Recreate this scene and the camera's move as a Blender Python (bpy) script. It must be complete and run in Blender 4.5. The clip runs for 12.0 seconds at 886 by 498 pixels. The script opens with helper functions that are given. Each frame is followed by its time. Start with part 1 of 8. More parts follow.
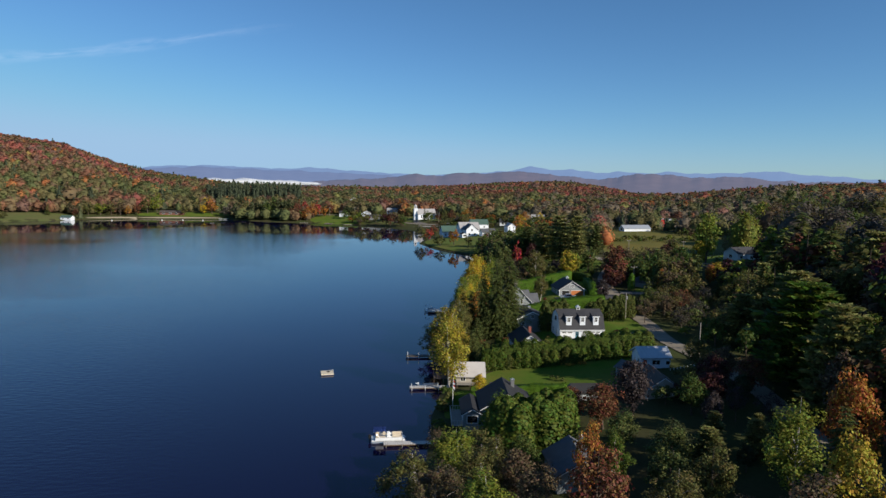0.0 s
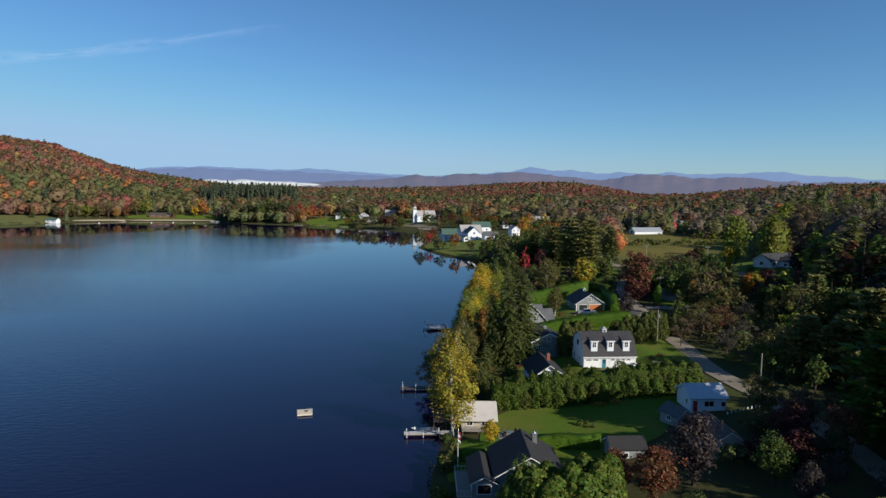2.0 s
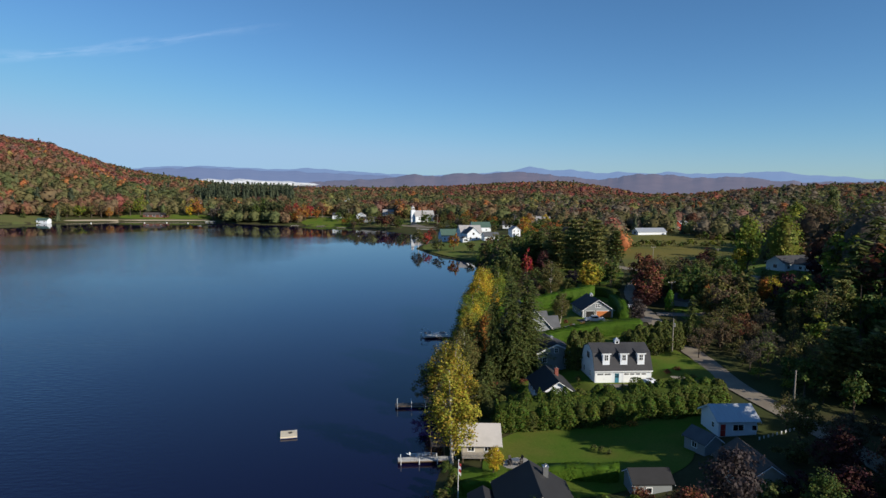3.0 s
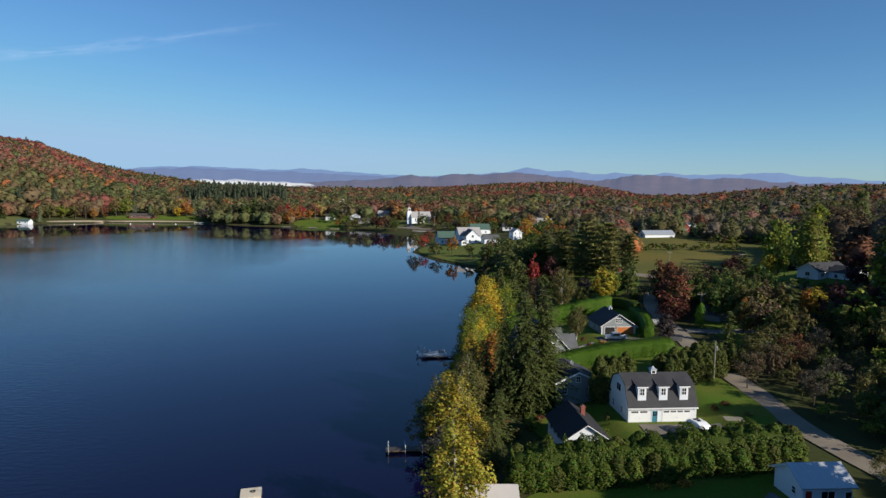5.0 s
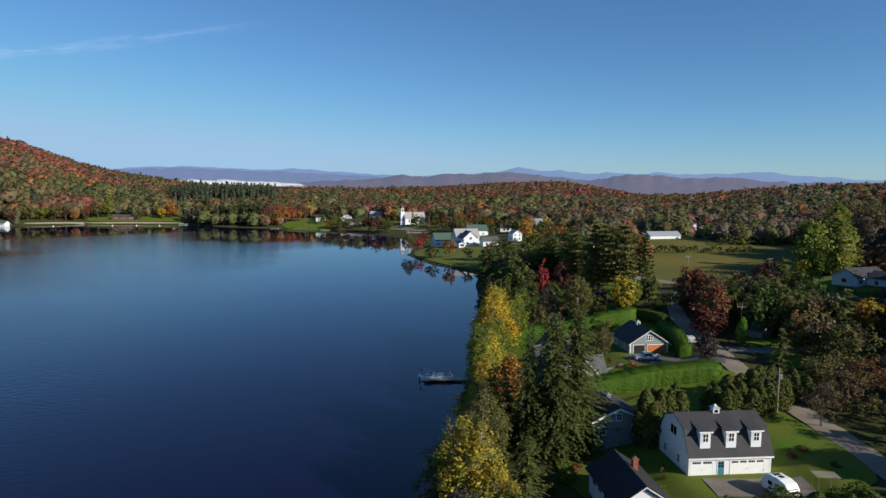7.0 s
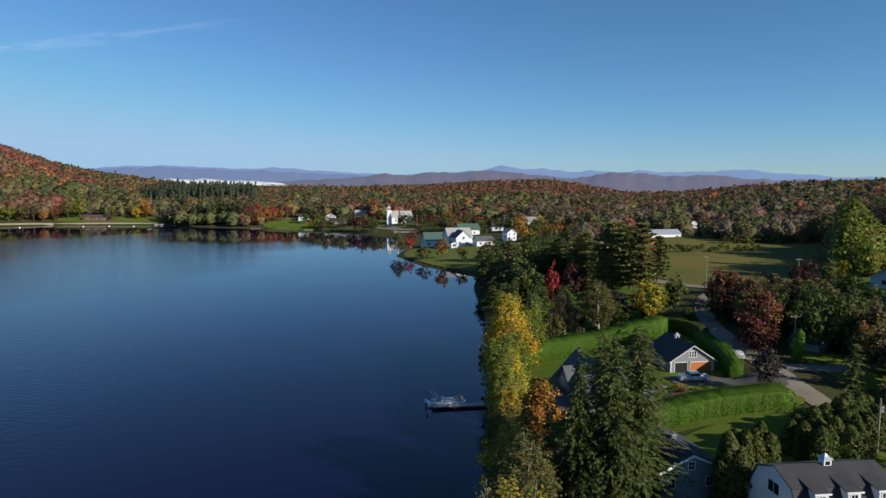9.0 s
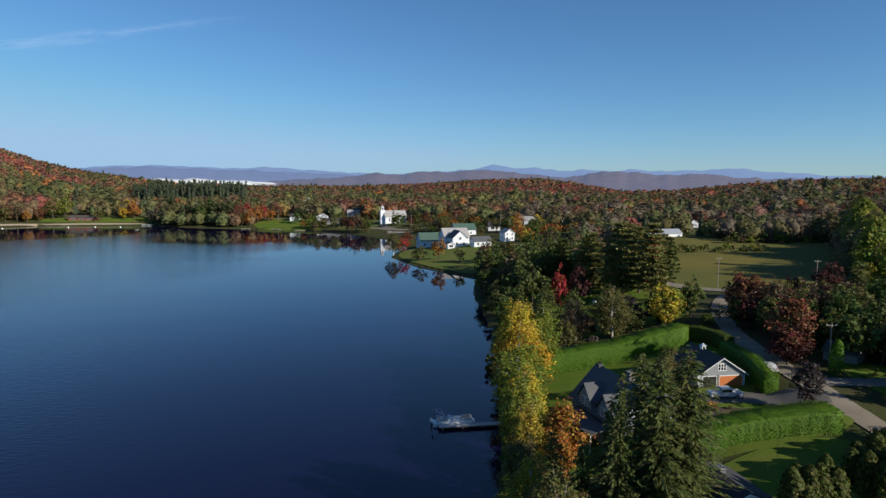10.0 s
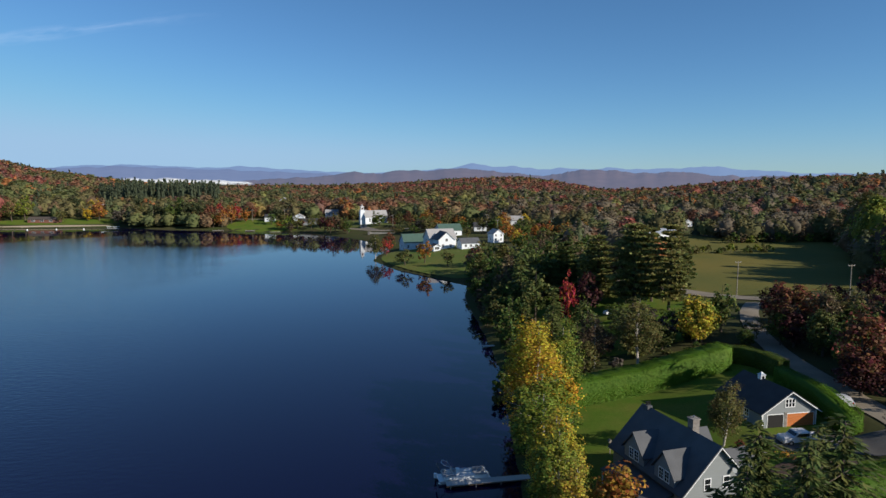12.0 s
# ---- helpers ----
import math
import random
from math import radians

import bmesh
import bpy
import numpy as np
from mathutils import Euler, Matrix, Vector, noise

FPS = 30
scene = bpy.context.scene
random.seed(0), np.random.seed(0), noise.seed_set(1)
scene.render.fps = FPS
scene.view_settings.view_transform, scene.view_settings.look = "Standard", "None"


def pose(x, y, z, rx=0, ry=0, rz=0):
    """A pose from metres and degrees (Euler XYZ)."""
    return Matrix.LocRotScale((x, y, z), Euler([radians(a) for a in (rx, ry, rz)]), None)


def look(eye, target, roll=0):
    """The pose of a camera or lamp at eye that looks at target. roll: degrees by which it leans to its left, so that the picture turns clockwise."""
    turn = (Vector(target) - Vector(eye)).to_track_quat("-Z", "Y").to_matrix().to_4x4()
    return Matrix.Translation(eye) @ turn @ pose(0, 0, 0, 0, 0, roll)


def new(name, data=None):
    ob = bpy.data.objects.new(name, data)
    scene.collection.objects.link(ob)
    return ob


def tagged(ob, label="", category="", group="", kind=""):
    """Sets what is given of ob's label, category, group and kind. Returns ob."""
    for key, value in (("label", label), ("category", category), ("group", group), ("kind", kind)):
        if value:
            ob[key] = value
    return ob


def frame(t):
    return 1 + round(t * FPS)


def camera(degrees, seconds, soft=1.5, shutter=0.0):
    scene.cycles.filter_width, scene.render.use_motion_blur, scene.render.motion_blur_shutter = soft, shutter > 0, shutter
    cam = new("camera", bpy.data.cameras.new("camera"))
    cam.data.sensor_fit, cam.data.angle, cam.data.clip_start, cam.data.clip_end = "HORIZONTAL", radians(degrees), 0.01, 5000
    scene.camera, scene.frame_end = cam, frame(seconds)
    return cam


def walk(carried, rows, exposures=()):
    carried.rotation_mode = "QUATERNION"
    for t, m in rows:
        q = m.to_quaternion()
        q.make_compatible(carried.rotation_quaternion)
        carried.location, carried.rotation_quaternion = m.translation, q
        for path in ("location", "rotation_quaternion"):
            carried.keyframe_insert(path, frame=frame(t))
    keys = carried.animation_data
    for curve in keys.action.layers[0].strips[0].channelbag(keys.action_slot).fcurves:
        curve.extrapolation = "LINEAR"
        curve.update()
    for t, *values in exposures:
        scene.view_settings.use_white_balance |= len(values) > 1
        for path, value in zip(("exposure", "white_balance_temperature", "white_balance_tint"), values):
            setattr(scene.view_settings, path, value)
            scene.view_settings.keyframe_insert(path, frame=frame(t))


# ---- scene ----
cam = camera(68.9, 12.0, 1.45)
PATH = [
    (0, (-2.267, -2.3, 47.37), (-2.068, -0.321, 47.166), 0.8),
    (0.5, (-1.711, 4.998, 47.33), (-1.513, 6.977, 47.124), 0.8),
    (1, (-1.086, 12.158, 47.27), (-0.888, 14.138, 47.065), 0.8),
    (1.5, (-0.453, 19.012, 47.18), (-0.255, 20.992, 46.978), 0.7),
    (2, (0.147, 25.44, 47.026), (0.346, 27.42, 46.825), 0.7),
    (2.5, (0.81, 31.629, 46.91), (1.011, 33.609, 46.708), 0.7),
    (3, (1.446, 37.689, 46.783), (1.649, 39.668, 46.581), 0.7),
    (5, (3.102, 61.732, 45.999), (3.316, 63.71, 45.8), 0.8),
    (5.5, (3.132, 67.599, 45.922), (3.348, 69.578, 45.722), 0.8),
    (6, (2.929, 73.21, 45.823), (3.147, 75.189, 45.623), 0.7),
    (6.5, (2.559, 78.596, 45.711), (2.787, 80.573, 45.511), 0.7),
    (7, (2.088, 83.894, 45.576), (2.329, 85.87, 45.377), 0.7),
    (7.2, (1.888, 86.063, 45.527), (2.132, 88.038, 45.327), 0.7),
    (9, (-0.625, 106.786, 44.225), (-0.33, 108.754, 44.023), 0.5),
    (9.5, (-1.165, 112.665, 44.07), (-0.856, 114.63, 43.867), 0.4),
    (10, (-1.535, 118.657, 43.969), (-1.215, 120.621, 43.765), 0.4),
    (10.5, (-1.76, 124.682, 43.85), (-1.426, 126.643, 43.646), 0.3),
    (11, (-1.846, 130.729, 43.75), (-1.491, 132.686, 43.545), 0.3),
    (11.5, (-1.81, 136.729, 43.629), (-1.437, 138.683, 43.423), 0.2),
    (12, (-1.672, 142.668, 43.499), (-1.286, 144.619, 43.292), 0.2),
]
walk(cam, [(t, look(eye, target, roll)) for t, eye, target, roll in PATH], [(0, 0.77, 5900, 12), (12, 0.77, 5900, 12)])

# ---- world, sun ----
SUN_AZ = 130.0      # degrees clockwise from +y
SUN_EL = 26.0
world = bpy.data.worlds.new("world")
scene.world = world
world.use_nodes = True
wn = world.node_tree.nodes
sky = wn.new("ShaderNodeTexSky")
sky.sky_type = "NISHITA"
sky.sun_disc = False
sky.sun_elevation = radians(SUN_EL)
sky.sun_rotation = radians(SUN_AZ)
sky.altitude = 400
sky.air_density = 0.9
sky.dust_density = 0.05
sky.ozone_density = 6.0
wn["Background"].inputs[1].default_value = 0.056
# gain and soft ceiling per channel: evens the sky out towards a pale cyan
split, merge = wn.new("ShaderNodeSeparateColor"), wn.new("ShaderNodeCombineColor")
world.node_tree.links.new(sky.outputs[0], split.inputs[0])
for channel, (gain, ceiling, ease) in enumerate(((0.98, 3.9, 1.5), (1.11, 5.7, 2.6), (1.04, 7.25, 2.2))):
    level, cap = wn.new("ShaderNodeMath"), wn.new("ShaderNodeMath")
    level.operation, cap.operation = "MULTIPLY", "SMOOTH_MIN"
    level.inputs[1].default_value, cap.inputs[1].default_value, cap.inputs[2].default_value = gain, ceiling, ease
    world.node_tree.links.new(split.outputs[channel], level.inputs[0])
    world.node_tree.links.new(level.outputs[0], cap.inputs[0])
    world.node_tree.links.new(cap.outputs[0], merge.inputs[channel])
world.node_tree.links.new(merge.outputs[0], wn["Background"].inputs[0])
sun = bpy.data.lights.new("sun", "SUN")
sun.energy = 3.7
sun.angle = radians(0.5)
sun.color = (1.0, 0.87, 0.66)
sun_ob = new("sun", sun)
az, el = radians(SUN_AZ), radians(SUN_EL)
sun_dir = Vector((math.sin(az) * math.cos(el), math.cos(az) * math.cos(el), math.sin(el)))
sun_ob.matrix_world = look(sun_dir * 400, (0, 0, 0))

# ---- materials ----
MATS = {}


def material(name, colour, rough=0.7, metal=0.0, spots=0.15, scale=3.0, fine=30.0, bump=0.0, second=None,
             coords="Object", ior=1.45, island=0.0, through_light=0.0, stretch=(1, 1, 1), deep=0.05):
    """A surface with broad stains and fine grain; second: the colour that the stains tend to."""
    if name in MATS:
        return MATS[name]
    m = bpy.data.materials.new(name)
    MATS[name] = m
    m.use_nodes = True
    n, l = m.node_tree.nodes, m.node_tree.links
    p = n["Principled BSDF"]
    p.inputs["Roughness"].default_value = rough
    p.inputs["Metallic"].default_value = metal
    p.inputs["IOR"].default_value = ior
    tc = n.new("ShaderNodeTexCoord")
    mp = n.new("ShaderNodeMapping")
    mp.inputs["Scale"].default_value = stretch
    l.new(tc.outputs[coords], mp.inputs[0])
    big = n.new("ShaderNodeTexNoise")
    big.inputs["Scale"].default_value = scale
    big.inputs["Detail"].default_value = 6
    small = n.new("ShaderNodeTexNoise")
    small.inputs["Scale"].default_value = fine
    small.inputs["Detail"].default_value = 3
    l.new(mp.outputs[0], big.inputs["Vector"])
    l.new(mp.outputs[0], small.inputs["Vector"])
    ramp = n.new("ShaderNodeMapRange")
    ramp.inputs[1].default_value, ramp.inputs[2].default_value = 0.35, 0.65
    l.new(big.outputs[0], ramp.inputs[0])
    mix = n.new("ShaderNodeMix")
    mix.data_type = "RGBA"
    c2 = second or tuple(c * (1 - spots) for c in colour)
    mix.inputs["A"].default_value = (*colour, 1)
    mix.inputs["B"].default_value = (*c2, 1)
    l.new(ramp.outputs[0], mix.inputs["Factor"])
    hsv = n.new("ShaderNodeHueSaturation")
    l.new(mix.outputs["Result"], hsv.inputs["Color"])
    val = n.new("ShaderNodeMapRange")
    val.inputs[3].default_value, val.inputs[4].default_value = 1 - spots, 1 + spots
    l.new(small.outputs[0], val.inputs[0])
    l.new(val.outputs[0], hsv.inputs["Value"])
    if island:
        geo = n.new("ShaderNodeNewGeometry")
        hue = n.new("ShaderNodeMapRange")
        hue.inputs[3].default_value, hue.inputs[4].default_value = 0.5 - island * 0.045, 0.5 + island * 0.045
        l.new(geo.outputs["Random Per Island"], hue.inputs[0])
        info = n.new("ShaderNodeObjectInfo")
        add = n.new("ShaderNodeMath")
        add.operation = "MULTIPLY_ADD"
        l.new(info.outputs["Random"], add.inputs[0])
        add.inputs[1].default_value, add.inputs[2].default_value = 0.02 * island, -0.01 * island
        su = n.new("ShaderNodeMath")
        l.new(add.outputs[0], su.inputs[0])
        l.new(hue.outputs[0], su.inputs[1])
        l.new(su.outputs[0], hsv.inputs["Hue"])
        mul = n.new("ShaderNodeMath")
        mul.operation = "MULTIPLY"
        vr = n.new("ShaderNodeMapRange")
        vr.inputs[3].default_value, vr.inputs[4].default_value = 1 - 0.45 * island, 1 + 0.45 * island
        fr = n.new("ShaderNodeMath")
        fr.operation = "FRACT"
        m7 = n.new("ShaderNodeMath")
        m7.operation = "MULTIPLY"
        m7.inputs[1].default_value = 7.3
        l.new(geo.outputs["Random Per Island"], m7.inputs[0])
        l.new(m7.outputs[0], fr.inputs[0])
        l.new(fr.outputs[0], vr.inputs[0])
        l.new(vr.outputs[0], mul.inputs[0])
        l.new(val.outputs[0], mul.inputs[1])
        l.new(mul.outputs[0], hsv.inputs["Value"])
    l.new(hsv.outputs[0], p.inputs["Base Color"])
    if bump:
        b = n.new("ShaderNodeBump")
        b.inputs["Strength"].default_value = bump
        b.inputs["Distance"].default_value = deep
        l.new(small.outputs[0], b.inputs["Height"])
        l.new(b.outputs[0], p.inputs["Normal"])
    if through_light:
        tr = n.new("ShaderNodeBsdfTranslucent")
        l.new(hsv.outputs[0], tr.inputs[0])
        ms = n.new("ShaderNodeMixShader")
        ms.inputs[0].default_value = through_light
        l.new(p.outputs[0], ms.inputs[1])
        l.new(tr.outputs[0], ms.inputs[2])
        l.new(ms.outputs[0], n["Material Output"].inputs[0])
    return m


def leafy(name, colour, second=None, island=1.0):
    return material(name, colour, rough=0.65, spots=0.2, scale=0.35, fine=2.0, second=second, island=island,
                    through_light=0.38, ior=1.3)


LEAF = {
    "green": leafy("leaf_green", (0.068, 0.115, 0.024), (0.101, 0.128, 0.027)),
    "olive": leafy("leaf_olive", (0.115, 0.128, 0.034), (0.148, 0.128, 0.040)),
    "yellow": leafy("leaf_yellow", (0.48, 0.35, 0.030), (0.32, 0.30, 0.035)),
    "straw": leafy("leaf_straw", (0.42, 0.31, 0.035), (0.26, 0.25, 0.036)),
    "gold": leafy("leaf_gold", (0.54, 0.355, 0.022), (0.40, 0.315, 0.028)),
    "orange": leafy("leaf_orange", (0.40, 0.170, 0.030), (0.29, 0.150, 0.035)),
    "red": leafy("leaf_red", (0.42, 0.048, 0.032), (0.27, 0.050, 0.03)),
    "rust": leafy("leaf_rust", (0.203, 0.068, 0.034), (0.135, 0.074, 0.038)),
    "maroon": leafy("leaf_maroon", (0.06, 0.022, 0.024), (0.09, 0.026, 0.024)),
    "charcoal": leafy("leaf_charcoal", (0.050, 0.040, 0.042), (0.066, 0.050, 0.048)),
    "brown": leafy("leaf_brown", (0.149, 0.101, 0.054), (0.115, 0.095, 0.054)),
    "grey": leafy("leaf_grey_brown", (0.115, 0.097, 0.074), (0.081, 0.074, 0.061)),
    "lime": leafy("leaf_lime", (0.23, 0.243, 0.03), (0.135, 0.189, 0.03)),
    "spruce": leafy("needles_spruce", (0.094, 0.120, 0.032), (0.118, 0.134, 0.038)),
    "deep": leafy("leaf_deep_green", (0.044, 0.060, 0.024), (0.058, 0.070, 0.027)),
    "pine": leafy("needles_pine", (0.235, 0.222, 0.066), (0.175, 0.182, 0.056)),
    "cedar": leafy("foliage_cedar", (0.098, 0.142, 0.017), (0.078, 0.114, 0.016)),
    "moss": leafy("foliage_dark_olive", (0.074, 0.094, 0.017), (0.094, 0.106, 0.020)),
    "hedge": leafy("foliage_hedge", (0.088, 0.185, 0.011), (0.110, 0.200, 0.014), 0.4),
}
# leaf colours of the far woods, raised and greyed to stand in for haze
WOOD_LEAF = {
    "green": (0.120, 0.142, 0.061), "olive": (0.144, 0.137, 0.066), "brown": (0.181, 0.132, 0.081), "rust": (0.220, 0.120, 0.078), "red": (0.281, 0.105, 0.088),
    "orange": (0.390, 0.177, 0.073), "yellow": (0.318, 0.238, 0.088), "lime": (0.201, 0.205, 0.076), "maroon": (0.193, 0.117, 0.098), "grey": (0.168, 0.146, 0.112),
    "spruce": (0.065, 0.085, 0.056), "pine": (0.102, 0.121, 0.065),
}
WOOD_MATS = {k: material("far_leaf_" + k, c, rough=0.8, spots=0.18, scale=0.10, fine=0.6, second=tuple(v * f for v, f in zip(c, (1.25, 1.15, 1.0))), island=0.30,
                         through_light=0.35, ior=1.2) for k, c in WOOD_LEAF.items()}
BARK = material("bark", (0.10, 0.075, 0.055), 0.9, spots=0.35, scale=2, fine=12, bump=0.6)
BIRCH = material("birch_bark", (0.62, 0.58, 0.52), 0.75, spots=0.25, scale=5, fine=20, second=(0.25, 0.22, 0.2))
WHITE = material("white_paint", (0.77, 0.79, 0.80), 0.55, spots=0.04, scale=0.8, fine=14)
SIDING = material("white_siding", (0.70, 0.74, 0.79), 0.6, spots=0.06, scale=0.6, fine=9, stretch=(1, 1, 9), bump=0.12)
GREY_SIDING = material("grey_siding", (0.23, 0.25, 0.26), 0.7, spots=0.08, scale=0.7, fine=9, stretch=(1, 1, 9), bump=0.15)
TAN_SIDING = material("tan_siding", (0.42, 0.38, 0.31), 0.7, spots=0.08, scale=0.7, fine=9, stretch=(1, 1, 9), bump=0.15)
ROOF_DARK = material("dark_shingles", (0.045, 0.045, 0.050), 0.85, spots=0.25, scale=0.5, fine=11, bump=0.4)
ROOF_GREY = material("grey_shingles", (0.095, 0.10, 0.11), 0.85, spots=0.22, scale=0.5, fine=11, bump=0.4)
ROOF_BLACK = material("black_roof", (0.022, 0.022, 0.024), 0.8, spots=0.2, scale=0.5, fine=11, bump=0.3)
ROOF_BROWN = material("brown_shingles", (0.085, 0.068, 0.058), 0.85, spots=0.22, scale=0.5, fine=11, bump=0.4)
ROOF_METAL = material("pale_metal_roof", (0.52, 0.55, 0.58), 0.42, 0.5, spots=0.12, scale=0.7, fine=6, stretch=(5, 0.4, 1))
ROOF_PALE = material("sun_bleached_shingles", (0.50, 0.47, 0.44), 0.8, spots=0.12, scale=0.5, fine=8, bump=0.2)
ROOF_LIGHT = material("pale_grey_roof", (0.34, 0.33, 0.33), 0.8, spots=0.12, scale=0.5, fine=8, bump=0.2)
ROOF_GREEN = material("green_metal_roof", (0.070, 0.120, 0.095), 0.5, spots=0.15, scale=0.4, fine=5)
GLASS = material("window_glass", (0.012, 0.014, 0.018), 0.06, spots=0.1, ior=1.5)
BRICK = material("red_brick", (0.27, 0.085, 0.06), 0.85, spots=0.25, scale=3, fine=16, bump=0.5)
STONE = material("field_stone", (0.24, 0.22, 0.20), 0.9, spots=0.35, scale=2.5, fine=7, bump=0.7)
ORANGE_WOOD = material("orange_stained_wood", (0.52, 0.17, 0.045), 0.5, spots=0.2, scale=1.5, fine=20, stretch=(1, 1, 6))
BLUE_DOOR = material("teal_blue_paint", (0.045, 0.19, 0.27), 0.45, spots=0.05)
RED_PAINT = material("red_paint", (0.38, 0.035, 0.025), 0.4, spots=0.08)
DARK = material("near_black", (0.015, 0.014, 0.014), 0.9)
METAL = material("galvanised_metal", (0.45, 0.46, 0.47), 0.4, 0.8, spots=0.1)
ALU = material("bare_aluminium", (0.60, 0.61, 0.63), 0.32, 0.75, spots=0.08)
DECK_WOOD = material("weathered_deck_boards", (0.33, 0.30, 0.26), 0.85, spots=0.2, scale=1.2, fine=14, stretch=(1, 8, 1), bump=0.3)
BROWN_WOOD = material("brown_wood", (0.15, 0.10, 0.065), 0.8, spots=0.25, scale=1.2, fine=14, bump=0.3)
POLE_WOOD = material("grey_pole_wood", (0.30, 0.27, 0.23), 0.9, spots=0.2, scale=1.5, fine=14, stretch=(5, 5, 0.6))
RUBBER = material("black_rubber", (0.02, 0.02, 0.02), 0.8)
VINYL = material("beige_vinyl", (0.58, 0.50, 0.38), 0.5, spots=0.08)
BLUE_CANVAS = material("blue_canvas", (0.025, 0.06, 0.24), 0.8, spots=0.12, bump=0.3)
CONCRETE = material("concrete", (0.36, 0.34, 0.31), 0.9, spots=0.15, scale=0.8, fine=9, bump=0.2)
CARPAINT = material("silver_white_car_paint", (0.55, 0.56, 0.58), 0.25, 0.10, spots=0.03)
SAND = material("beach_sand", (0.44, 0.36, 0.25), 0.95, spots=0.15, scale=0.3, fine=3, bump=0.2)
ASPHALT = material("worn_asphalt", (0.190, 0.158, 0.116), 0.9, spots=0.3, scale=0.25, fine=5, second=(0.235, 0.20, 0.15), bump=0.3)
# the drive's dark asphalt, its tone also taking in the shade that lies there
DARK_ASPHALT = material("dark_asphalt", (0.078, 0.072, 0.068), 0.9, spots=0.25, scale=0.3, fine=5, second=(0.10, 0.094, 0.086), bump=0.3)
GRAVEL = material("gravel_drive", (0.195, 0.168, 0.138), 0.95, spots=0.2, scale=0.4, fine=5, second=(0.145, 0.128, 0.108), bump=0.4)
MULCH = material("brown_mulch", (0.08, 0.05, 0.035), 0.95, spots=0.3, scale=1, fine=9, bump=0.6)
FLAG_RED = material("faded_red_cloth", (0.42, 0.06, 0.05), 0.85)
FLOWER = material("orange_flowers", (0.55, 0.26, 0.02), 0.7, spots=0.3, island=1.0)
FOG = material("white_valley_mist", (0.85, 0.88, 0.92), 1.0, spots=0.05, scale=0.01, fine=0.05)
FOG.node_tree.nodes["Principled BSDF"].inputs["Alpha"].default_value = 0.30


# ---- mesh helpers ----
def part(name, bm, mat, parent=None, label="", m=None):
    """One mesh object out of a bmesh, under a thing or a part."""
    me = bpy.data.meshes.new(name)
    bm.to_mesh(me)
    bm.free()
    return part_mesh(name, me, mat, parent, label, m)


def part_mesh(name, me, mat, parent=None, label="", m=None):
    if mat and not me.materials:
        me.materials.append(mat)
    ob = new(name, me)
    if parent is not None:
        ob.parent = parent
    if m is not None:
        ob.matrix_basis = m
    if label:
        tagged(ob, label=label)
    return ob


def thing(name, m, label, category, group="", kind=""):
    ob = new(name)
    ob.empty_display_size = 0.3
    ob.matrix_basis = m
    return tagged(ob, label, category, group, kind)


def box(x0, x1, y0, y1, z0, z1, bevel=0.0, bm=None):
    bm = bm or bmesh.new()
    vs = [bm.verts.new((x, y, z)) for z in (z0, z1) for y in (y0, y1) for x in (x0, x1)]
    fs = [bm.faces.new([vs[i] for i in q]) for q in ((0, 2, 3, 1), (4, 5, 7, 6), (0, 1, 5, 4), (2, 6, 7, 3), (0, 4, 6, 2), (1, 3, 7, 5))]
    if bevel:
        es = list({e for f in fs for e in f.edges})
        bmesh.ops.bevel(bm, geom=es, offset=bevel, segments=2, affect="EDGES", profile=0.5)
    return bm


def prism(outline, a0, a1, axis="y", bm=None):
    """An outline of (u, z) points drawn out along an axis: u is x for axis y, y for axis x."""
    bm = bm or bmesh.new()
    def at(u, z, a):
        return (u, a, z) if axis == "y" else (a, u, z)
    lo = [bm.verts.new(at(u, z, a0)) for u, z in outline]
    hi = [bm.verts.new(at(u, z, a1)) for u, z in outline]
    n = len(outline)
    bm.faces.new(lo)
    bm.faces.new(hi[::-1])
    for i in range(n):
        bm.faces.new((lo[i], hi[i], hi[(i + 1) % n], lo[(i + 1) % n]))
    bmesh.ops.recalc_face_normals(bm, faces=bm.faces)
    return bm


def tube(points, radii, sides=8, bm=None):
    """A tapered round bar through points."""
    bm = bm or bmesh.new()
    rings = []
    for i, p in enumerate(points):
        p = Vector(p)
        d = Vector(points[min(i + 1, len(points) - 1)]) - Vector(points[max(i - 1, 0)])
        q = d.to_track_quat("Z", "Y")
        r = radii[i] if isinstance(radii, (list, tuple)) else radii
        rings.append([bm.verts.new(p + q @ Vector((r * math.cos(a), r * math.sin(a), 0)))
                      for a in (2 * math.pi * k / sides for k in range(sides))])
    for a, b in zip(rings, rings[1:]):
        for k in range(sides):
            bm.faces.new((a[k], a[(k + 1) % sides], b[(k + 1) % sides], b[k]))
    bm.faces.new(rings[0][::-1])
    bm.faces.new(rings[-1])
    return bm


def raw_mesh(name, verts, faces, mats=(), index=None, smooth=False):
    """A mesh from numpy arrays of triangles or quads."""
    me = bpy.data.meshes.new(name)
    verts, faces = np.asarray(verts, np.float32), np.asarray(faces, np.int32)
    k = faces.shape[1]
    me.vertices.add(len(verts))
    me.vertices.foreach_set("co", verts.ravel())
    me.loops.add(faces.size)
    me.loops.foreach_set("vertex_index", faces.ravel())
    me.polygons.add(len(faces))
    me.polygons.foreach_set("loop_start", np.arange(0, faces.size, k, dtype=np.int32))
    for m in mats:
        me.materials.append(m)
    if index is not None:
        me.polygons.foreach_set("material_index", np.asarray(index, np.int32))
    if smooth:
        me.polygons.foreach_set("use_smooth", np.ones(len(faces), bool))
    me.update(calc_edges=True)
    me.validate()
    return me

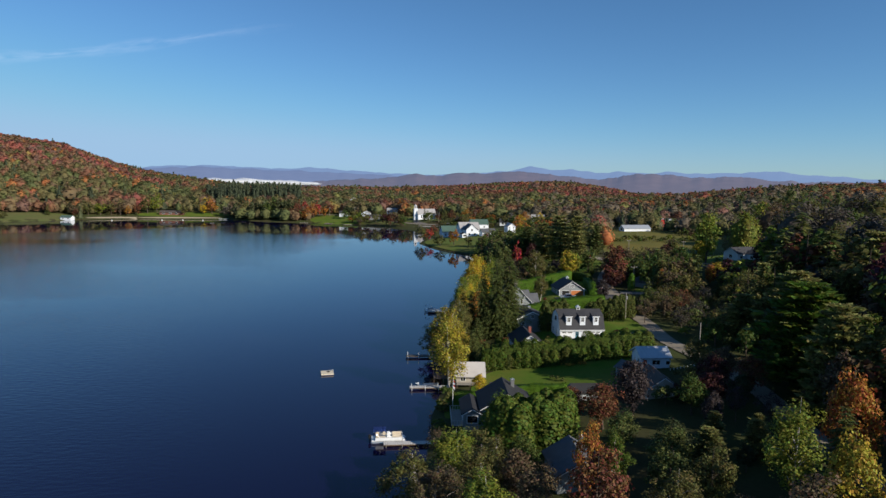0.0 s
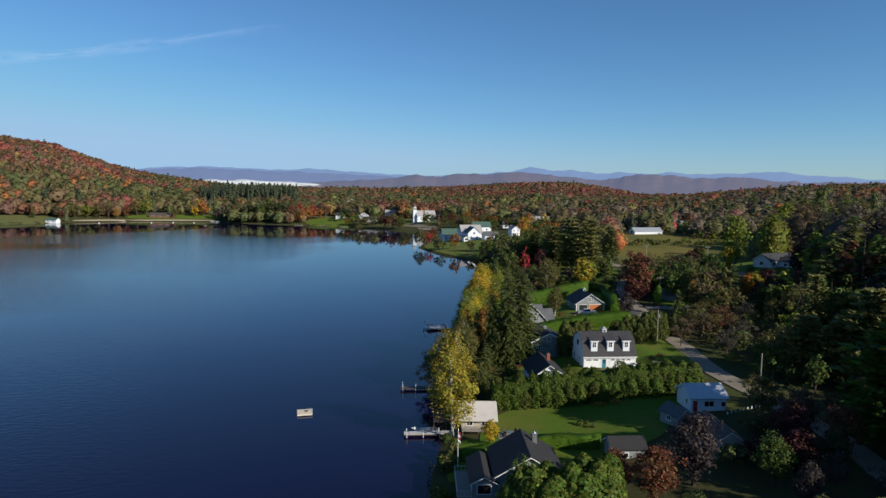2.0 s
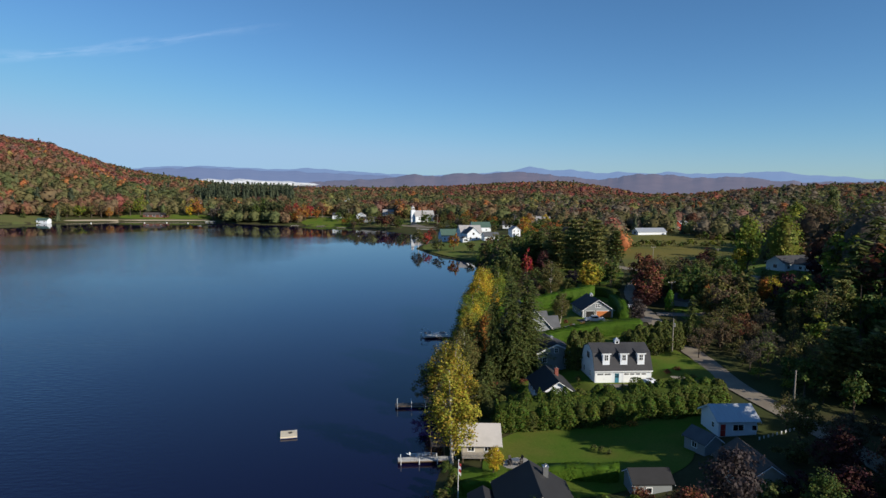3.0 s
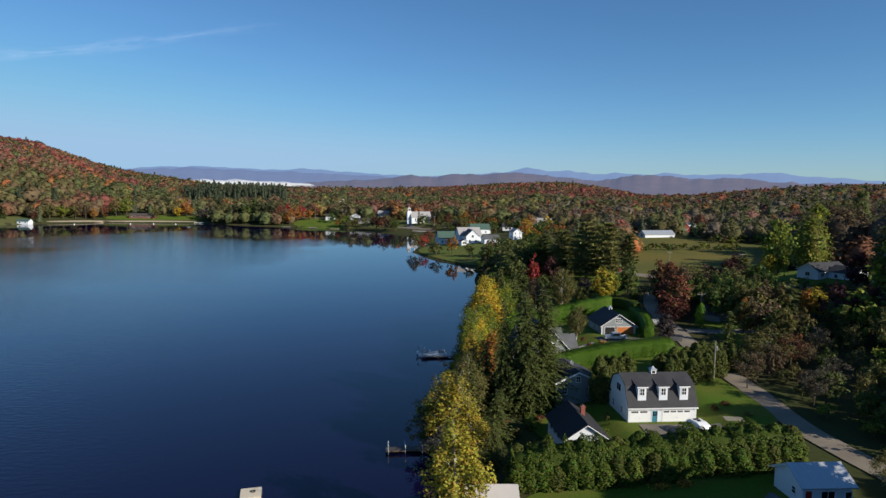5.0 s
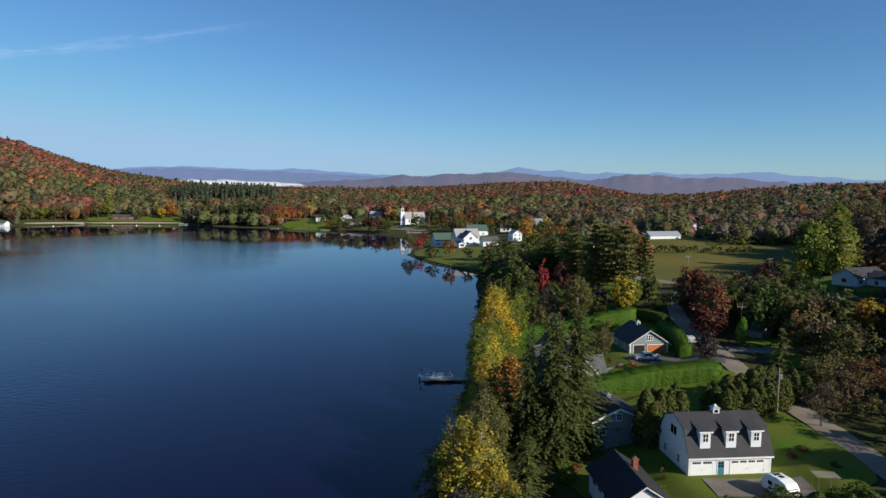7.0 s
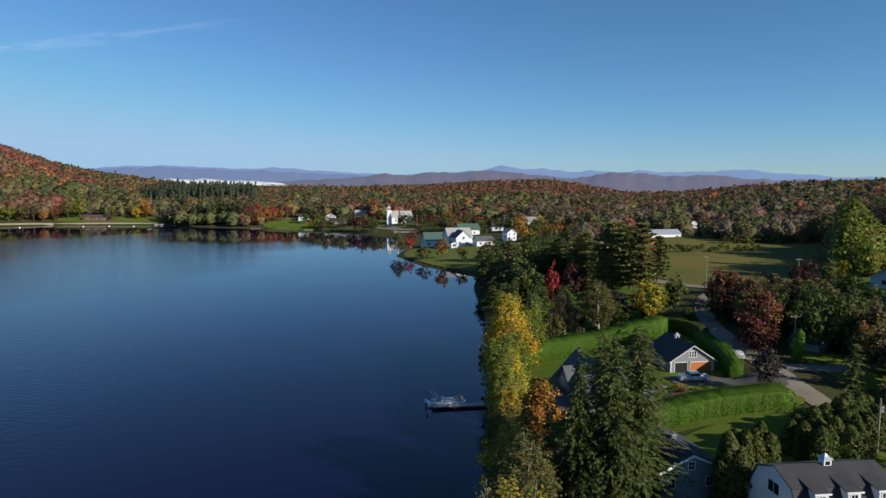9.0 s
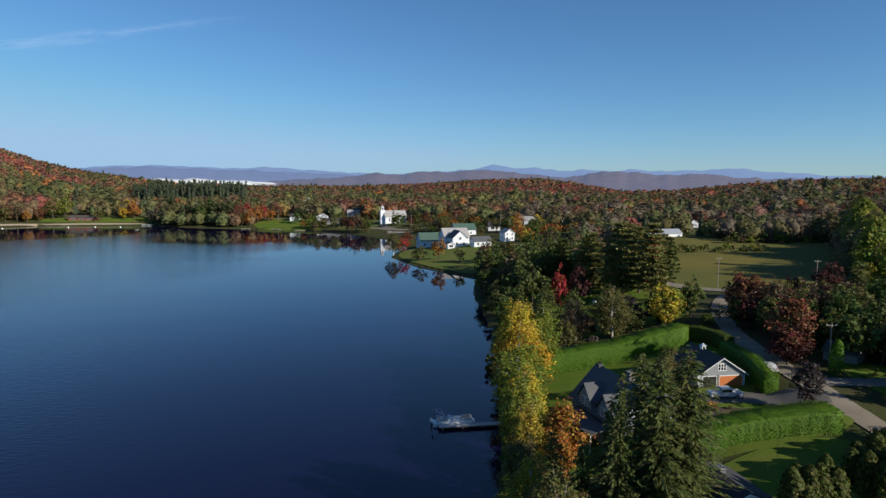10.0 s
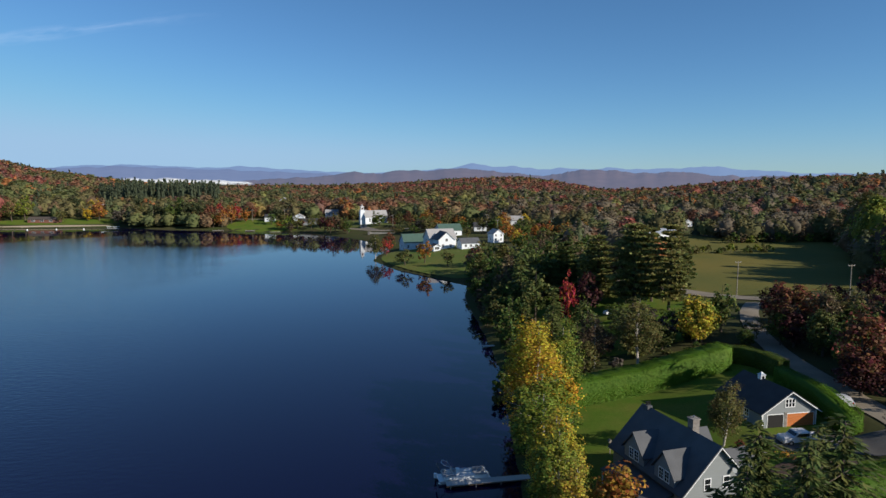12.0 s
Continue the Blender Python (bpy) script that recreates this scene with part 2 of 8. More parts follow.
# ---- ground, lake, distance ----
SHORE = [(-30, -700), (-12, -100), (-4, 0), (1, 60), (6.8, 107), (8.6, 122), (10.2, 131), (13, 142), (14.5, 168), (19, 195),
         (24.6, 217), (28, 232), (31.7, 248), (35.8, 266), (40.5, 286), (44.7, 313), (52.9, 374), (61, 406), (51, 429),
         (37, 460), (29, 497), (34, 520), (45, 545), (42, 590), (32, 627), (-1, 696), (-69, 732), (-130, 755), (-187, 790),
         (-281, 791), (-330, 765), (-398, 719), (-470, 640), (-600, 450), (-760, 200), (-900, -200), (-900, -700)]


def smooth(a, b, v):
    t = np.clip((np.asarray(v, float) - a) / (b - a), 0, 1)
    return t * t * (3 - 2 * t)


def inland(x, y):
    """Metres from the shoreline: positive on land."""
    x, y = np.broadcast_arrays(np.asarray(x, float), np.asarray(y, float))
    best, inside = np.full(x.shape, 1e9), np.zeros(x.shape, bool)
    n = len(SHORE)
    for i in range(n):
        (x0, y0), (x1, y1) = SHORE[i], SHORE[(i + 1) % n]
        dx, dy = x1 - x0, y1 - y0
        t = np.clip(((x - x0) * dx + (y - y0) * dy) / (dx * dx + dy * dy), 0, 1)
        best = np.minimum(best, np.hypot(x - x0 - t * dx, y - y0 - t * dy))
        cross = (y0 > y) != (y1 > y)
        with np.errstate(divide="ignore", invalid="ignore"):
            inside ^= cross & (x < (x1 - x0) * (y - y0) / (y1 - y0 + 1e-12) + x0)
    return np.where(inside, -best, best)


# crest of the wooded hills, by bearing in degrees from +y: bearing, slope of the sight line, metres to the crest
CREST = [(-60, .075, 1500), (-34, .066, 1500), (-28.8, .0576, 1500), (-25.5, .0516, 1500), (-22, .0266, 1450), (-19.3, .0143, 1400),
         (-15.9, .0075, 1400), (-12.9, -.0010, 1450), (-7.4, -.0040, 1500), (1.5, -.0045, 1500), (6.5, -.001, 1500), (11.5, .0066, 1500),
         (16.4, .0088, 1500), (20.3, .0012, 1400), (23.5, -.0080, 1300), (27.7, -.005, 1200), (31.8, .002, 1150), (35.5, .006, 1100),
         (40, .010, 1100), (60, .012, 1000)]


def ground(x, y):
    x, y = np.broadcast_arrays(np.asarray(x, float), np.asarray(y, float))
    d = inland(x, y)
    h = np.interp(d, [-60, -15, -3, 0, 1.2, 4, 14, 25, 35, 45, 60, 90, 150, 300, 2000],
                  [-8, -4, -1, 0, .8, 1.2, 2.4, 3.5, 5.3, 6.6, 7.3, 8.2, 9.5, 11, 13])
    rise = 1 + 0.3 * smooth(190, 225, y) * (1 - smooth(290, 330, y))
    h = np.where(h > 1, 1 + (h - 1) * rise, h)
    h = h + 5.0 * smooth(110, 190, x) * (1 - smooth(280, 330, y)) * smooth(150, 230, y)
    az = np.degrees(np.arctan2(x, y - 60))
    r = np.hypot(x, y - 60)
    b = np.array(CREST)
    far, slope = np.interp(az, b[:, 0], b[:, 2]), np.interp(az, b[:, 0], b[:, 1])
    start = np.interp(az, [-60, -30, 0, 20, 40, 60], [600, 840, 780, 640, 520, 400])
    top = 45 + far * slope - 14 - 13
    t = np.clip((r - start) / (far - start), 0, 1)
    up = np.where(t < 1, t * (1.6 - 0.6 * t), 1)
    hill = top * up * (1 - 0.9 * smooth(0, 1, (r - far) / 900.0))
    bumps = 5 * np.sin(x / 90 + 1) * np.sin(y / 110) + 3 * np.sin(x / 41 + y / 53)
    hill = hill + np.where(y > 400, bumps * np.clip(t * 1.5, 0, 1) * (1 - t * 0.6), 0)
    front = (y > 60) & (np.abs(az) < 75)
    h = np.where((d > 0) & front, h + hill, h)
    # ground levelled for the two garages and their drives
    for x0, x1, y0, y1, level in ((63, 73, 214, 236, 6.55), (46, 60, 157, 176, 5.42)):
        away = np.hypot(np.clip(np.maximum(x0 - x, x - x1), 0, None), np.clip(np.maximum(y0 - y, y - y1), 0, None))
        h = h + (level - h) * (1 - smooth(0, 4.5, away))
    return h


def gz(x, y):
    return float(ground(x, y))


def span(*bits):
    return np.unique(np.concatenate([np.arange(a, b, s) for a, b, s in bits]))


gx = span((-3400, -520, 80), (-520, -30, 10), (-30, 110, 2.5), (110, 230, 5), (230, 700, 14), (700, 3401, 90))
gy = span((-700, 60, 20), (60, 270, 2.5), (270, 345, 4), (345, 560, 6), (560, 900, 8), (900, 2200, 30), (2200, 4801, 130))
X, Y = np.meshgrid(gx, gy)
Z = ground(X, Y)
nx, ny = len(gx), len(gy)
idx = np.arange(nx * ny).reshape(ny, nx)
quads = np.stack([idx[:-1, :-1], idx[:-1, 1:], idx[1:, 1:], idx[1:, :-1]], -1).reshape(-1, 4)
EARTH = material("rough_grass_and_earth", (0.050, 0.062, 0.020), 0.95, spots=0.25, scale=0.06, fine=1.5, second=(0.062, 0.056, 0.026), bump=0.5, ior=1.15)
GRASS = material("mown_grass", (0.076, 0.134, 0.015), 0.9, spots=0.30, scale=0.16, fine=3.0, second=(0.116, 0.136, 0.024), bump=0.5, ior=1.15)
MEADOW = material("dry_meadow_grass", (0.150, 0.128, 0.034), 0.95, spots=0.2, scale=0.03, fine=1.5, second=(0.105, 0.108, 0.030), bump=0.4, ior=1.15)
VERGE = material("lakeside_grass", (0.092, 0.135, 0.028), 0.95, spots=0.25, scale=0.08, fine=1.5, second=(0.125, 0.13, 0.036), bump=0.4, ior=1.15)
ROUGH = material("rough_lawn", (0.095, 0.118, 0.036), 0.95, spots=0.2, scale=0.05, fine=1.0, second=(0.12, 0.115, 0.045), bump=0.4, ior=1.15)
me = raw_mesh("ground", np.stack([X, Y, Z], -1).reshape(-1, 3), quads, [EARTH], smooth=True)
tagged(part_mesh("ground", me, None), "rough grass and leaf-strewn earth sloping up from the lake", "ground", kind="structure")


def lake_material():
    m = bpy.data.materials.new("lake_water")
    m.use_nodes = True
    n, l = m.node_tree.nodes, m.node_tree.links
    p = n["Principled BSDF"]
    p.inputs["Base Color"].default_value = (0.004, 0.003, 0.023, 1)
    p.inputs["Roughness"].default_value = 0.035
    p.inputs["IOR"].default_value = 1.333
    tc = n.new("ShaderNodeTexCoord")
    mp = n.new("ShaderNodeMapping")
    mp.inputs["Scale"].default_value = (0.35, 0.9, 1)
    l.new(tc.outputs["Object"], mp.inputs[0])
    fine = n.new("ShaderNodeTexNoise")
    fine.inputs["Scale"].default_value = 1.2
    fine.inputs["Detail"].default_value = 4
    l.new(mp.outputs[0], fine.inputs["Vector"])
    # a breeze ruffles the open water; a strip along the shores stays smooth
    broad = n.new("ShaderNodeTexNoise")
    broad.inputs["Scale"].default_value = 0.01
    broad.inputs["Detail"].default_value = 4
    l.new(mp.outputs[0], broad.inputs["Vector"])
    sep = n.new("ShaderNodeSeparateXYZ")
    l.new(tc.outputs["Object"], sep.inputs[0])
    def maths(op, a, b_):
        q = n.new("ShaderNodeMath")
        q.operation = op
        for k, v in enumerate((a, b_)):
            if isinstance(v, (int, float)):
                q.inputs[k].default_value = v
            else:
                l.new(v, q.inputs[k])
        return q.outputs[0]
    def ease(v, lo, hi):
        q = n.new("ShaderNodeMapRange")
        q.interpolation_type = "SMOOTHSTEP"
        q.inputs[1].default_value, q.inputs[2].default_value = lo, hi
        l.new(v, q.inputs[0])
        return q.outputs[0]
    wobble = maths("MULTIPLY", maths("SUBTRACT", broad.outputs[0], 0.5), 160.0)
    reach = maths("SUBTRACT", maths("ADD", maths("MULTIPLY", sep.outputs["X"], 0.8), maths("MULTIPLY", wobble, 0.25)), sep.outputs["Y"])
    bay = maths("MAXIMUM", maths("SUBTRACT", 612.0, sep.outputs["Y"]), maths("MULTIPLY", maths("ADD", sep.outputs["X"], 130.0), -2.0))
    far_edge = maths("MULTIPLY", ease(reach, -830.0, -808.0), ease(bay, -15.0, 45.0))
    side_edge = ease(maths("MULTIPLY", maths("ADD", sep.outputs["X"], wobble), -1.0), 10.0, 80.0)
    wind = maths("MULTIPLY", maths("MULTIPLY", far_edge, side_edge), ease(broad.outputs[0], 0.24, 0.50))
    calm = n.new("ShaderNodeMapRange")
    calm.inputs[3].default_value, calm.inputs[4].default_value = 0.012, 0.60
    l.new(wind, calm.inputs[0])
    b = n.new("ShaderNodeBump")
    b.inputs["Distance"].default_value = 0.11
    l.new(calm.outputs[0], b.inputs["Strength"])
    l.new(fine.outputs[0], b.inputs["Height"])
    l.new(b.outputs[0], p.inputs["Normal"])
    return m


bm = bmesh.new()
bm.faces.new([bm.verts.new(v) for v in ((-3000, -700, 0), (120, -700, 0), (120, 900, 0), (-3000, 900, 0))])
tagged(part("water", bm, lake_material()), "calm dark blue lake mirroring sky and trees", "lake", kind="structure")


def hazed(name, colour, air_glow, amount):
    """Far hills, with the blue haze of distance put in as an even glow."""
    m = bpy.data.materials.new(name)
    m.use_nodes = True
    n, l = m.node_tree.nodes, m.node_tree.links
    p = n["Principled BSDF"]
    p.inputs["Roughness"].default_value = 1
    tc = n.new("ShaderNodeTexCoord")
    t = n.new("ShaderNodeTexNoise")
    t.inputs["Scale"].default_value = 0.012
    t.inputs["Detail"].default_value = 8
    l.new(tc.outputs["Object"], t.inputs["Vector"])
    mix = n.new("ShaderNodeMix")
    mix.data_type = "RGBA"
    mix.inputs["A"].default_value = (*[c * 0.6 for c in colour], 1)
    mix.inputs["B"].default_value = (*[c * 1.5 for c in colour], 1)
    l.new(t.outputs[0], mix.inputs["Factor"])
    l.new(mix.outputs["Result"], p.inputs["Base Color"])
    p.inputs["Emission Color"].default_value = (*air_glow, 1)
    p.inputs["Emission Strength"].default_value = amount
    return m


def ridge(name, crest, far, depth, mat, label, seed, rough=1.0):
    """A range of hills along bearings: crest holds bearing and slope of the sight line."""
    rng = np.random.default_rng(seed)
    b = np.array(crest)
    az = np.arange(b[0, 0], b[-1, 0], 0.12)
    # soft crest line between the given summits
    s = np.interp(az, b[:, 0], b[:, 1])
    s = s + 0.0009 * np.sin(az * 2.3 + seed) * np.sin(az * 0.7) + 0.0003 * np.sin(az * 4.9 + 2 * seed)
    k = np.hanning(7)
    s = np.convolve(np.pad(s, 3, mode="edge"), k / k.sum(), mode="valid")
    top = 45 + far * s
    grain = rough * np.convolve(rng.normal(0, 2.2, len(az) + 6), np.ones(7) / 4, mode="valid")
    rows, steps = [], 9
    for j in range(steps):
        t = j / (steps - 1)
        spur = 1 + 0.05 * np.sin(az * 1.1 + seed + 2 * t) * np.sin(t * 3.1)
        z = (top * (1 - t) ** 1.15) * spur - 15 * t + grain * (1 - t) ** 12
        r = far - depth * t
        rows.append(np.stack([r * np.sin(np.radians(az)), 60 + r * np.cos(np.radians(az)), z], -1))
    back = rows[0].copy()
    back[:, :2] = (back[:, :2] - [0, 60]) * ((far + 150) / far) + [0, 60]
    back[:, 2] = -20
    v = np.stack([back, *rows])
    m_, n_ = v.shape[:2]
    ii = np.arange(m_ * n_).reshape(m_, n_)
    q = np.stack([ii[:-1, :-1], ii[:-1, 1:], ii[1:, 1:], ii[1:, :-1]], -1).reshape(-1, 4)
    me = raw_mesh(name, v.reshape(-1, 3), q[:, ::-1], [mat], smooth=True)
    return tagged(part_mesh(name, me, None), label, "mountains", kind="structure")


# each range glows faintly blue in place of real haze
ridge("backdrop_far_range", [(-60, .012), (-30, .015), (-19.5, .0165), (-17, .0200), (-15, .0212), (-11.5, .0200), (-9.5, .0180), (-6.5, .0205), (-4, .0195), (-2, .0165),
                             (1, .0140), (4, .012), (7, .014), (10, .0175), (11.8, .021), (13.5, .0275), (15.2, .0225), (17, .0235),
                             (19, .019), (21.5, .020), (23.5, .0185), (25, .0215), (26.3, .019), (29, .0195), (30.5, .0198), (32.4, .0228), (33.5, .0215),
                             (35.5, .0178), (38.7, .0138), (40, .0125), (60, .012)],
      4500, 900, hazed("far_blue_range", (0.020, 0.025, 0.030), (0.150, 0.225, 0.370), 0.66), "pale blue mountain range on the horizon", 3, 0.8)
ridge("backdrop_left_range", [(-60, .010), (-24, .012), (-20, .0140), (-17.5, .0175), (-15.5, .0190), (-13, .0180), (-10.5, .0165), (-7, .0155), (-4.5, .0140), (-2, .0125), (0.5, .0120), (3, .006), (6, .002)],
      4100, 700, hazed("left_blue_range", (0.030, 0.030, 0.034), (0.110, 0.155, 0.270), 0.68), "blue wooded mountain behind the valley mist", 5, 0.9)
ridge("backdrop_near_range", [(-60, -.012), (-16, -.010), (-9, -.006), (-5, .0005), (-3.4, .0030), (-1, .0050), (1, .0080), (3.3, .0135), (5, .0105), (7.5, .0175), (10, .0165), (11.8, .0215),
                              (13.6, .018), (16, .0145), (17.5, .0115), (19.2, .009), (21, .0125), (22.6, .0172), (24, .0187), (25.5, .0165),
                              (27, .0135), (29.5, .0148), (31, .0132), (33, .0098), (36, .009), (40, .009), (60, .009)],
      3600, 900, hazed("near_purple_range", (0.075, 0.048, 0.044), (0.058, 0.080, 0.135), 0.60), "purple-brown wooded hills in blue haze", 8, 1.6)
# a bank of mist lying in the far valley
bm = bmesh.new()
rng = np.random.default_rng(5)
for k in range(190):
    q = k / 189
    a = radians(-16.5 + 10.6 * q)
    r = 3180 + 120 * rng.random()
    thick = 15 * math.sin(math.pi * (k + 4) / 197) ** 0.5 * rng.uniform(0.6, 1.25)
    mtx = Matrix.Translation((r * math.sin(a), 60 + r * math.cos(a), 34 - 6 * q + rng.random() * 8)) @ Matrix.Diagonal((52, 40, thick * (0.7 + 0.5 * rng.random()), 1))
    bmesh.ops.create_icosphere(bm, subdivisions=2, radius=1, matrix=mtx)
for f in bm.faces:
    f.smooth = True
tagged(part("backdrop_mist", bm, FOG), "bank of white morning mist lying in the far valley", "mist", kind="structure")

# ---- trees ----
RNG = np.random.default_rng(11)


def unit(n, rng):
    v = rng.normal(size=(n, 3))
    return v / np.linalg.norm(v, axis=1)[:, None]


def cards(pos, nrm, size, rng, long=1.0):
    """Small leaf sprays: a quad at each place, facing its normal."""
    n = len(pos)
    nrm = nrm / np.linalg.norm(nrm, axis=1)[:, None]
    u = np.cross(nrm, unit(n, rng))
    u /= np.linalg.norm(u, axis=1)[:, None] + 1e-9
    w = np.cross(nrm, u)
    s = np.asarray(size).reshape(-1, 1) * np.ones((n, 1))
    u, w = u * s * 0.5, w * s * 0.5 * long
    fold = nrm * s * 0.18
    v = np.stack([pos - u, pos - w + fold, pos + u, pos + w + fold], 1).reshape(-1, 3)
    return v, np.arange(4 * n).reshape(n, 4)


def flakes(pos, nrm, size, rng):
    """Tufts of leaves seen from far: a triangle at each place."""
    n = len(pos)
    nrm = nrm / np.linalg.norm(nrm, axis=1)[:, None]
    u = np.cross(nrm, unit(n, rng))
    u /= np.linalg.norm(u, axis=1)[:, None] + 1e-9
    w = np.cross(nrm, u)
    s = np.asarray(size)[:, None] * 0.62
    v = np.stack([pos + u * s, pos + (-0.5 * u + 0.87 * w) * s, pos + (-0.5 * u - 0.87 * w) * s], 1).reshape(-1, 3)
    return v, np.arange(3 * n).reshape(n, 3)


def joined(bits):
    vs, fs, o = [], [], 0
    for v, f in bits:
        vs.append(v), fs.append(f + o)
        o += len(v)
    return np.concatenate(vs), np.concatenate(fs)


def broad_points(rng, blobs, each, low, slim=1.0):
    """Places of leaves in a crown 1 high and 1 wide that starts at the height low."""
    c, places, normals = [], [], []
    skew = rng.uniform(0.8, 1.15, 2)
    bulge = rng.uniform(0, 6.28, 3)
    while len(c) < blobs:
        p = rng.uniform(-1, 1, 3)
        rad = np.linalg.norm(p)
        if rad > 1 or rad < 0.25:
            continue
        a = math.atan2(p[1], p[0])
        out = 0.78 + 0.14 * math.sin(2 * a + bulge[0] + 2 * p[2]) + 0.10 * math.sin(3 * a + bulge[1] - 4 * p[2])
        p = p * (out / max(rad, 0.5)) * rng.uniform(0.62, 1.12)
        p[:2] *= (1.0 - 0.45 * max(p[2], 0) - 0.12 * max(-p[2], 0)) * slim * skew
        c.append(p)
    for p in c:
        q = unit(each, rng)
        rad = rng.uniform(0.12, 0.30)
        q2 = q * rng.uniform(0.4, 1.15, (each, 1)) * rad * [1, 1, 0.85]
        places.append(p + q2)
        normals.append(q + 0.5 * p + rng.normal(0, 0.5, (each, 3)) + [0, 0, 0.35])
    pos, nrm = np.concatenate(places), np.concatenate(normals)
    pos = pos * [0.5, 0.5, (1 - low) / 2 * 0.92] + [0, 0, low + (1 - low) / 2]
    return pos, nrm, np.array(c) * [0.5, 0.5, (1 - low) / 2 * 0.9] + [0, 0, low + (1 - low) / 2]


def limbs(centres, rng, h, w, r, low, count=9, lean=0.03):
    bm = bmesh.new()
    bend = [rng.normal(0, lean) for _ in range(4)]
    def spine(t):
        return Vector(((bend[0] * math.sin(3 * t) + bend[1] * t) * w, (bend[2] * math.sin(3 * t) + bend[3] * t) * w, t * h))
    tube([spine(t) for t in (-0.03, 0.02, 0.25, 0.5, 0.75, 0.93)], [r * 1.3, r, r * 0.75, r * 0.5, r * 0.3, r * 0.08], 7, bm)
    for k in rng.permutation(len(centres))[:count]:
        c = centres[k] * [w, w, h]
        t = max(low * 0.8, min(0.8, c[2] / h - 0.15))
        a = spine(t)
        mid = a.lerp(Vector(c), 0.55) + Vector((0, 0, 0.03 * h))
        tube([a, mid, Vector(c)], [r * 0.42 * (1.1 - t), r * 0.26 * (1.1 - t), r * 0.08], 5, bm)
    return bm


def build_broad(seed, h, w, blobs, each, leaf, low=0.18, r=0.28, slim=1.0, count=9):
    rng = np.random.default_rng(seed)
    pos, nrm, c = broad_points(rng, blobs, each, low, slim)
    v, f = cards(pos * [w, w, h], nrm, leaf * rng.uniform(0.6, 1.35, len(pos)), rng)
    bm = limbs(c, rng, h, w, r, low, count)
    tm = bpy.data.meshes.new("trunk")
    bm.to_mesh(tm), bm.free()
    return tm, raw_mesh("crown", v, f), h, w


def sprays(pos, along, nrm, length, width):
    """Twigs with needles: a slim kite at each place that runs along a direction."""
    along = along / np.linalg.norm(along, axis=1)[:, None]
    side = np.cross(nrm, along)
    side /= np.linalg.norm(side, axis=1)[:, None] + 1e-9
    up = np.cross(along, side)
    n = len(pos)
    length, width = np.asarray(length).reshape(-1, 1) * np.ones((n, 1)), np.asarray(width).reshape(-1, 1) * np.ones((n, 1))
    u, w = along * length * 0.5, side * width * 0.5
    sag = up * width * 0.16
    v = np.stack([pos - u, pos - u * 0.1 - w - sag, pos + u, pos - u * 0.1 + w - sag], 1).reshape(-1, 3)
    return v, np.arange(4 * n).reshape(n, 4)


def build_spruce(seed, h, w, layers, arms, leaf, low=0.06, ragged=0.25, step=0.62, bare=0.12, taper=0.74):
    """A spruce: whorls of drooping limbs, each fringed with needle sprays, some limbs short or missing."""
    rng = np.random.default_rng(seed)
    bits = []
    bm = tube([(0, 0, -0.3), (0, 0, h * 0.5), (0, 0, h * 0.98)], [0.26, 0.15, 0.02], 7)
    for i in range(layers):
        t = low + (0.985 - low) * (i + 0.5 * rng.random()) / layers
        rad = w / 2 * (1 - t) ** taper * rng.uniform(1 - ragged, 1.1) + 0.15
        n = max(3, int(arms * (1 - 0.45 * t)))
        for k in range(n):
            if rng.random() < bare:
                continue
            a = 2 * math.pi * (k + rng.random()) / n
            rr = rad * rng.uniform(0.45, 1.15) * (1 + 0.22 * math.sin(2 * a + seed + 4 * t) + 0.14 * math.sin(3 * a - 9 * t))
            base_z = t * h + rng.normal(0, 0.35)
            droop = rng.uniform(0.22, 0.52)
            m = max(2, int(rr / (leaf * step)))
            s = (np.arange(m) + 0.55 + rng.uniform(-0.2, 0.2, m)) / m
            z = base_z + 0.16 * rr * s - droop * rr * s ** 2
            p = np.stack([np.cos(a) * rr * s, np.sin(a) * rr * s, z], -1) + rng.normal(0, 0.10, (m, 3))
            for q in (-1, 1):
                turn = a + q * rng.uniform(0.35, 0.95, m) * (1.15 - 0.8 * s)
                d = np.stack([np.cos(turn), np.sin(turn), -0.15 - 0.55 * s + rng.normal(0, 0.18, m)], -1)
                nr = np.stack([np.cos(a) * 0.35 * np.ones(m), np.sin(a) * 0.35 * np.ones(m), np.ones(m)], -1) + rng.normal(0, 0.65, (m, 3))
                size = leaf * (1.45 - 0.45 * s) * rng.uniform(0.75, 1.25, m)
                bits.append(sprays(p + d * size[:, None] * 0.4, d, nr, size * 1.35, size * 0.42))
            if i % 3 == 0 and k % 2 == 0:
                tube([(0, 0, t * h), (np.cos(a) * rr * 0.9, np.sin(a) * rr * 0.9, t * h - 0.2 * rr)], [0.045, 0.012], 4, bm)
    v, f = joined(bits)
    tm = bpy.data.meshes.new("trunk")
    bm.to_mesh(tm), bm.free()
    return tm, raw_mesh("crown", v, f), h, w


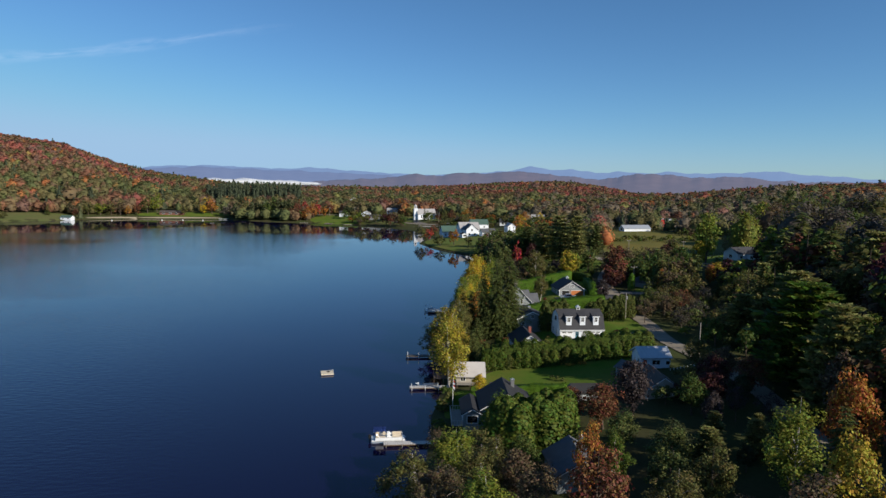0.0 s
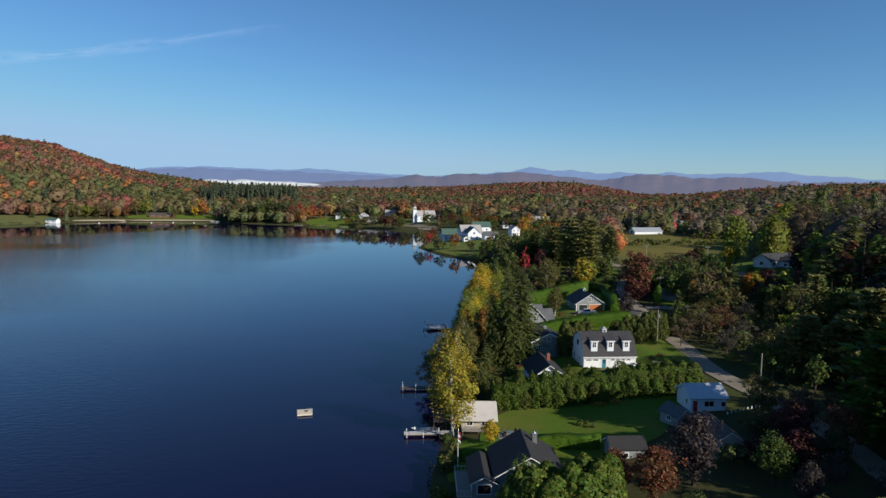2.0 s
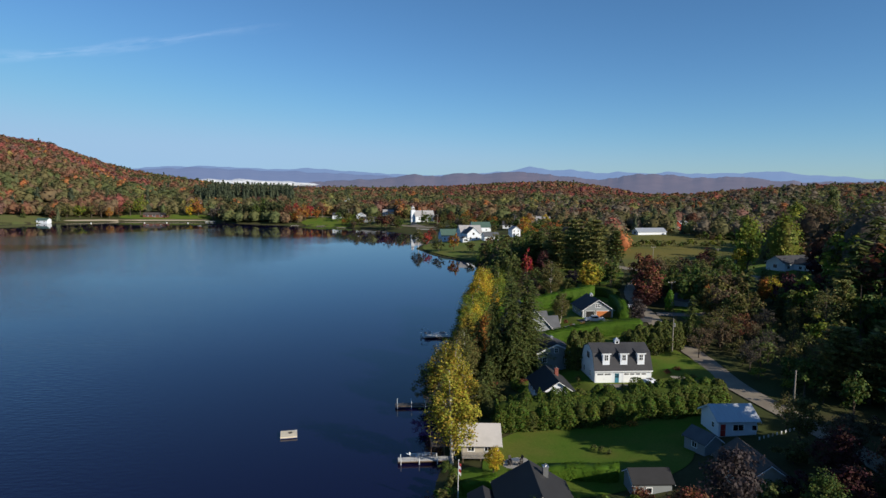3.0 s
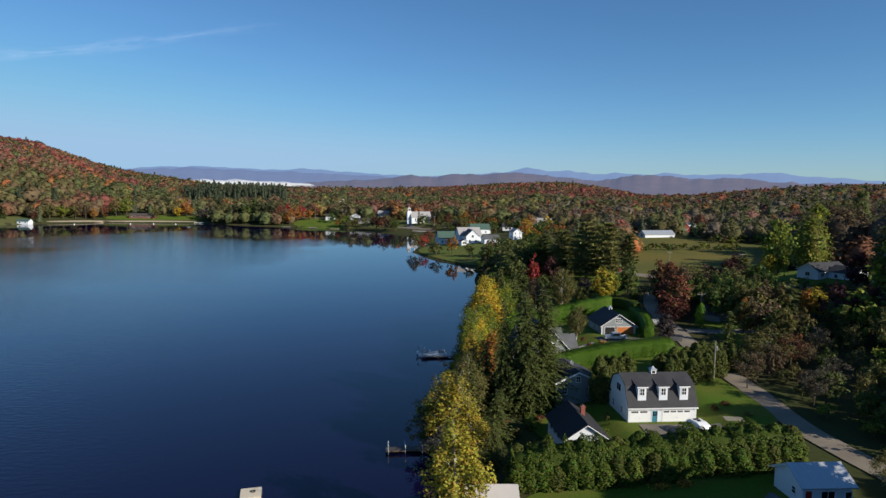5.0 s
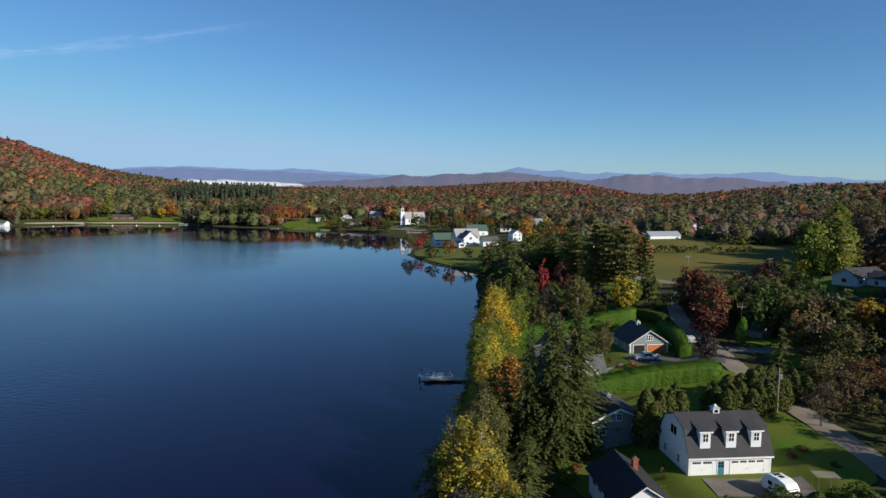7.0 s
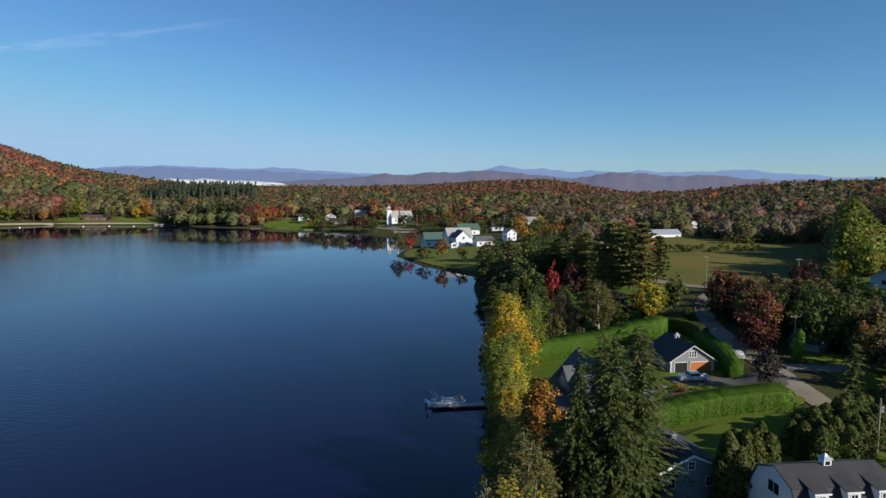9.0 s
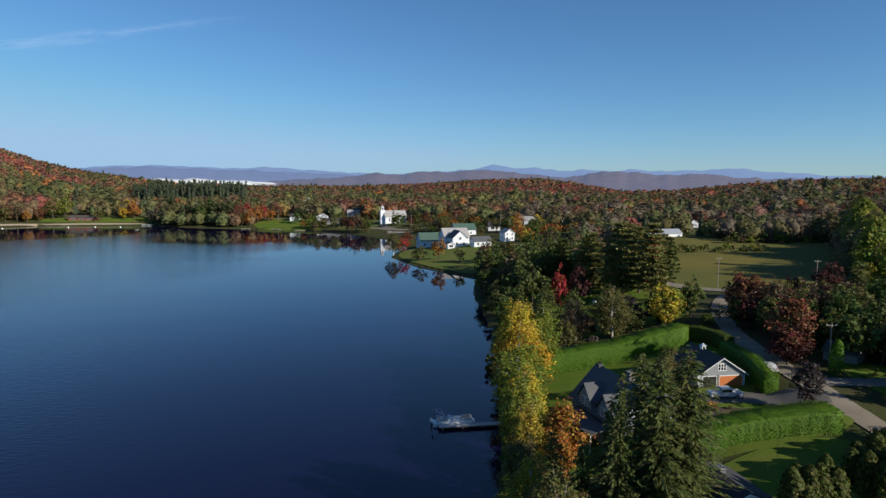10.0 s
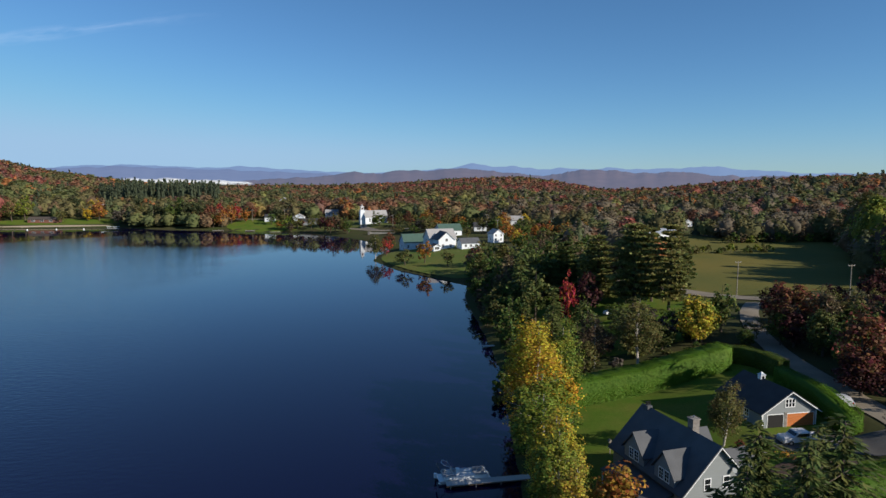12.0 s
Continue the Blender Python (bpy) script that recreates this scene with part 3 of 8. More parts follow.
def build_pine(seed, h, w, whorls, arms, leaf, low=0.25, m=15):
    """A white pine: level limbs that carry flat plates of upswept needle tufts, with gaps between the storeys."""
    rng = np.random.default_rng(seed)
    bits = []
    bm = tube([(0, 0, -0.3), (0.1, 0, h * 0.4), (0.05, 0.1, h * 0.75), (0, 0, h * 0.97)], [0.42, 0.3, 0.17, 0.04], 8)
    for i in range(whorls):
        t = low + (0.96 - low) * i / (whorls - 1)
        rad = w / 2 * ((1.02 - t) / (1.02 - low)) ** 0.42 * rng.uniform(0.72, 1.05) * (0.75 + 0.25 * min(1, (t - low) * 5))
        for k in range(arms):
            a = 2 * math.pi * (k + 0.8 * rng.random()) / arms + i
            rr = rad * rng.uniform(0.5, 1.12)
            rise = rng.uniform(0.02, 0.20)
            end = np.array([math.cos(a) * rr, math.sin(a) * rr, t * h + rise * rr])
            tube([(0, 0, t * h - 0.3), tuple(end * [0.6, 0.6, 1] + [0, 0, -0.2]), tuple(end)], [0.07, 0.05, 0.02], 4, bm)
            for s in (0.42, 0.72, 1.0):
                c = end * [s, s, 1] - [0, 0, rise * rr * (1 - s)]
                q = unit(m, rng)
                flat = 0.28 * rad + 0.45
                p = c + q * [flat, flat, 0.42] * rng.uniform(0.35, 1.0, (m, 1))
                d = q * [1, 1, 0.15] + [0.35 * math.cos(a), 0.35 * math.sin(a), 0.28]
                bits.append(sprays(p, d, rng.normal(0, 0.75, (m, 3)) + [0, 0, 0.7], leaf * rng.uniform(0.8, 1.4, m), leaf * rng.uniform(0.55, 0.9, m)))
    v, f = joined(bits)
    tm = bpy.data.meshes.new("trunk")
    bm.to_mesh(tm), bm.free()
    return tm, raw_mesh("crown", v, f), h, w


def build_cedar(seed, h, w, leaves, leaf):
    """An arborvitae: a dense egg of upright sprays down to the ground."""
    rng = np.random.default_rng(seed)
    t = rng.random(leaves) ** 0.85
    a = rng.uniform(0, 2 * math.pi, leaves)
    prof = np.interp(t, [0, 0.1, 0.45, 0.8, 0.95, 1.0], [0.80, 0.95, 1.0, 0.72, 0.38, 0.04])
    lump = 1 + 0.10 * np.sin(3 * a + 9 * t + seed) + 0.08 * np.sin(5 * a - 13 * t)
    rad = w / 2 * prof * lump * rng.uniform(0.80, 1.04, leaves)
    p = np.stack([np.cos(a) * rad, np.sin(a) * rad, t * h], -1)
    n = np.stack([np.cos(a), np.sin(a), 0.15 + 0.5 * t], -1) + rng.normal(0, 0.35, (leaves, 3))
    v, f = cards(p, n, leaf * rng.uniform(0.7, 1.3, leaves), rng, 1.25)
    bm = tube([(0, 0, -0.2), (0, 0, h * 0.5), (0, 0, h * 0.9)], [0.12, 0.08, 0.02], 6)
    tm = bpy.data.meshes.new("trunk")
    bm.to_mesh(tm), bm.free()
    return tm, raw_mesh("crown", v, f), h, w


KINDS = {
    "maple": [build_broad(s, 14, 10, 88, 42, 0.39, 0.10, 0.30) for s in (1, 2, 3, 24)],
    "maple_mid": [build_broad(s, 14, 10, 74, 30, 0.52, 0.03, 0.30) for s in (1, 2, 3, 24)],
    "birch": [build_broad(s, 16, 8, 92, 66, 0.27, 0.07, 0.20, 0.95, 16) for s in (4, 5, 6, 26)],
    "thin": [build_broad(s, 13, 8, 46, 32, 0.30, 0.15, 0.16, 0.95, 30) for s in (7, 8)],
    "birch_bare": [build_broad(s, 15, 9, 40, 30, 0.26, 0.10, 0.15, 0.95, 36) for s in (28, 29)],
    "bush": [build_broad(s, 4, 4.5, 26, 30, 0.30, 0.0, 0.09, 1.0, 8) for s in (9, 10)],
    "spruce": [build_spruce(s, 18, 7, 42, 11, 0.42) for s in (12, 13, 14)],
    "bush_far": [build_broad(s, 4, 4.5, 18, 16, 0.55, 0.0, 0.09, 1.0, 5) for s in (9, 10)],
    "spruce_big": [build_spruce(s, 24, 10, 70, 15, 0.34, 0.05, 0.42, 0.64, 0.34, 0.66) for s in (12, 13, 27)],
    "spruce_far": [build_spruce(s, 18, 7, 26, 8, 0.85) for s in (12, 13, 14)],
    "pine": [build_pine(s, 22, 11, 12, 8, 0.95, 0.14, 22) for s in (15, 16, 17)],
    "pine_far": [build_pine(s, 22, 11, 12, 6, 1.35, 0.20, 7) for s in (15, 16)],
    "cedar": [build_cedar(s, 6, 2.4, 1000, 0.27) for s in (18, 19, 20)],
    "low_broad": [build_broad(s, 14, 10, 46, 15, 0.78, 0.06, 0.30, 1.0, 4) for s in (21, 22, 23)],
}
KIND_NAME = {"maple": "maple_tree", "birch": "birch_tree", "birch_bare": "birch_tree", "thin": "bare_branched_tree", "bush": "bush", "spruce": "spruce_tree",
             "pine": "pine_tree", "cedar": "arborvitae", "low_broad": "broadleaf_tree"}
COLOUR_WORD = {"green": "green", "moss": "dark olive", "olive": "olive green", "yellow": "yellow", "straw": "olive-yellow", "gold": "golden yellow", "orange": "orange", "red": "crimson",
               "rust": "rust red", "maroon": "dark maroon", "charcoal": "charcoal purple", "brown": "brownish", "grey": "grey-brown", "lime": "yellow-green",
               "spruce": "dark green", "deep": "deep green", "pine": "olive green", "cedar": "fresh green", "hedge": "green"}


def tree(kind, x, y, h, w, colour, where="standing among other trees", group="", z=None):
    shape = KINDS["spruce_big" if kind == "spruce" and h > 18 and y < 200 and x < 60 else "low_broad" if kind == "maple" and y > 275 else "maple_mid" if kind == "maple" and (y > 150 or x > 0.9 * y) else kind + "_far" if kind == "bush" and y > 240 or kind == "spruce" and (y > 200 or x > 60) or kind == "pine" and (y > 345 or x > 110) else kind]
    tm, cm, h0, w0 = shape[int(RNG.integers(len(shape)))]
    z = gz(x, y) - 0.05 if z is None else z
    turn = RNG.uniform(0, 360)
    word = {"maple": "maple", "birch": "birch with pale trunk", "birch_bare": "birch with bare white stems", "thin": "half-bare tree", "bush": "leafy bush", "spruce": "spruce",
            "pine": "white pine", "cedar": "arborvitae", "low_broad": "broadleaf tree"}[kind]
    e = thing(KIND_NAME[kind], pose(x, y, z, RNG.uniform(-2, 2), RNG.uniform(-2, 2), turn) @ Matrix.Diagonal((w / w0, w / w0, h / h0, 1)),
              f"{COLOUR_WORD[colour]} {word} {where}", "bush" if kind == "bush" else "tree", group)
    part_mesh("trunk", tm, BIRCH if kind.startswith("birch") else BARK, e)
    c = new("crown", cm)
    c.parent = e
    if not cm.materials:
        cm.materials.append(LEAF[colour])
    c.material_slots[0].link = "OBJECT"
    c.material_slots[0].material = LEAF[colour]
    return e

# ---- far woods, one sheet of many trees ----
def wood_template(rng, conifer, leaves):
    """A far tree, 1 high and 1 wide: a lumpy crown and a ragged coat of leaf tufts. Gives corner points and triangles."""
    seg, rows = (6, 3) if leaves < 30 else (7, 4)
    bulge = rng.uniform(0, 6.28, 5)
    pts = []
    for j in range(rows):
        t = j / (rows - 1)
        for i in range(seg):
            a = 2 * math.pi * (i + 0.5 * (j % 2)) / seg
            if conifer:
                rad, z = 0.34 * (1 - t) ** 0.8 * rng.uniform(0.72, 1.15) + 0.015, 0.04 + 0.90 * t
            else:
                e = -0.9 + 2.25 * t
                lump = 0.86 + 0.20 * math.sin(2 * a + bulge[0] + 2 * t) + 0.16 * math.sin(3 * a + bulge[1] - 3 * t) + rng.normal(0, 0.12)
                rad, z = 0.45 * math.cos(e) * lump, 0.50 + 0.46 * math.sin(e) * (1 + 0.10 * math.sin(a + bulge[2]))
            pts.append((math.cos(a) * rad, math.sin(a) * rad, z))
    top = (0.0, 0.0, 1.0) if conifer else (rng.normal(0, 0.05), rng.normal(0, 0.05), 0.98)
    core = np.array(pts + [top])
    tri = []
    for j in range(rows - 1):
        for i in range(seg):
            q = (i + 1) % seg
            a, b, c, d = j * seg + i, j * seg + q, (j + 1) * seg + i, (j + 1) * seg + q
            tri += [(a, b, c), (b, d, c)] if j % 2 == 0 else [(a, b, d), (a, d, c)]
    tri += [((rows - 1) * seg + i, (rows - 1) * seg + (i + 1) % seg, rows * seg) for i in range(seg)]
    tri = np.array(tri)
    # leaf tufts on the outer surface, facing as it does
    mid = core[tri].mean(1)
    nrm = np.cross(core[tri[:, 1]] - core[tri[:, 0]], core[tri[:, 2]] - core[tri[:, 0]])
    pick = rng.integers(0, len(tri), leaves)
    wgt = rng.dirichlet((1, 1, 1), leaves)
    p = (core[tri[pick]] * wgt[:, :, None]).sum(1)
    nr = nrm[pick] / (np.linalg.norm(nrm[pick], axis=1)[:, None] + 1e-9)
    p = p + nr * rng.uniform(-0.03, 0.10, (leaves, 1))
    v, f = flakes(p, 0.6 * nr + rng.normal(0, 0.28, (leaves, 3)) + [0, 0, 0.45], 1.25 / math.sqrt(max(leaves, 14)) * rng.uniform(0.55, 1.2, leaves), rng)
    core = core * [0.84, 0.84, 0.93]
    return np.concatenate([core, v]), np.concatenate([tri, f + len(core)])


WOOD_COLOURS = ["green", "olive", "brown", "rust", "red", "orange", "yellow", "lime", "maroon", "grey", "spruce", "pine"]


def patchy(x, y, s, k):
    return np.sin(x / s + k) * np.cos(y / (s * 0.8) - 2 * k) + 0.6 * np.sin((x + y) / (s * 0.45) + 3 * k)


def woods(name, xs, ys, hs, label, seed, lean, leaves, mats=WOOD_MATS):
    """One object of many small trees, each of some clumps of leaves."""
    rng = np.random.default_rng(seed)
    temps = [wood_template(rng, False, leaves) for _ in range(5)] + [wood_template(rng, True, leaves) for _ in range(2)]
    zs = ground(xs, ys)
    az, r = np.degrees(np.arctan2(xs, ys - 60)), np.hypot(xs, ys - 60)
    # stands of one colour: warmth runs in broad and narrow patches over the hills
    warm = lean + 0.70 * patchy(xs, ys, 58, 4) + 0.40 * patchy(xs, ys, 24, 9) + rng.normal(0, 0.42, len(xs))
    for a0, a1, r0, r1, push in ((-48, -20, 1080, 1700, 1.15), (-48, -10, 500, 1080, 0.0), (-20, -10, 1150, 1700, -0.10), (4, 22, 900, 1700, 0.85), (14, 50, 300, 900, -0.10), (20, 50, 900, 1700, 0.65)):
        soft = smooth(a0 - 3, a0 + 3, az) * (1 - smooth(a1 - 3, a1 + 3, az)) * smooth(r0 - 60, r0 + 60, r) * (1 - smooth(r1 - 60, r1 + 60, r))
        warm = warm + push * soft
    steps = np.array([-1.2, -0.35, 0.35, 0.75, 1.25, 1.6])
    col = np.array([11, 0, 1, 2, 3, 8, 4])[np.searchsorted(steps, warm)]
    chance = rng.random(len(xs))
    bright = 0.035 + 0.07 * np.clip(patchy(xs, ys, 40, 3), 0, 2)
    col = np.where(chance < bright * 0.5, 5, np.where(chance < bright * 0.7, 4, np.where(chance < bright, 6, col)))
    col = np.where((chance > 0.95) & (warm < 0.4), 7, col)
    col = np.where((az > 13) & (r < 920) & (rng.random(len(xs)) < 0.30), 9, col)
    dark = (rng.random(len(xs)) < 0.02 + 0.14 * np.clip(patchy(xs, ys, 46, 6) - 0.5, 0, 2))
    col = np.where(dark, rng.integers(10, 12, len(xs)), col)
    grove = (az > -15.4) & (az < -7.3) & (r > 885) & (r < 985)
    col = np.where(grove, 10, col)
    if leaves > 300:
        col = np.where(col == 4, 8, np.where(col == 3, 2, col))
    else:
        hs = hs * np.where(rng.random(len(xs)) < 0.16, rng.uniform(1.06, 1.22, len(xs)), 1.0)
    hs = np.where(grove, rng.uniform(22.5, 26.5, len(xs)) - 4 * np.clip(-13.2 - az, 0, 1.5), np.where(col >= 10, hs * 1.12, hs))
    V, F, M, o = [], [], [], 0
    for ti, (p, tri) in enumerate(temps):
        conifer = ti >= 5
        sel = np.where((col >= 10) == conifer)[0]
        sel = sel[rng.integers(0, 2 if conifer else 5, len(sel)) == (ti - 5 if conifer else ti)]
        if not len(sel):
            continue
        k = len(p)
        a = rng.uniform(0, 6.28, len(sel))
        ca, sa = np.cos(a)[:, None], np.sin(a)[:, None]
        h = hs[sel][:, None] * (1.15 if conifer else 1.0)
        wd = h * (rng.uniform(0.55, 0.8, (len(sel), 1)) if conifer else rng.uniform(1.05, 1.5, (len(sel), 1)) * (0.72 if leaves > 300 else 1.0))
        wd = np.where(grove[sel][:, None], 11.0, wd)
        px = (p[:, 0] * ca - p[:, 1] * sa) * wd + xs[sel][:, None]
        py = (p[:, 0] * sa + p[:, 1] * ca) * wd + ys[sel][:, None]
        pz = p[:, 2] * h + zs[sel][:, None]
        V.append(np.stack([px, py, pz], -1).reshape(-1, 3))
        F.append((tri[None] + (np.arange(len(sel)) * k)[:, None, None]).reshape(-1, 3) + o)
        o += len(sel) * k
        M.append(np.repeat(col[sel], len(tri)))
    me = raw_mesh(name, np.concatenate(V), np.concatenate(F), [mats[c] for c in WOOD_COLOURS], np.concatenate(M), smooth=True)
    return tagged(part_mesh(name, me, None), label, "forest", kind="stuff")


def polygon_has(poly, x, y):
    inside = np.zeros(np.shape(x), bool)
    n = len(poly)
    for i in range(n):
        (x0, y0), (x1, y1) = poly[i], poly[(i + 1) % n]
        inside ^= ((y0 > y) != (y1 > y)) & (x < (x1 - x0) * (y - y0) / (y1 - y0 + 1e-9) + x0)
    return inside


FIELD = [(116, 322), (150, 318), (172, 318), (190, 335), (225, 380), (250, 408), (284, 446), (285, 463), (236, 470), (236, 525), (165, 525), (158, 440), (135, 380)]
VILLAGE = [(30, 430), (75, 420), (120, 440), (170, 520), (150, 600), (110, 680), (60, 740), (-20, 760), (-70, 745), (0, 690), (30, 640), (40, 560), (20, 500)]
BEACH = [(-200, 780), (-190, 812), (-300, 812), (-345, 790), (-330, 745), (-280, 780)]
LEFT_LAWN = [(-345, 750), (-332, 782), (-400, 784), (-470, 742), (-420, 690)]
SHORE_LAWN = [(-75, 728), (-20, 700), (-10, 740), (-40, 790), (-85, 770)]
PARK = [(-302, 800), (-296, 836), (-184, 834), (-180, 796)]
HILL_FIELD = [(165, 1150), (330, 1150), (330, 1215), (175, 1215)]
NEAR = [(-40, -100), (260, -100), (260, 300), (150, 330), (138, 385), (128, 440), (60, 440), (20, 430)]

rng = np.random.default_rng(2)


def scatter(step, r0, r1, a0, a1, jitter=0.45):
    """Places on a grid with jitter, within bearings and distances."""
    xs, ys = np.meshgrid(np.arange(-1700, 1700, step), np.arange(0, 1750, step))
    xs = (xs + rng.uniform(-jitter, jitter, xs.shape) * step).ravel()
    ys = (ys + rng.uniform(-jitter, jitter, ys.shape) * step).ravel()
    r, a = np.hypot(xs, ys - 60), np.degrees(np.arctan2(xs, ys - 60))
    ok = (r > r0) & (r < r1) & (a > a0) & (a < a1)
    xs, ys = xs[ok], ys[ok]
    crest = np.array(CREST)
    ok = (inland(xs, ys) > 3) & (np.hypot(xs, ys - 60) < np.interp(np.degrees(np.arctan2(xs, ys - 60)), crest[:, 0], crest[:, 2]) + 70)
    for poly in (FIELD, VILLAGE, BEACH, LEFT_LAWN, SHORE_LAWN, PARK, HILL_FIELD, NEAR):
        ok &= ~polygon_has(poly, xs, ys)
    # no trees on the camera's side of these spots, so the houses show
    for hx, hy in VIEW_GAPS:
        ok &= ~((np.abs(xs - hx - 5) < 13) & (ys > hy - 48) & (ys < hy + 12))
    return xs[ok], ys[ok]


# (180, 345) is no house: it drops one stray tree from the view
VIEW_GAPS = [(152, 640), (172, 612), (186, 618), (204, 586), (250, 640), (268, 585), (140, 700), (112, 600), (250, 560), (-46, 950), (-230, 900), (8, 792), (180, 345)]
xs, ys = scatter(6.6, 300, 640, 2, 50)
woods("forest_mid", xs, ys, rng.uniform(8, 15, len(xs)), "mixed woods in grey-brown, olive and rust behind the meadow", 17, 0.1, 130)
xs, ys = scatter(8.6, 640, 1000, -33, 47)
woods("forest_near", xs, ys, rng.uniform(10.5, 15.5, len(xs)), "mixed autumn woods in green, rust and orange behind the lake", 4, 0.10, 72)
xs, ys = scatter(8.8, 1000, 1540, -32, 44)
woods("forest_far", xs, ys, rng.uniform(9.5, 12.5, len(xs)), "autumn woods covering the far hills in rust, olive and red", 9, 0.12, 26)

# ---- lawns, roads, drives ----
def draped(name, poly, mat, label, category, lift=0.10, step=3.0):
    """A sheet that follows the ground within an outline."""
    bm = bmesh.new()
    bm.faces.new([bm.verts.new((x, y, 0)) for x, y in poly])
    xs, ys = [p[0] for p in poly], [p[1] for p in poly]
    for lo, hi, no in ((min(xs), max(xs), (1, 0, 0)), (min(ys), max(ys), (0, 1, 0))):
        c = lo + step
        while c < hi:
            co = (c, 0, 0) if no[0] else (0, c, 0)
            bmesh.ops.bisect_plane(bm, geom=bm.verts[:] + bm.edges[:] + bm.faces[:], plane_co=co, plane_no=no)
            c += step
    co = np.array([v.co[:] for v in bm.verts])
    z = ground(co[:, 0], co[:, 1]) + lift
    for v, h in zip(bm.verts, z):
        v.co.z = h
    bmesh.ops.recalc_face_normals(bm, faces=bm.faces)
    for f in bm.faces:
        f.smooth = True
    return tagged(part(name, bm, mat), label, category, kind="structure")


def rounded(poly, n=3):
    """Corner cutting, for soft outlines."""
    for _ in range(n):
        out = []
        for (x0, y0), (x1, y1) in zip(poly, poly[1:] + poly[:1]):
            out += [(0.75 * x0 + 0.25 * x1, 0.75 * y0 + 0.25 * y1), (0.25 * x0 + 0.75 * x1, 0.25 * y0 + 0.75 * y1)]
        poly = out
    return poly


def strip(name, line, width, mat, label, category, lift=0.16, step=2.0):
    """A road along a line of points, draped on the ground."""
    pts = [Vector((*p, 0)) for p in line]
    fine = []
    for i in range(len(pts) - 1):
        p0, p1, p2, p3 = pts[max(i - 1, 0)], pts[i], pts[i + 1], pts[min(i + 2, len(pts) - 1)]
        k = max(2, int((p2 - p1).length / step))
        for j in range(k):
            t = j / k
            fine.append(0.5 * ((2 * p1) + (p2 - p0) * t + (2 * p0 - 5 * p1 + 4 * p2 - p3) * t * t + (3 * p1 - p0 - 3 * p2 + p3) * t ** 3))
    fine.append(pts[-1])
    V, F, cols = [], [], 5
    r = np.random.default_rng(len(line))
    for i, p in enumerate(fine):
        d = (fine[min(i + 1, len(fine) - 1)] - fine[max(i - 1, 0)]).normalized()
        s = Vector((-d.y, d.x, 0))
        for c in range(cols):
            u = (c / (cols - 1) - 0.5) * (width + (r.normal(0, 0.12) if c in (0, cols - 1) else 0))
            q = p + s * u
            V.append((q.x, q.y, 0))
    V = np.array(V)
    mid = ground(V[:, 0], V[:, 1])
    crown = np.tile([0, 0.03, 0.05, 0.03, 0], len(fine))
    V[:, 2] = mid + lift + crown
    ii = np.arange(len(V)).reshape(-1, cols)
    F = np.stack([ii[:-1, :-1], ii[:-1, 1:], ii[1:, 1:], ii[1:, :-1]], -1).reshape(-1, 4)
    return tagged(part_mesh(name, raw_mesh(name, V, F[:, ::-1], [mat], smooth=True), None), label, category, kind="structure")


draped("lawn_by_hedge", rounded([(16, 128), (22, 150), (48, 148), (63, 150), (66, 138), (52, 132), (47, 124), (34, 121), (24, 123)]), GRASS, "bright green mown lawn below the tall hedge", "lawn")
draped("lawn_by_garage", rounded([(33, 160), (30, 178), (40, 196), (72, 203), (74, 185), (72, 160), (66, 156), (44, 157)]), GRASS, "green lawn round the white garage", "lawn", 0.2, 1.5)
draped("lawn_between_hedges", rounded([(27, 204), (33, 228), (37, 254), (84, 262), (82, 232), (64, 212), (80, 206), (72, 200), (44, 200)]), GRASS, "green lawn enclosed by clipped hedges", "lawn", 0.2, 1.5)
draped("lawn_under_pines", rounded([(46, 292), (58, 360), (104, 345), (116, 326), (100, 285), (84, 272), (60, 275)]), GRASS, "shaded lawn under the pines", "lawn")
draped("lawn_by_deck", rounded([(10, 118), (13, 134), (17, 138), (20, 130), (16, 124)]), GRASS, "grass between cottage and lake", "lawn")
draped("lawn_across_road", rounded([(88, 206), (100, 203), (104, 224), (92, 230)]), GRASS, "grass verge across the road", "lawn")
draped("lawn_white_house", rounded([(140, 262), (196, 262), (200, 304), (140, 290)]), GRASS, "lawn before the white house", "lawn", step=6)
draped("meadow", FIELD, MEADOW, "dry tan meadow beyond the road", "field", 0.14, 10)
draped("village_green", rounded([(31, 500), (38, 462), (52, 430), (62, 412), (78, 430), (100, 470), (86, 520), (70, 545), (48, 535)]), VERGE, "lakeside lawn before the green-roofed house", "lawn", 0.12, 6)
draped("shore_lawn", rounded(SHORE_LAWN), GRASS, "small lawn on the far shore", "lawn", 0.15, 8)
draped("left_lawn", rounded(LEFT_LAWN), ROUGH, "sloping lawn on the far shore", "lawn", 0.2, 10)
draped("park_lawn", rounded([(-298, 803), (-292, 832), (-188, 830), (-184, 803)], 2), GRASS, "mown lawn behind the beach", "lawn", 0.15, 8)
draped("church_green", rounded([(-10, 715), (36, 670), (85, 690), (75, 745), (0, 760)]), ROUGH, "grass round the church", "lawn", 0.15, 8)
draped("hill_field", rounded(HILL_FIELD), ROUGH, "pale clearing on the wooded hill", "field", 0.5, 20)
draped("far_yard", rounded([(150, 560), (200, 545), (215, 590), (160, 600)]), GRASS, "green yard among trees", "lawn", 0.3, 8)
draped("beach", rounded([(-192, 793), (-188, 800), (-285, 801), (-338, 776), (-332, 769), (-282, 793)], 2), SAND, "narrow tan sand beach along the far shore", "beach", 0.10, 6)

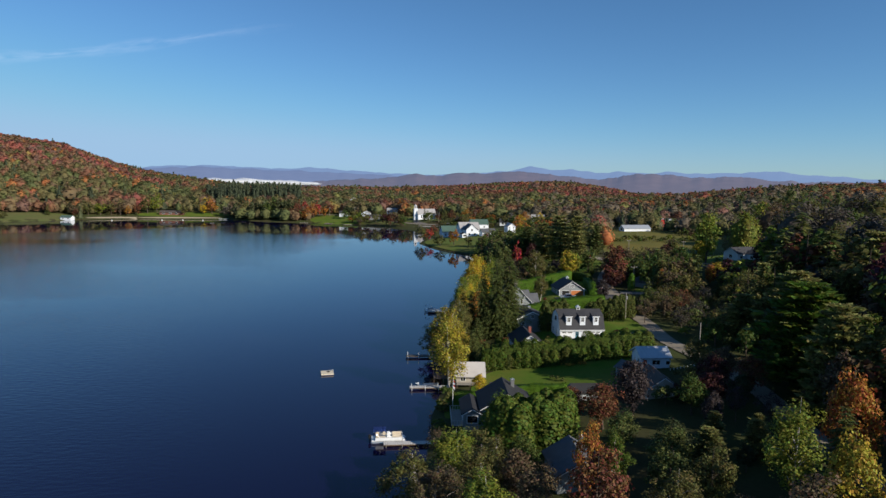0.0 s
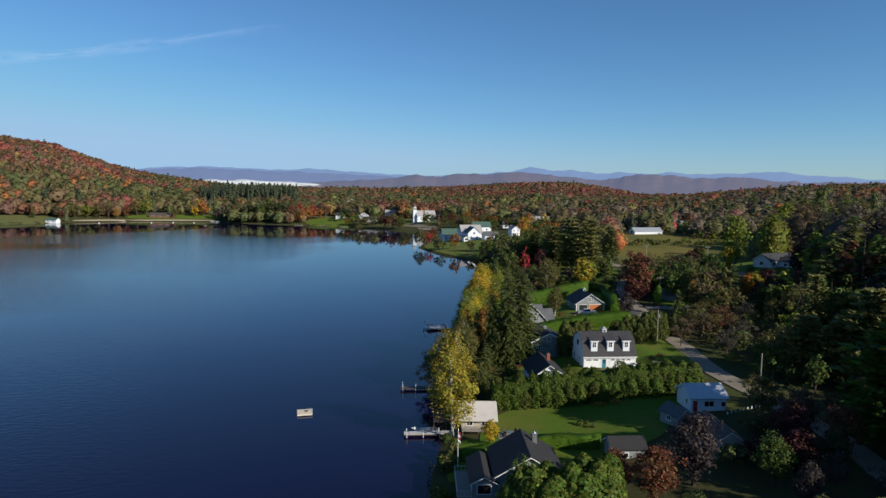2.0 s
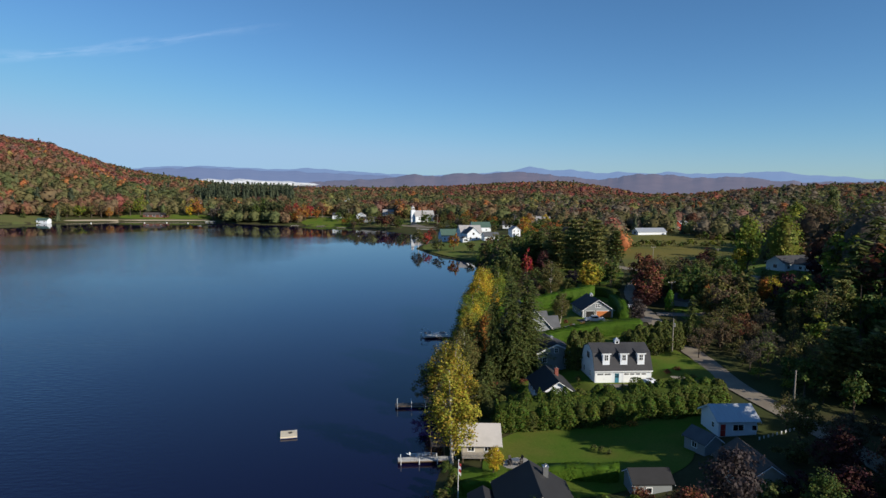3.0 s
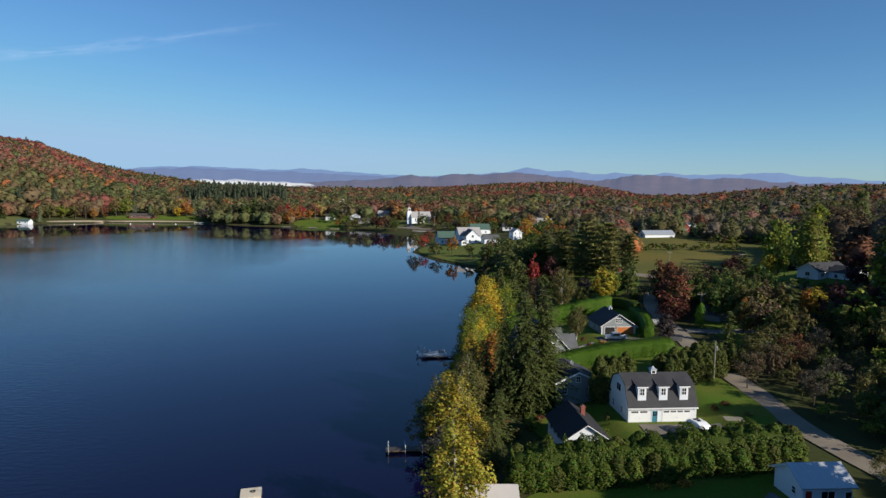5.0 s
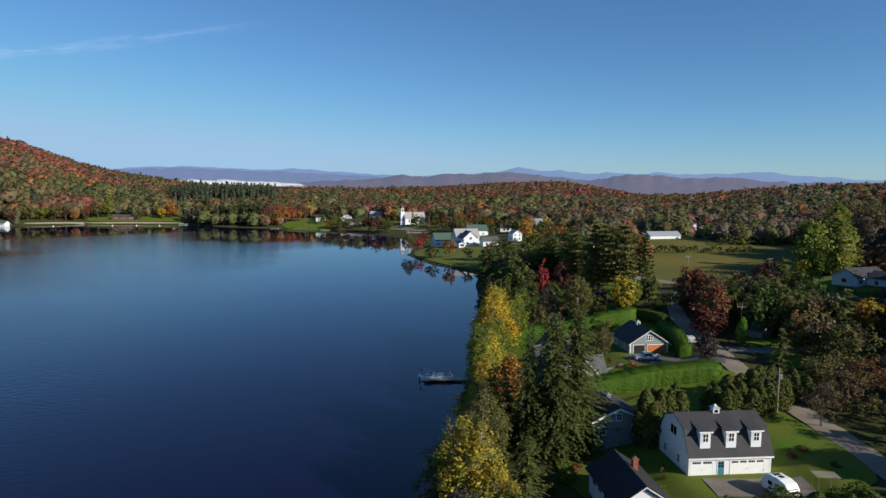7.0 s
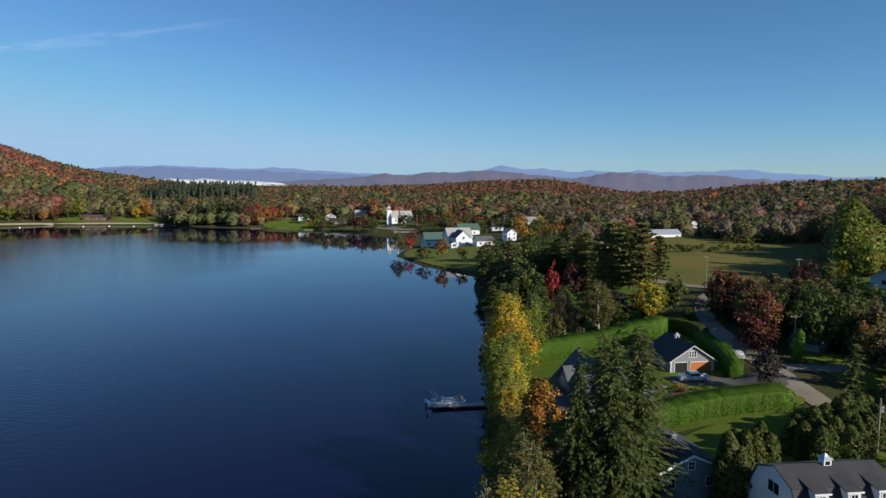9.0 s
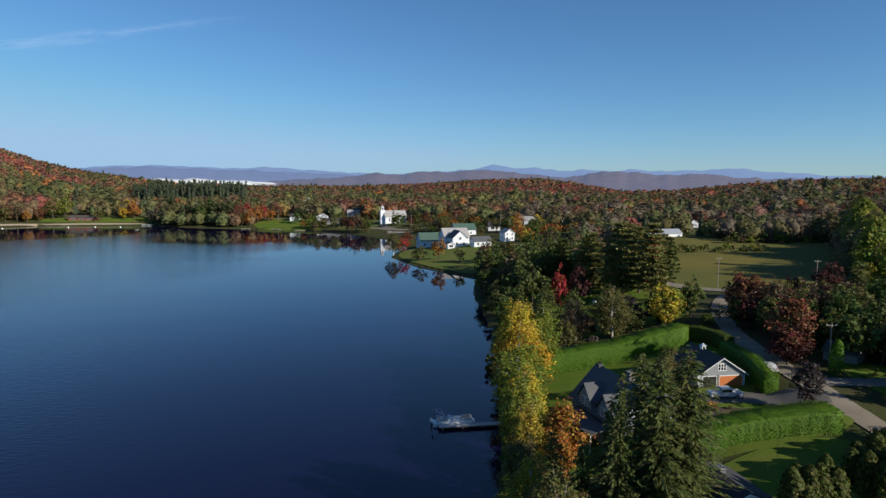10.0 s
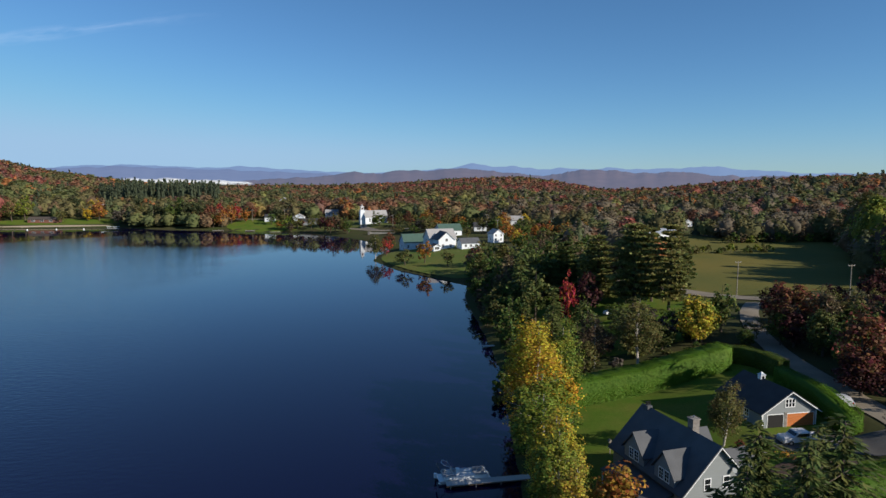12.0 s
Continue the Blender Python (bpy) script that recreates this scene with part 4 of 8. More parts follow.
ROAD = [(58, 40), (66, 85), (72, 112), (73.3, 126), (73, 140), (72.6, 156), (75, 171), (76.8, 184), (78.5, 200), (80.2, 212), (82.8, 227), (86.3, 241), (90.2, 254), (98.5, 273), (109, 290), (121, 304)]
strip("road", ROAD, 4.5, ASPHALT, "worn grey asphalt lane between hedge and woods", "road")
strip("main_road", [(90, 420), (104, 372), (116, 338), (124, 318), (132, 296), (142, 268), (158, 230), (176, 180)], 7.5, ASPHALT, "two-lane asphalt road along the meadow", "road", 0.22)
strip("driveway", [(80, 213), (74, 216), (68, 219.5), (61, 220)], 6.0, DARK_ASPHALT, "dark asphalt drive before the grey garage", "driveway", 0.26)
strip("gravel_drive", [(61.5, 160.3), (58, 160.8), (53, 161.4), (48, 161.9)], 5.2, GRAVEL, "gravel apron before the white garage", "driveway", 0.26)
strip("side_drive", [(84, 219), (92, 216.5), (101, 216)], 4.0, GRAVEL, "gravel drive leading into the trees", "driveway", 0.15)
strip("garden_path", [(50, 214), (54, 217), (59, 218.5)], 1.3, CONCRETE, "pale curving garden path", "path", 0.26, 1.0)
strip("village_road", [(150, 600), (110, 632), (80, 648), (52, 655), (10, 722), (-30, 770), (-120, 806), (-200, 836)], 5, ASPHALT, "village road along the shore", "road", 0.3, 6)
strip("church_drive", [(46, 664), (38, 690), (40, 704)], 6, GRAVEL, "gravel lot before the church", "driveway", 0.32, 5)

# ---- building kit ----
PANES = {}


def window(parent, m, w, h, bars=(1, 1), frame_mat=None, deep=0.05):
    """A window: a proud frame with glazing bars, and its pane."""
    fm = frame_mat or WHITE
    key = (round(w, 2), round(h, 2), bars, fm.name)
    if key not in PANES:
        f = 0.11
        bm = bmesh.new()
        rings = []
        for yy in (-deep, 0.02):
            rings.append([[bm.verts.new((sx * (w / 2 + g), yy, (-g if sz < 0 else h + g))) for sx, sz in ((-1, -1), (1, -1), (1, 1), (-1, 1))] for g in (f, 0)])
        (fo, fi), (bo, bi) = rings
        for k in range(4):
            q = (k + 1) % 4
            bm.faces.new((fo[k], fo[q], fi[q], fi[k]))
            bm.faces.new((bo[q], bo[k], bi[k], bi[q]))
            bm.faces.new((fo[q], fo[k], bo[k], bo[q]))
            bm.faces.new((fi[k], fi[q], bi[q], bi[k]))
        me = bpy.data.meshes.new("window")
        bm.to_mesh(me), bm.free()
        me.materials.append(fm)
        bm = box(-w / 2, w / 2, -0.018, 0.01, 0, h)
        mp = bpy.data.meshes.new("pane")
        bm.to_mesh(mp), bm.free()
        mp.materials.append(GLASS)
        rods = []
        for i in range(1, bars[0]):
            x = -w / 2 + w * i / bars[0]
            rods.append(box(x - 0.03, x + 0.03, -deep * 0.8, 0.0, 0, h))
        for i in range(1, bars[1]):
            z = h * i / bars[1]
            rods.append(box(-w / 2, w / 2, -deep * 0.7, 0.0, z - 0.03, z + 0.03))
        meshes = []
        for bm in rods:
            mb = bpy.data.meshes.new("glazing_bar")
            bm.to_mesh(mb), bm.free()
            mb.materials.append(fm)
            meshes.append(mb)
        PANES[key] = (me, mp, meshes)
    me, mp, meshes = PANES[key]
    o = part_mesh("window", me, None, parent, "", m)
    part_mesh("pane", mp, None, o, "dark glass pane")
    for mb in meshes:
        part_mesh("glazing_bar", mb, None, o)
    return o


def door(parent, m, w, h, mat, label, rows=4):
    bm = box(-w / 2 - 0.1, -w / 2, -0.05, 0.02, 0, h + 0.1)
    box(w / 2, w / 2 + 0.1, -0.05, 0.02, 0, h + 0.1, bm=bm)
    box(-w / 2, w / 2, -0.05, 0.02, h, h + 0.1, bm=bm)
    fr = part("door", bm, WHITE, parent, label, m)
    bm = bmesh.new()
    for i in range(rows):
        z0 = h * i / rows
        box(-w / 2, w / 2, -0.03, 0.01, z0 + 0.012, z0 + h / rows - 0.012, 0.008, bm)
    part("door_leaf", bm, mat, fr, label)
    if w < 1.3:
        part("handle", box(w / 2 - 0.14, w / 2 - 0.06, -0.07, -0.02, 0.95, 1.05, 0.01), METAL, fr, "metal handle")
    return fr


def face(w, d, side, u, z):
    if side == "S":
        return pose(u, 0, z)
    if side == "N":
        return pose(w - u, d, z, 0, 0, 180)
    if side == "W":
        return pose(0, d - u, z, 0, 0, -90)
    return pose(w, u, z, 0, 0, 90)


def chimney(parent, x, y, z0, z1, mat, s=0.7):
    bm = box(x - s / 2, x + s / 2, y - s / 2, y + s / 2, z0, z1, 0.02)
    box(x - s * 0.6, x + s * 0.6, y - s * 0.6, y + s * 0.6, z1 - 0.02, z1 + 0.12, 0.02, bm)
    c = part("chimney", bm, mat, parent, "chimney with a capped top")
    bm = tube([(x, y, z1 + 0.1), (x, y, z1 + 0.4)], 0.12, 8)
    part("flue", bm, METAL, c)
    return c


def gable_house(name, x, y, rot, w, d, eave, rise, along, walls, roof, label, windows=(), doors=(), chimneys=(), over=0.45, fascia=True, base=None, group="", category="house", wall_name="wall", trim=0.14):
    """A house with a ridge along x or y; its near corner stands at x, y. Heights are above its own ground."""
    c, s = math.cos(radians(rot)), math.sin(radians(rot))
    corners = [(x + u * c - v * s, y + u * s + v * c) for u, v in ((0, 0), (w, 0), (w, d), (0, d))]
    hs = [max(gz(*p), 0.3) for p in corners]
    z = base if base is not None else sum(hs) / 4
    sink = min(hs) - z - 0.4
    h = thing(name, pose(x, y, z, 0, 0, rot), label, category, group)
    span_, run = (w, d) if along == "y" else (d, w)
    ridge_z = eave + rise
    part(wall_name, prism([(0, sink), (span_, sink), (span_, eave), (span_ / 2, ridge_z), (0, eave)], 0, run, along), walls, h)
    slope = rise / (span_ / 2)
    th = 0.16
    for sgn in (0, 1):
        e = -over if not sgn else span_ + over
        o = [(e, eave - over * slope + 0.02), (span_ / 2, ridge_z + 0.02), (span_ / 2, ridge_z + th), (e, eave - over * slope + th)]
        part("roof", prism(o, -over, run + over, along), roof, h, "")
        if fascia:
            # white barge boards on both gables
            for a in (-over - 0.03, run + over):
                o2 = [(e, eave - over * slope - trim), (span_ / 2, ridge_z - trim), (span_ / 2, ridge_z + 0.0), (e, eave - over * slope + 0.0)]
                part("fascia", prism(o2, a, a + 0.03, along), WHITE, h)
    for side, u, zz, ww, hh, bars in windows:
        window(h, face(w, d, side, u, zz), ww, hh, bars)
    for side, u, ww, hh, mat, lab, rows in doors:
        door(h, face(w, d, side, u, 0.05), ww, hh, mat, lab, rows)
    for cx, cy, z1, mat in chimneys:
        chimney(h, cx, cy, eave, z1, mat)
    return h


def cupola(parent, x, y, z, s=1.0):
    bm = box(x - s / 2, x + s / 2, y - s / 2, y + s / 2, z - 0.5, z + 0.75 * s, 0.02)
    box(x - s * 0.58, x + s * 0.58, y - s * 0.58, y + s * 0.58, z + 0.72 * s, z + 0.84 * s, 0.02, bm)
    c = part("cupola", bm, WHITE, parent, "white louvred roof cupola")
    bm = bmesh.new()
    b = [bm.verts.new((x + i * s * 0.66, y + j * s * 0.66, z + 0.84 * s)) for i, j in ((-1, -1), (1, -1), (1, 1), (-1, 1))]
    m = [bm.verts.new((x + i * s * 0.25, y + j * s * 0.25, z + 1.15 * s)) for i, j in ((-1, -1), (1, -1), (1, 1), (-1, 1))]
    t = bm.verts.new((x, y, z + 1.45 * s))
    for k in range(4):
        bm.faces.new((b[k], b[(k + 1) % 4], m[(k + 1) % 4], m[k]))
        bm.faces.new((m[k], m[(k + 1) % 4], t))
    bm.faces.new(b[::-1])
    part("cupola_roof", bm, ROOF_METAL, c, "pale metal cap")
    for i in (-1, 1):
        part("louvre", box(x - s * 0.3, x + s * 0.3, y + i * (s / 2 + 0.012) - 0.012, y + i * (s / 2 + 0.012) + 0.012, z + 0.15 * s, z + 0.6 * s), GLASS, c)
    return c


# ---- white gambrel garage ----
def gambrel_garage():
    w, d, eave, brk, top = 12.2, 9.6, 2.95, 6.15, 7.45
    z = 5.45
    g = thing("garage", pose(46.8, 165.5, z, 0, 0, -1.0), "white two-storey garage with dark gambrel roof and three dormers", "garage")
    inset = 1.75
    prof = [(0, -1.2), (d, -1.2), (d, eave), (d - inset, brk), (d / 2, top), (inset, brk), (0, eave)]
    part("wall", prism(prof, 0, w, "x"), SIDING, g, "white clapboard wall")
    o, th = 0.18, 0.15
    s1 = (brk - eave) / inset
    for side in (0, 1):
        f = (lambda v: v) if not side else (lambda v: d - v)
        low = [(f(-o), eave - o * s1 * 0.6), (f(inset), brk + 0.02), (f(inset - 0.12), brk + th), (f(-o - 0.14), eave - o * s1 * 0.6 + 0.03)]
        part("roof", prism(low, -o, w + o, "x"), ROOF_DARK, g, "steep dark shingled slope")
        up = [(f(inset - 0.14), brk - 0.0), (f(d / 2), top + 0.02), (f(d / 2), top + th), (f(inset - 0.2), brk + th)]
        part("roof", prism(up, -o, w + o, "x"), ROOF_DARK, g, "shallow dark shingled slope")
        # white eave board
        part("fascia", box(-o, w + o, (-o - 0.20 if not side else d + o + 0.02), (-o - 0.02 if not side else d + o + 0.20), eave - 0.45, eave - 0.25), WHITE, g)
    # doors: one single, one house door, one double
    for u, ww, rows, lab in ((1.95, 3.2, 4, "white overhead garage door"), (8.65, 4.95, 4, "wide white overhead garage door")):
        dr = door(g, face(w, d, "S", u, 0.03), ww, 2.25, WHITE, lab, rows)
        n = 2 if ww < 4 else 4
        for k in range(n):
            x = -ww / 2 + ww * (k + 0.5) / n
            bm = bmesh.new()
            for q in range(4):
                ww2 = ww / n * 0.8 / 4
                x0 = x - ww / n * 0.4 + q * ww2
                box(x0 + 0.03, x0 + ww2 - 0.02, -0.042, -0.02, 1.78, 2.08, bm=bm)
            part("door_light", bm, GLASS, dr, "row of small dark panes")
        part("handle", box(-0.08, 0.08, -0.07, -0.03, 0.85, 0.95, 0.01), METAL, dr)
    hd = door(g, face(w, d, "S", 4.75, 0.05), 0.95, 2.1, BLUE_DOOR, "teal blue entrance door", 1)
    for zz in (1.2, 1.6):
        for xx in (-0.2, 0.2):
            part("door_light", box(xx - 0.15, xx + 0.15, -0.042, -0.02, zz, zz + 0.32), GLASS, hd)
    # dormers on the front slope
    for u in (2.45, 6.25, 9.95):
        y0 = 0.30
        dm = part("dormer", prism([(u - 0.75, 3.42), (u + 0.75, 3.42), (u + 0.75, 6.25), (u - 0.75, 6.25)], y0, y0 + 2.4, "y"), SIDING, g, "white boarded dormer")
        part("dormer_roof", prism([(y0 - 0.14, 6.22), (3.2, 6.85), (3.2, 6.95), (y0 - 0.14, 6.32)], u - 0.98, u + 0.98, "x"), ROOF_DARK, dm, "")
        part("fascia", box(u - 1.0, u + 1.0, y0 - 0.19, y0 - 0.135, 6.14, 6.34), WHITE, dm)
        window(g, pose(u, y0, 4.85), 0.74, 1.1, (2, 2))
    for u, zz, ww, hh in ((2.4, 0.9, 0.8, 1.1), (6.6, 0.9, 0.8, 1.1)):
        window(g, face(w, d, "W", u, zz), ww, hh, (2, 2))
    window(g, face(w, d, "W", 4.8, 4.35), 1.9, 1.3, (2, 1))
    window(g, face(w, d, "E", 4.8, 4.35), 1.9, 1.3, (2, 1))
    cupola(g, w / 2, d / 2, top - 0.1, 0.95)
    for u in (0.12, w - 0.12):
        part("corner_board", box(u - 0.1, u + 0.1, -0.025, 0.05, -0.3, eave - 0.3), WHITE, g)
    for u in (0.1, 3.85, 5.6, 11.5):
        lamp = part("wall_lamp", box(u + 0.1, u + 0.24, -0.14, -0.005, 2.35, 2.62, 0.02), DARK, g, "small dark wall lantern")
    return g


gambrel_garage()


# ---- grey garage with an orange door ----
def grey_garage():
    w, d = 9.4, 10.5
    x, y = 63.6, 225.4
    g = gable_house("garage", x, y, 0, w, d, 2.75, 3.0, "y", GREY_SIDING, ROOF_DARK, "grey gabled garage with an orange wooden door", base=6.5,
                    windows=[("W", 3, 1.0, 0.9, 1.1, (2, 2)), ("W", 7, 1.0, 0.9, 1.1, (2, 2))], category="garage", over=0.5)
    for k in (-0.55, 0, 0.55):
        window(g, pose(w / 2 + k, 0, 3.35), 0.42, 1.15, (1, 2))
    door(g, face(w, d, "S", 6.6, 0.03), 4.6, 2.2, ORANGE_WOOD, "orange stained wooden overhead door", 6)
    # a near-black panel stands in for the shade inside the open bay
    op = door(g, face(w, d, "S", 2.3, 0.03), 2.7, 2.2, DARK, "garage bay with a dark panel for its shaded inside", 1)
    part("stone_facing", box(3.75, 4.25, -0.10, 0.0, -0.6, 2.5, 0.03), STONE, g, "strip of field stone between the bays")
    cupola(g, w / 2, 6.6, 5.7, 0.8)
    for u in (0.1, w - 0.1):
        part("corner_board", box(u - 0.1, u + 0.1, -0.025, 0.05, -0.5, 2.6), WHITE, g)


grey_garage()


# ---- slate-grey lake house with many gables ----
def lake_house():
    w, d = 9.6, 14.5
    x, y, z = 39.7, 207.6, 3.3
    h = gable_house("house", x, y, 6.5, w, d, 4.4, 5.0, "y", GREY_SIDING, ROOF_GREY, "grey shingled lake house with steep dark gables", base=z,
                    windows=[("S", 3.4, 4.2, 0.8, 1.3, (1, 2)), ("S", 6.1, 4.2, 0.8, 1.3, (1, 2)), ("S", 2.4, 0.9, 1.1, 1.4, (2, 2)),
                             ("S", 7.2, 0.9, 1.1, 1.4, (2, 2)), ("N", 3, 1.0, 1.2, 1.4, (2, 2)), ("N", 6.6, 1.0, 1.2, 1.4, (2, 2))], over=0.55)
    # gabled dormers on the lake side
    for v, s in ((3.2, 3.8), (9.4, 4.2)):
        zt = 8.0
        dm = part("dormer", prism([(v - s / 2, 4.2), (v + s / 2, 4.2), (v + s / 2, 5.7), (v, zt), (v - s / 2, 5.7)], -0.25, 3.6, "x"), GREY_SIDING, h, "grey gabled dormer")
        for sg in (-1, 1):
            o = [(v + sg * (s / 2 + 0.35), 5.35), (v, zt + 0.03), (v, zt + 0.17), (v + sg * (s / 2 + 0.35), 5.5)]
            part("dormer_roof", prism(o, -0.6, 4.2, "x"), ROOF_GREY, dm)
        for k in (-0.55, 0.55):
            window(h, pose(-0.25, v - k, 4.5, 0, 0, -90), 0.75, 1.25, (2, 3))
    # east wings
    for v, s, out in ((4.2, 5.2, 3.2), (11.2, 4.6, 2.6)):
        wg = part("wing", prism([(v - s / 2, -1.0), (v + s / 2, -1.0), (v + s / 2, 3.6), (v, 6.6), (v - s / 2, 3.6)], w - 3.5, w + out, "x"), GREY_SIDING, h, "grey gabled side wing")
        for sg in (-1, 1):
            o = [(v + sg * (s / 2 + 0.4), 3.15), (v, 6.63), (v, 6.78), (v + sg * (s / 2 + 0.4), 3.3)]
            part("wing_roof", prism(o, w - 4.2, w + out + 0.4, "x"), ROOF_GREY, wg)
        window(h, pose(w + out, v, 1.0, 0, 0, 90), 1.2, 1.4, (2, 2))
    # low porch roof to the lake
    pr = part("porch_roof", prism([(-3.6, 2.4), (0.1, 3.3), (0.1, 3.45), (-3.6, 2.55)], 1.5, 12.0, "y"), ROOF_GREY, h, "low porch roof")
    for v in (1.8, 5.2, 8.6, 11.8):
        part("porch_post", box(-3.4, -3.25, v - 0.08, v + 0.08, -1.6, 2.45, 0.01), WHITE, pr)
    chimney(h, 5.7, 5.6, 6.0, 10.6, STONE, 1.0)
    st = part("chimney", box(4.3, 5.1, 13.2, 14.2, 7.5, 9.75, 0.03), ROOF_GREY, h, "dark chimney with three clay pots")
    for k in range(3):
        part("pot", tube([(4.45 + 0.26 * k, 13.7, 9.7), (4.45 + 0.26 * k, 13.7, 10.2), (4.45 + 0.26 * k, 13.7, 10.25)], [0.09, 0.08, 0.11], 8), DARK, st)
    part("satellite_dish", tube([(6.9, -0.25, 6.2), (6.9, -0.33, 6.26), (6.9, -0.42, 6.32)], [0.05, 0.25, 0.33], 14), GREY_SIDING, h, "small grey satellite dish")


lake_house()

# ---- other near houses ----
gable_house("house", 38.4, 180.2, 2, 8.6, 9.5, 3.4, 1.9, "y", GREY_SIDING, ROOF_DARK, "grey cottage with dark roof and white trim behind the spruces", base=5.0, trim=0.34,
            windows=[("S", 1.6, 0.9, 0.9, 1.2, (2, 2)), ("S", 6.9, 0.9, 0.9, 1.2, (2, 2)), ("S", 4.3, 3.2, 0.8, 1.0, (2, 2)), ("W", 2.5, 1.0, 1.1, 1.2, (2, 2)),
                     ("W", 6.4, 1.0, 1.1, 1.2, (2, 2))], chimneys=[(4.6, 5.2, 5.7, METAL)])
gable_house("annexe", 36.2, 183.5, 2, 2.1, 5.2, 2.4, 0.8, "y", GREY_SIDING, ROOF_DARK, "grey annexe with white trim beside the cottage", base=4.7, trim=0.34,
            windows=[("W", 2.6, 0.9, 1.4, 1.2, (2, 1)), ("S", 1.05, 0.9, 0.9, 1.1, (2, 2))], category="annexe")
gable_house("cottage", 33.0, 156.8, -1, 7.0, 10.4, 2.3, 2.3, "y", SIDING, ROOF_BLACK, "white cottage with black roof and brick chimney", base=4.3,
            windows=[("S", 2.2, 0.9, 1.1, 1.2, (2, 2)), ("S", 5.4, 0.9, 1.1, 1.2, (2, 2)), ("W", 2.2, 0.8, 1.2, 1.2, (2, 1)), ("W", 4.4, 0.9, 1.2, 1.3, (2, 1)),
                     ("W", 6.6, 0.9, 1.2, 1.3, (2, 1)), ("E", 4, 0.9, 0.9, 1.1, (2, 2))],
            chimneys=[(4.6, 6.0, 5.3, BRICK)], over=0.5, category="cottage")
gable_house("cottage", 16.9, 112.3, -4, 9.6, 9.6, 3.0, 2.8, "y", GREY_SIDING, ROOF_BLACK, "grey lakeside cottage with dark roof and white trim", base=2.9,
            windows=[("S", 2.4, 0.9, 1.2, 1.2, (2, 1)), ("S", 6.8, 0.9, 1.2, 1.2, (2, 1)), ("S", 4.8, 3.6, 0.8, 0.9, (2, 1)), ("E", 3, 0.9, 1.2, 1.2, (2, 1))],
            chimneys=[(6.6, 7.4, 6.2, METAL)], category="cottage")
gable_house("cottage", 23.4, 84.6, -3, 7.6, 8.6, 2.5, 2.3, "y", GREY_SIDING, ROOF_GREY, "small grey cottage with a dark roof among the near trees", base=3.2,
            windows=[("N", 2.2, 0.9, 1.0, 1.1, (2, 1)), ("N", 5.4, 0.9, 1.0, 1.1, (2, 1)), ("W", 4.2, 0.9, 1.2, 1.1, (2, 1))], chimneys=[(5.2, 6.6, 5.6, METAL)], category="cottage")
gable_house("sun_room", 13.5, 112.4, -4, 3.35, 8.0, 2.6, 0.9, "y", GREY_SIDING, ROOF_BLACK, "grey sun room with a wide white-framed window beside the cottage", base=2.4,
            windows=[("S", 1.68, 0.8, 1.9, 1.3, (1, 1)), ("W", 2.4, 0.8, 1.8, 1.2, (2, 1)), ("W", 5.6, 0.8, 1.8, 1.2, (2, 1))], category="annexe")
gable_house("boathouse", 15.6, 141.2, -6, 6.2, 7.6, 1.75, 2.0, "x", TAN_SIDING, ROOF_PALE, "tan boathouse with a pale grey roof on the shore", base=1.7,
            over=0.6, windows=[("S", 1.6, 0.5, 1.0, 0.8, (2, 1)), ("S", 4.4, 0.5, 1.0, 0.8, (2, 1)), ("W", 3.6, 0.9, 1.3, 1.1, (2, 1))], category="boathouse")
gable_house("workshop", 56.3, 133.4, -2, 6.4, 6.0, 2.7, 1.6, "x", SIDING, ROOF_METAL, "white workshop with a pale metal roof and red door", base=6.6,
            windows=[("S", 3.3, 1.0, 1.7, 0.95, (2, 1)), ("S", 6.0, 1.0, 0.8, 0.8, (1, 1)), ("W", 4.2, 1.0, 0.7, 0.8, (1, 2))],
            doors=[("S", 0.75, 0.85, 2.0, RED_PAINT, "red house door", 2)], category="workshop", over=0.5)
gable_house("shed", 51.0, 127.6, 18, 3.4, 4.2, 2.0, 1.2, "y", GREY_SIDING, ROOF_GREY, "small grey garden shed with white trim", base=5.9,
            windows=[("W", 2.1, 0.8, 0.9, 0.8, (2, 1))], category="shed", over=0.3)
gable_house("house", 49.6, 114.5, -4, 6.4, 8.6, 2.2, 2.2, "y", TAN_SIDING, ROOF_BROWN, "low house with a brown shingled roof among trees", base=6.2,
            windows=[("S", 2.2, 0.9, 1.2, 1.2, (2, 1)), ("S", 5.6, 0.9, 1.2, 1.2, (2, 1)), ("E", 4, 0.9, 1.2, 1.2, (2, 1)), ("W", 4, 0.9, 1.2, 1.2, (2, 1))])
gable_house("shed", 36.6, 119.6, -3, 5.4, 4.0, 2.3, 1.2, "x", GREY_SIDING, ROOF_BLACK, "dark garden shed in the shade beside the lawn", base=3.8,
            windows=[("S", 2.2, 0.9, 0.7, 0.7, (1, 1))], category="shed", over=0.3)
gable_house("house", 158.0, 270.5, 16, 15.0, 8.5, 3.0, 2.4, "x", SIDING, ROOF_DARK, "long white house with dark roofs above the road", base=14.6,
            windows=[("S", 2, 0.9, 1.4, 1.2, (2, 1)), ("S", 6, 0.9, 1.4, 1.2, (2, 1)), ("S", 10, 0.9, 1.4, 1.2, (2, 1)), ("W", 4.2, 0.9, 1.6, 1.3, (2, 1))])
gable_house("annexe", 165.0, 263.0, 16, 7.5, 9.0, 3.0, 1.9, "y", SIDING, ROOF_DARK, "white gabled annexe with a dark roof", base=14.6,
            windows=[("S", 3.7, 0.9, 1.8, 1.3, (2, 1)), ("W", 3, 0.9, 1.2, 1.2, (2, 1))], category="annexe")
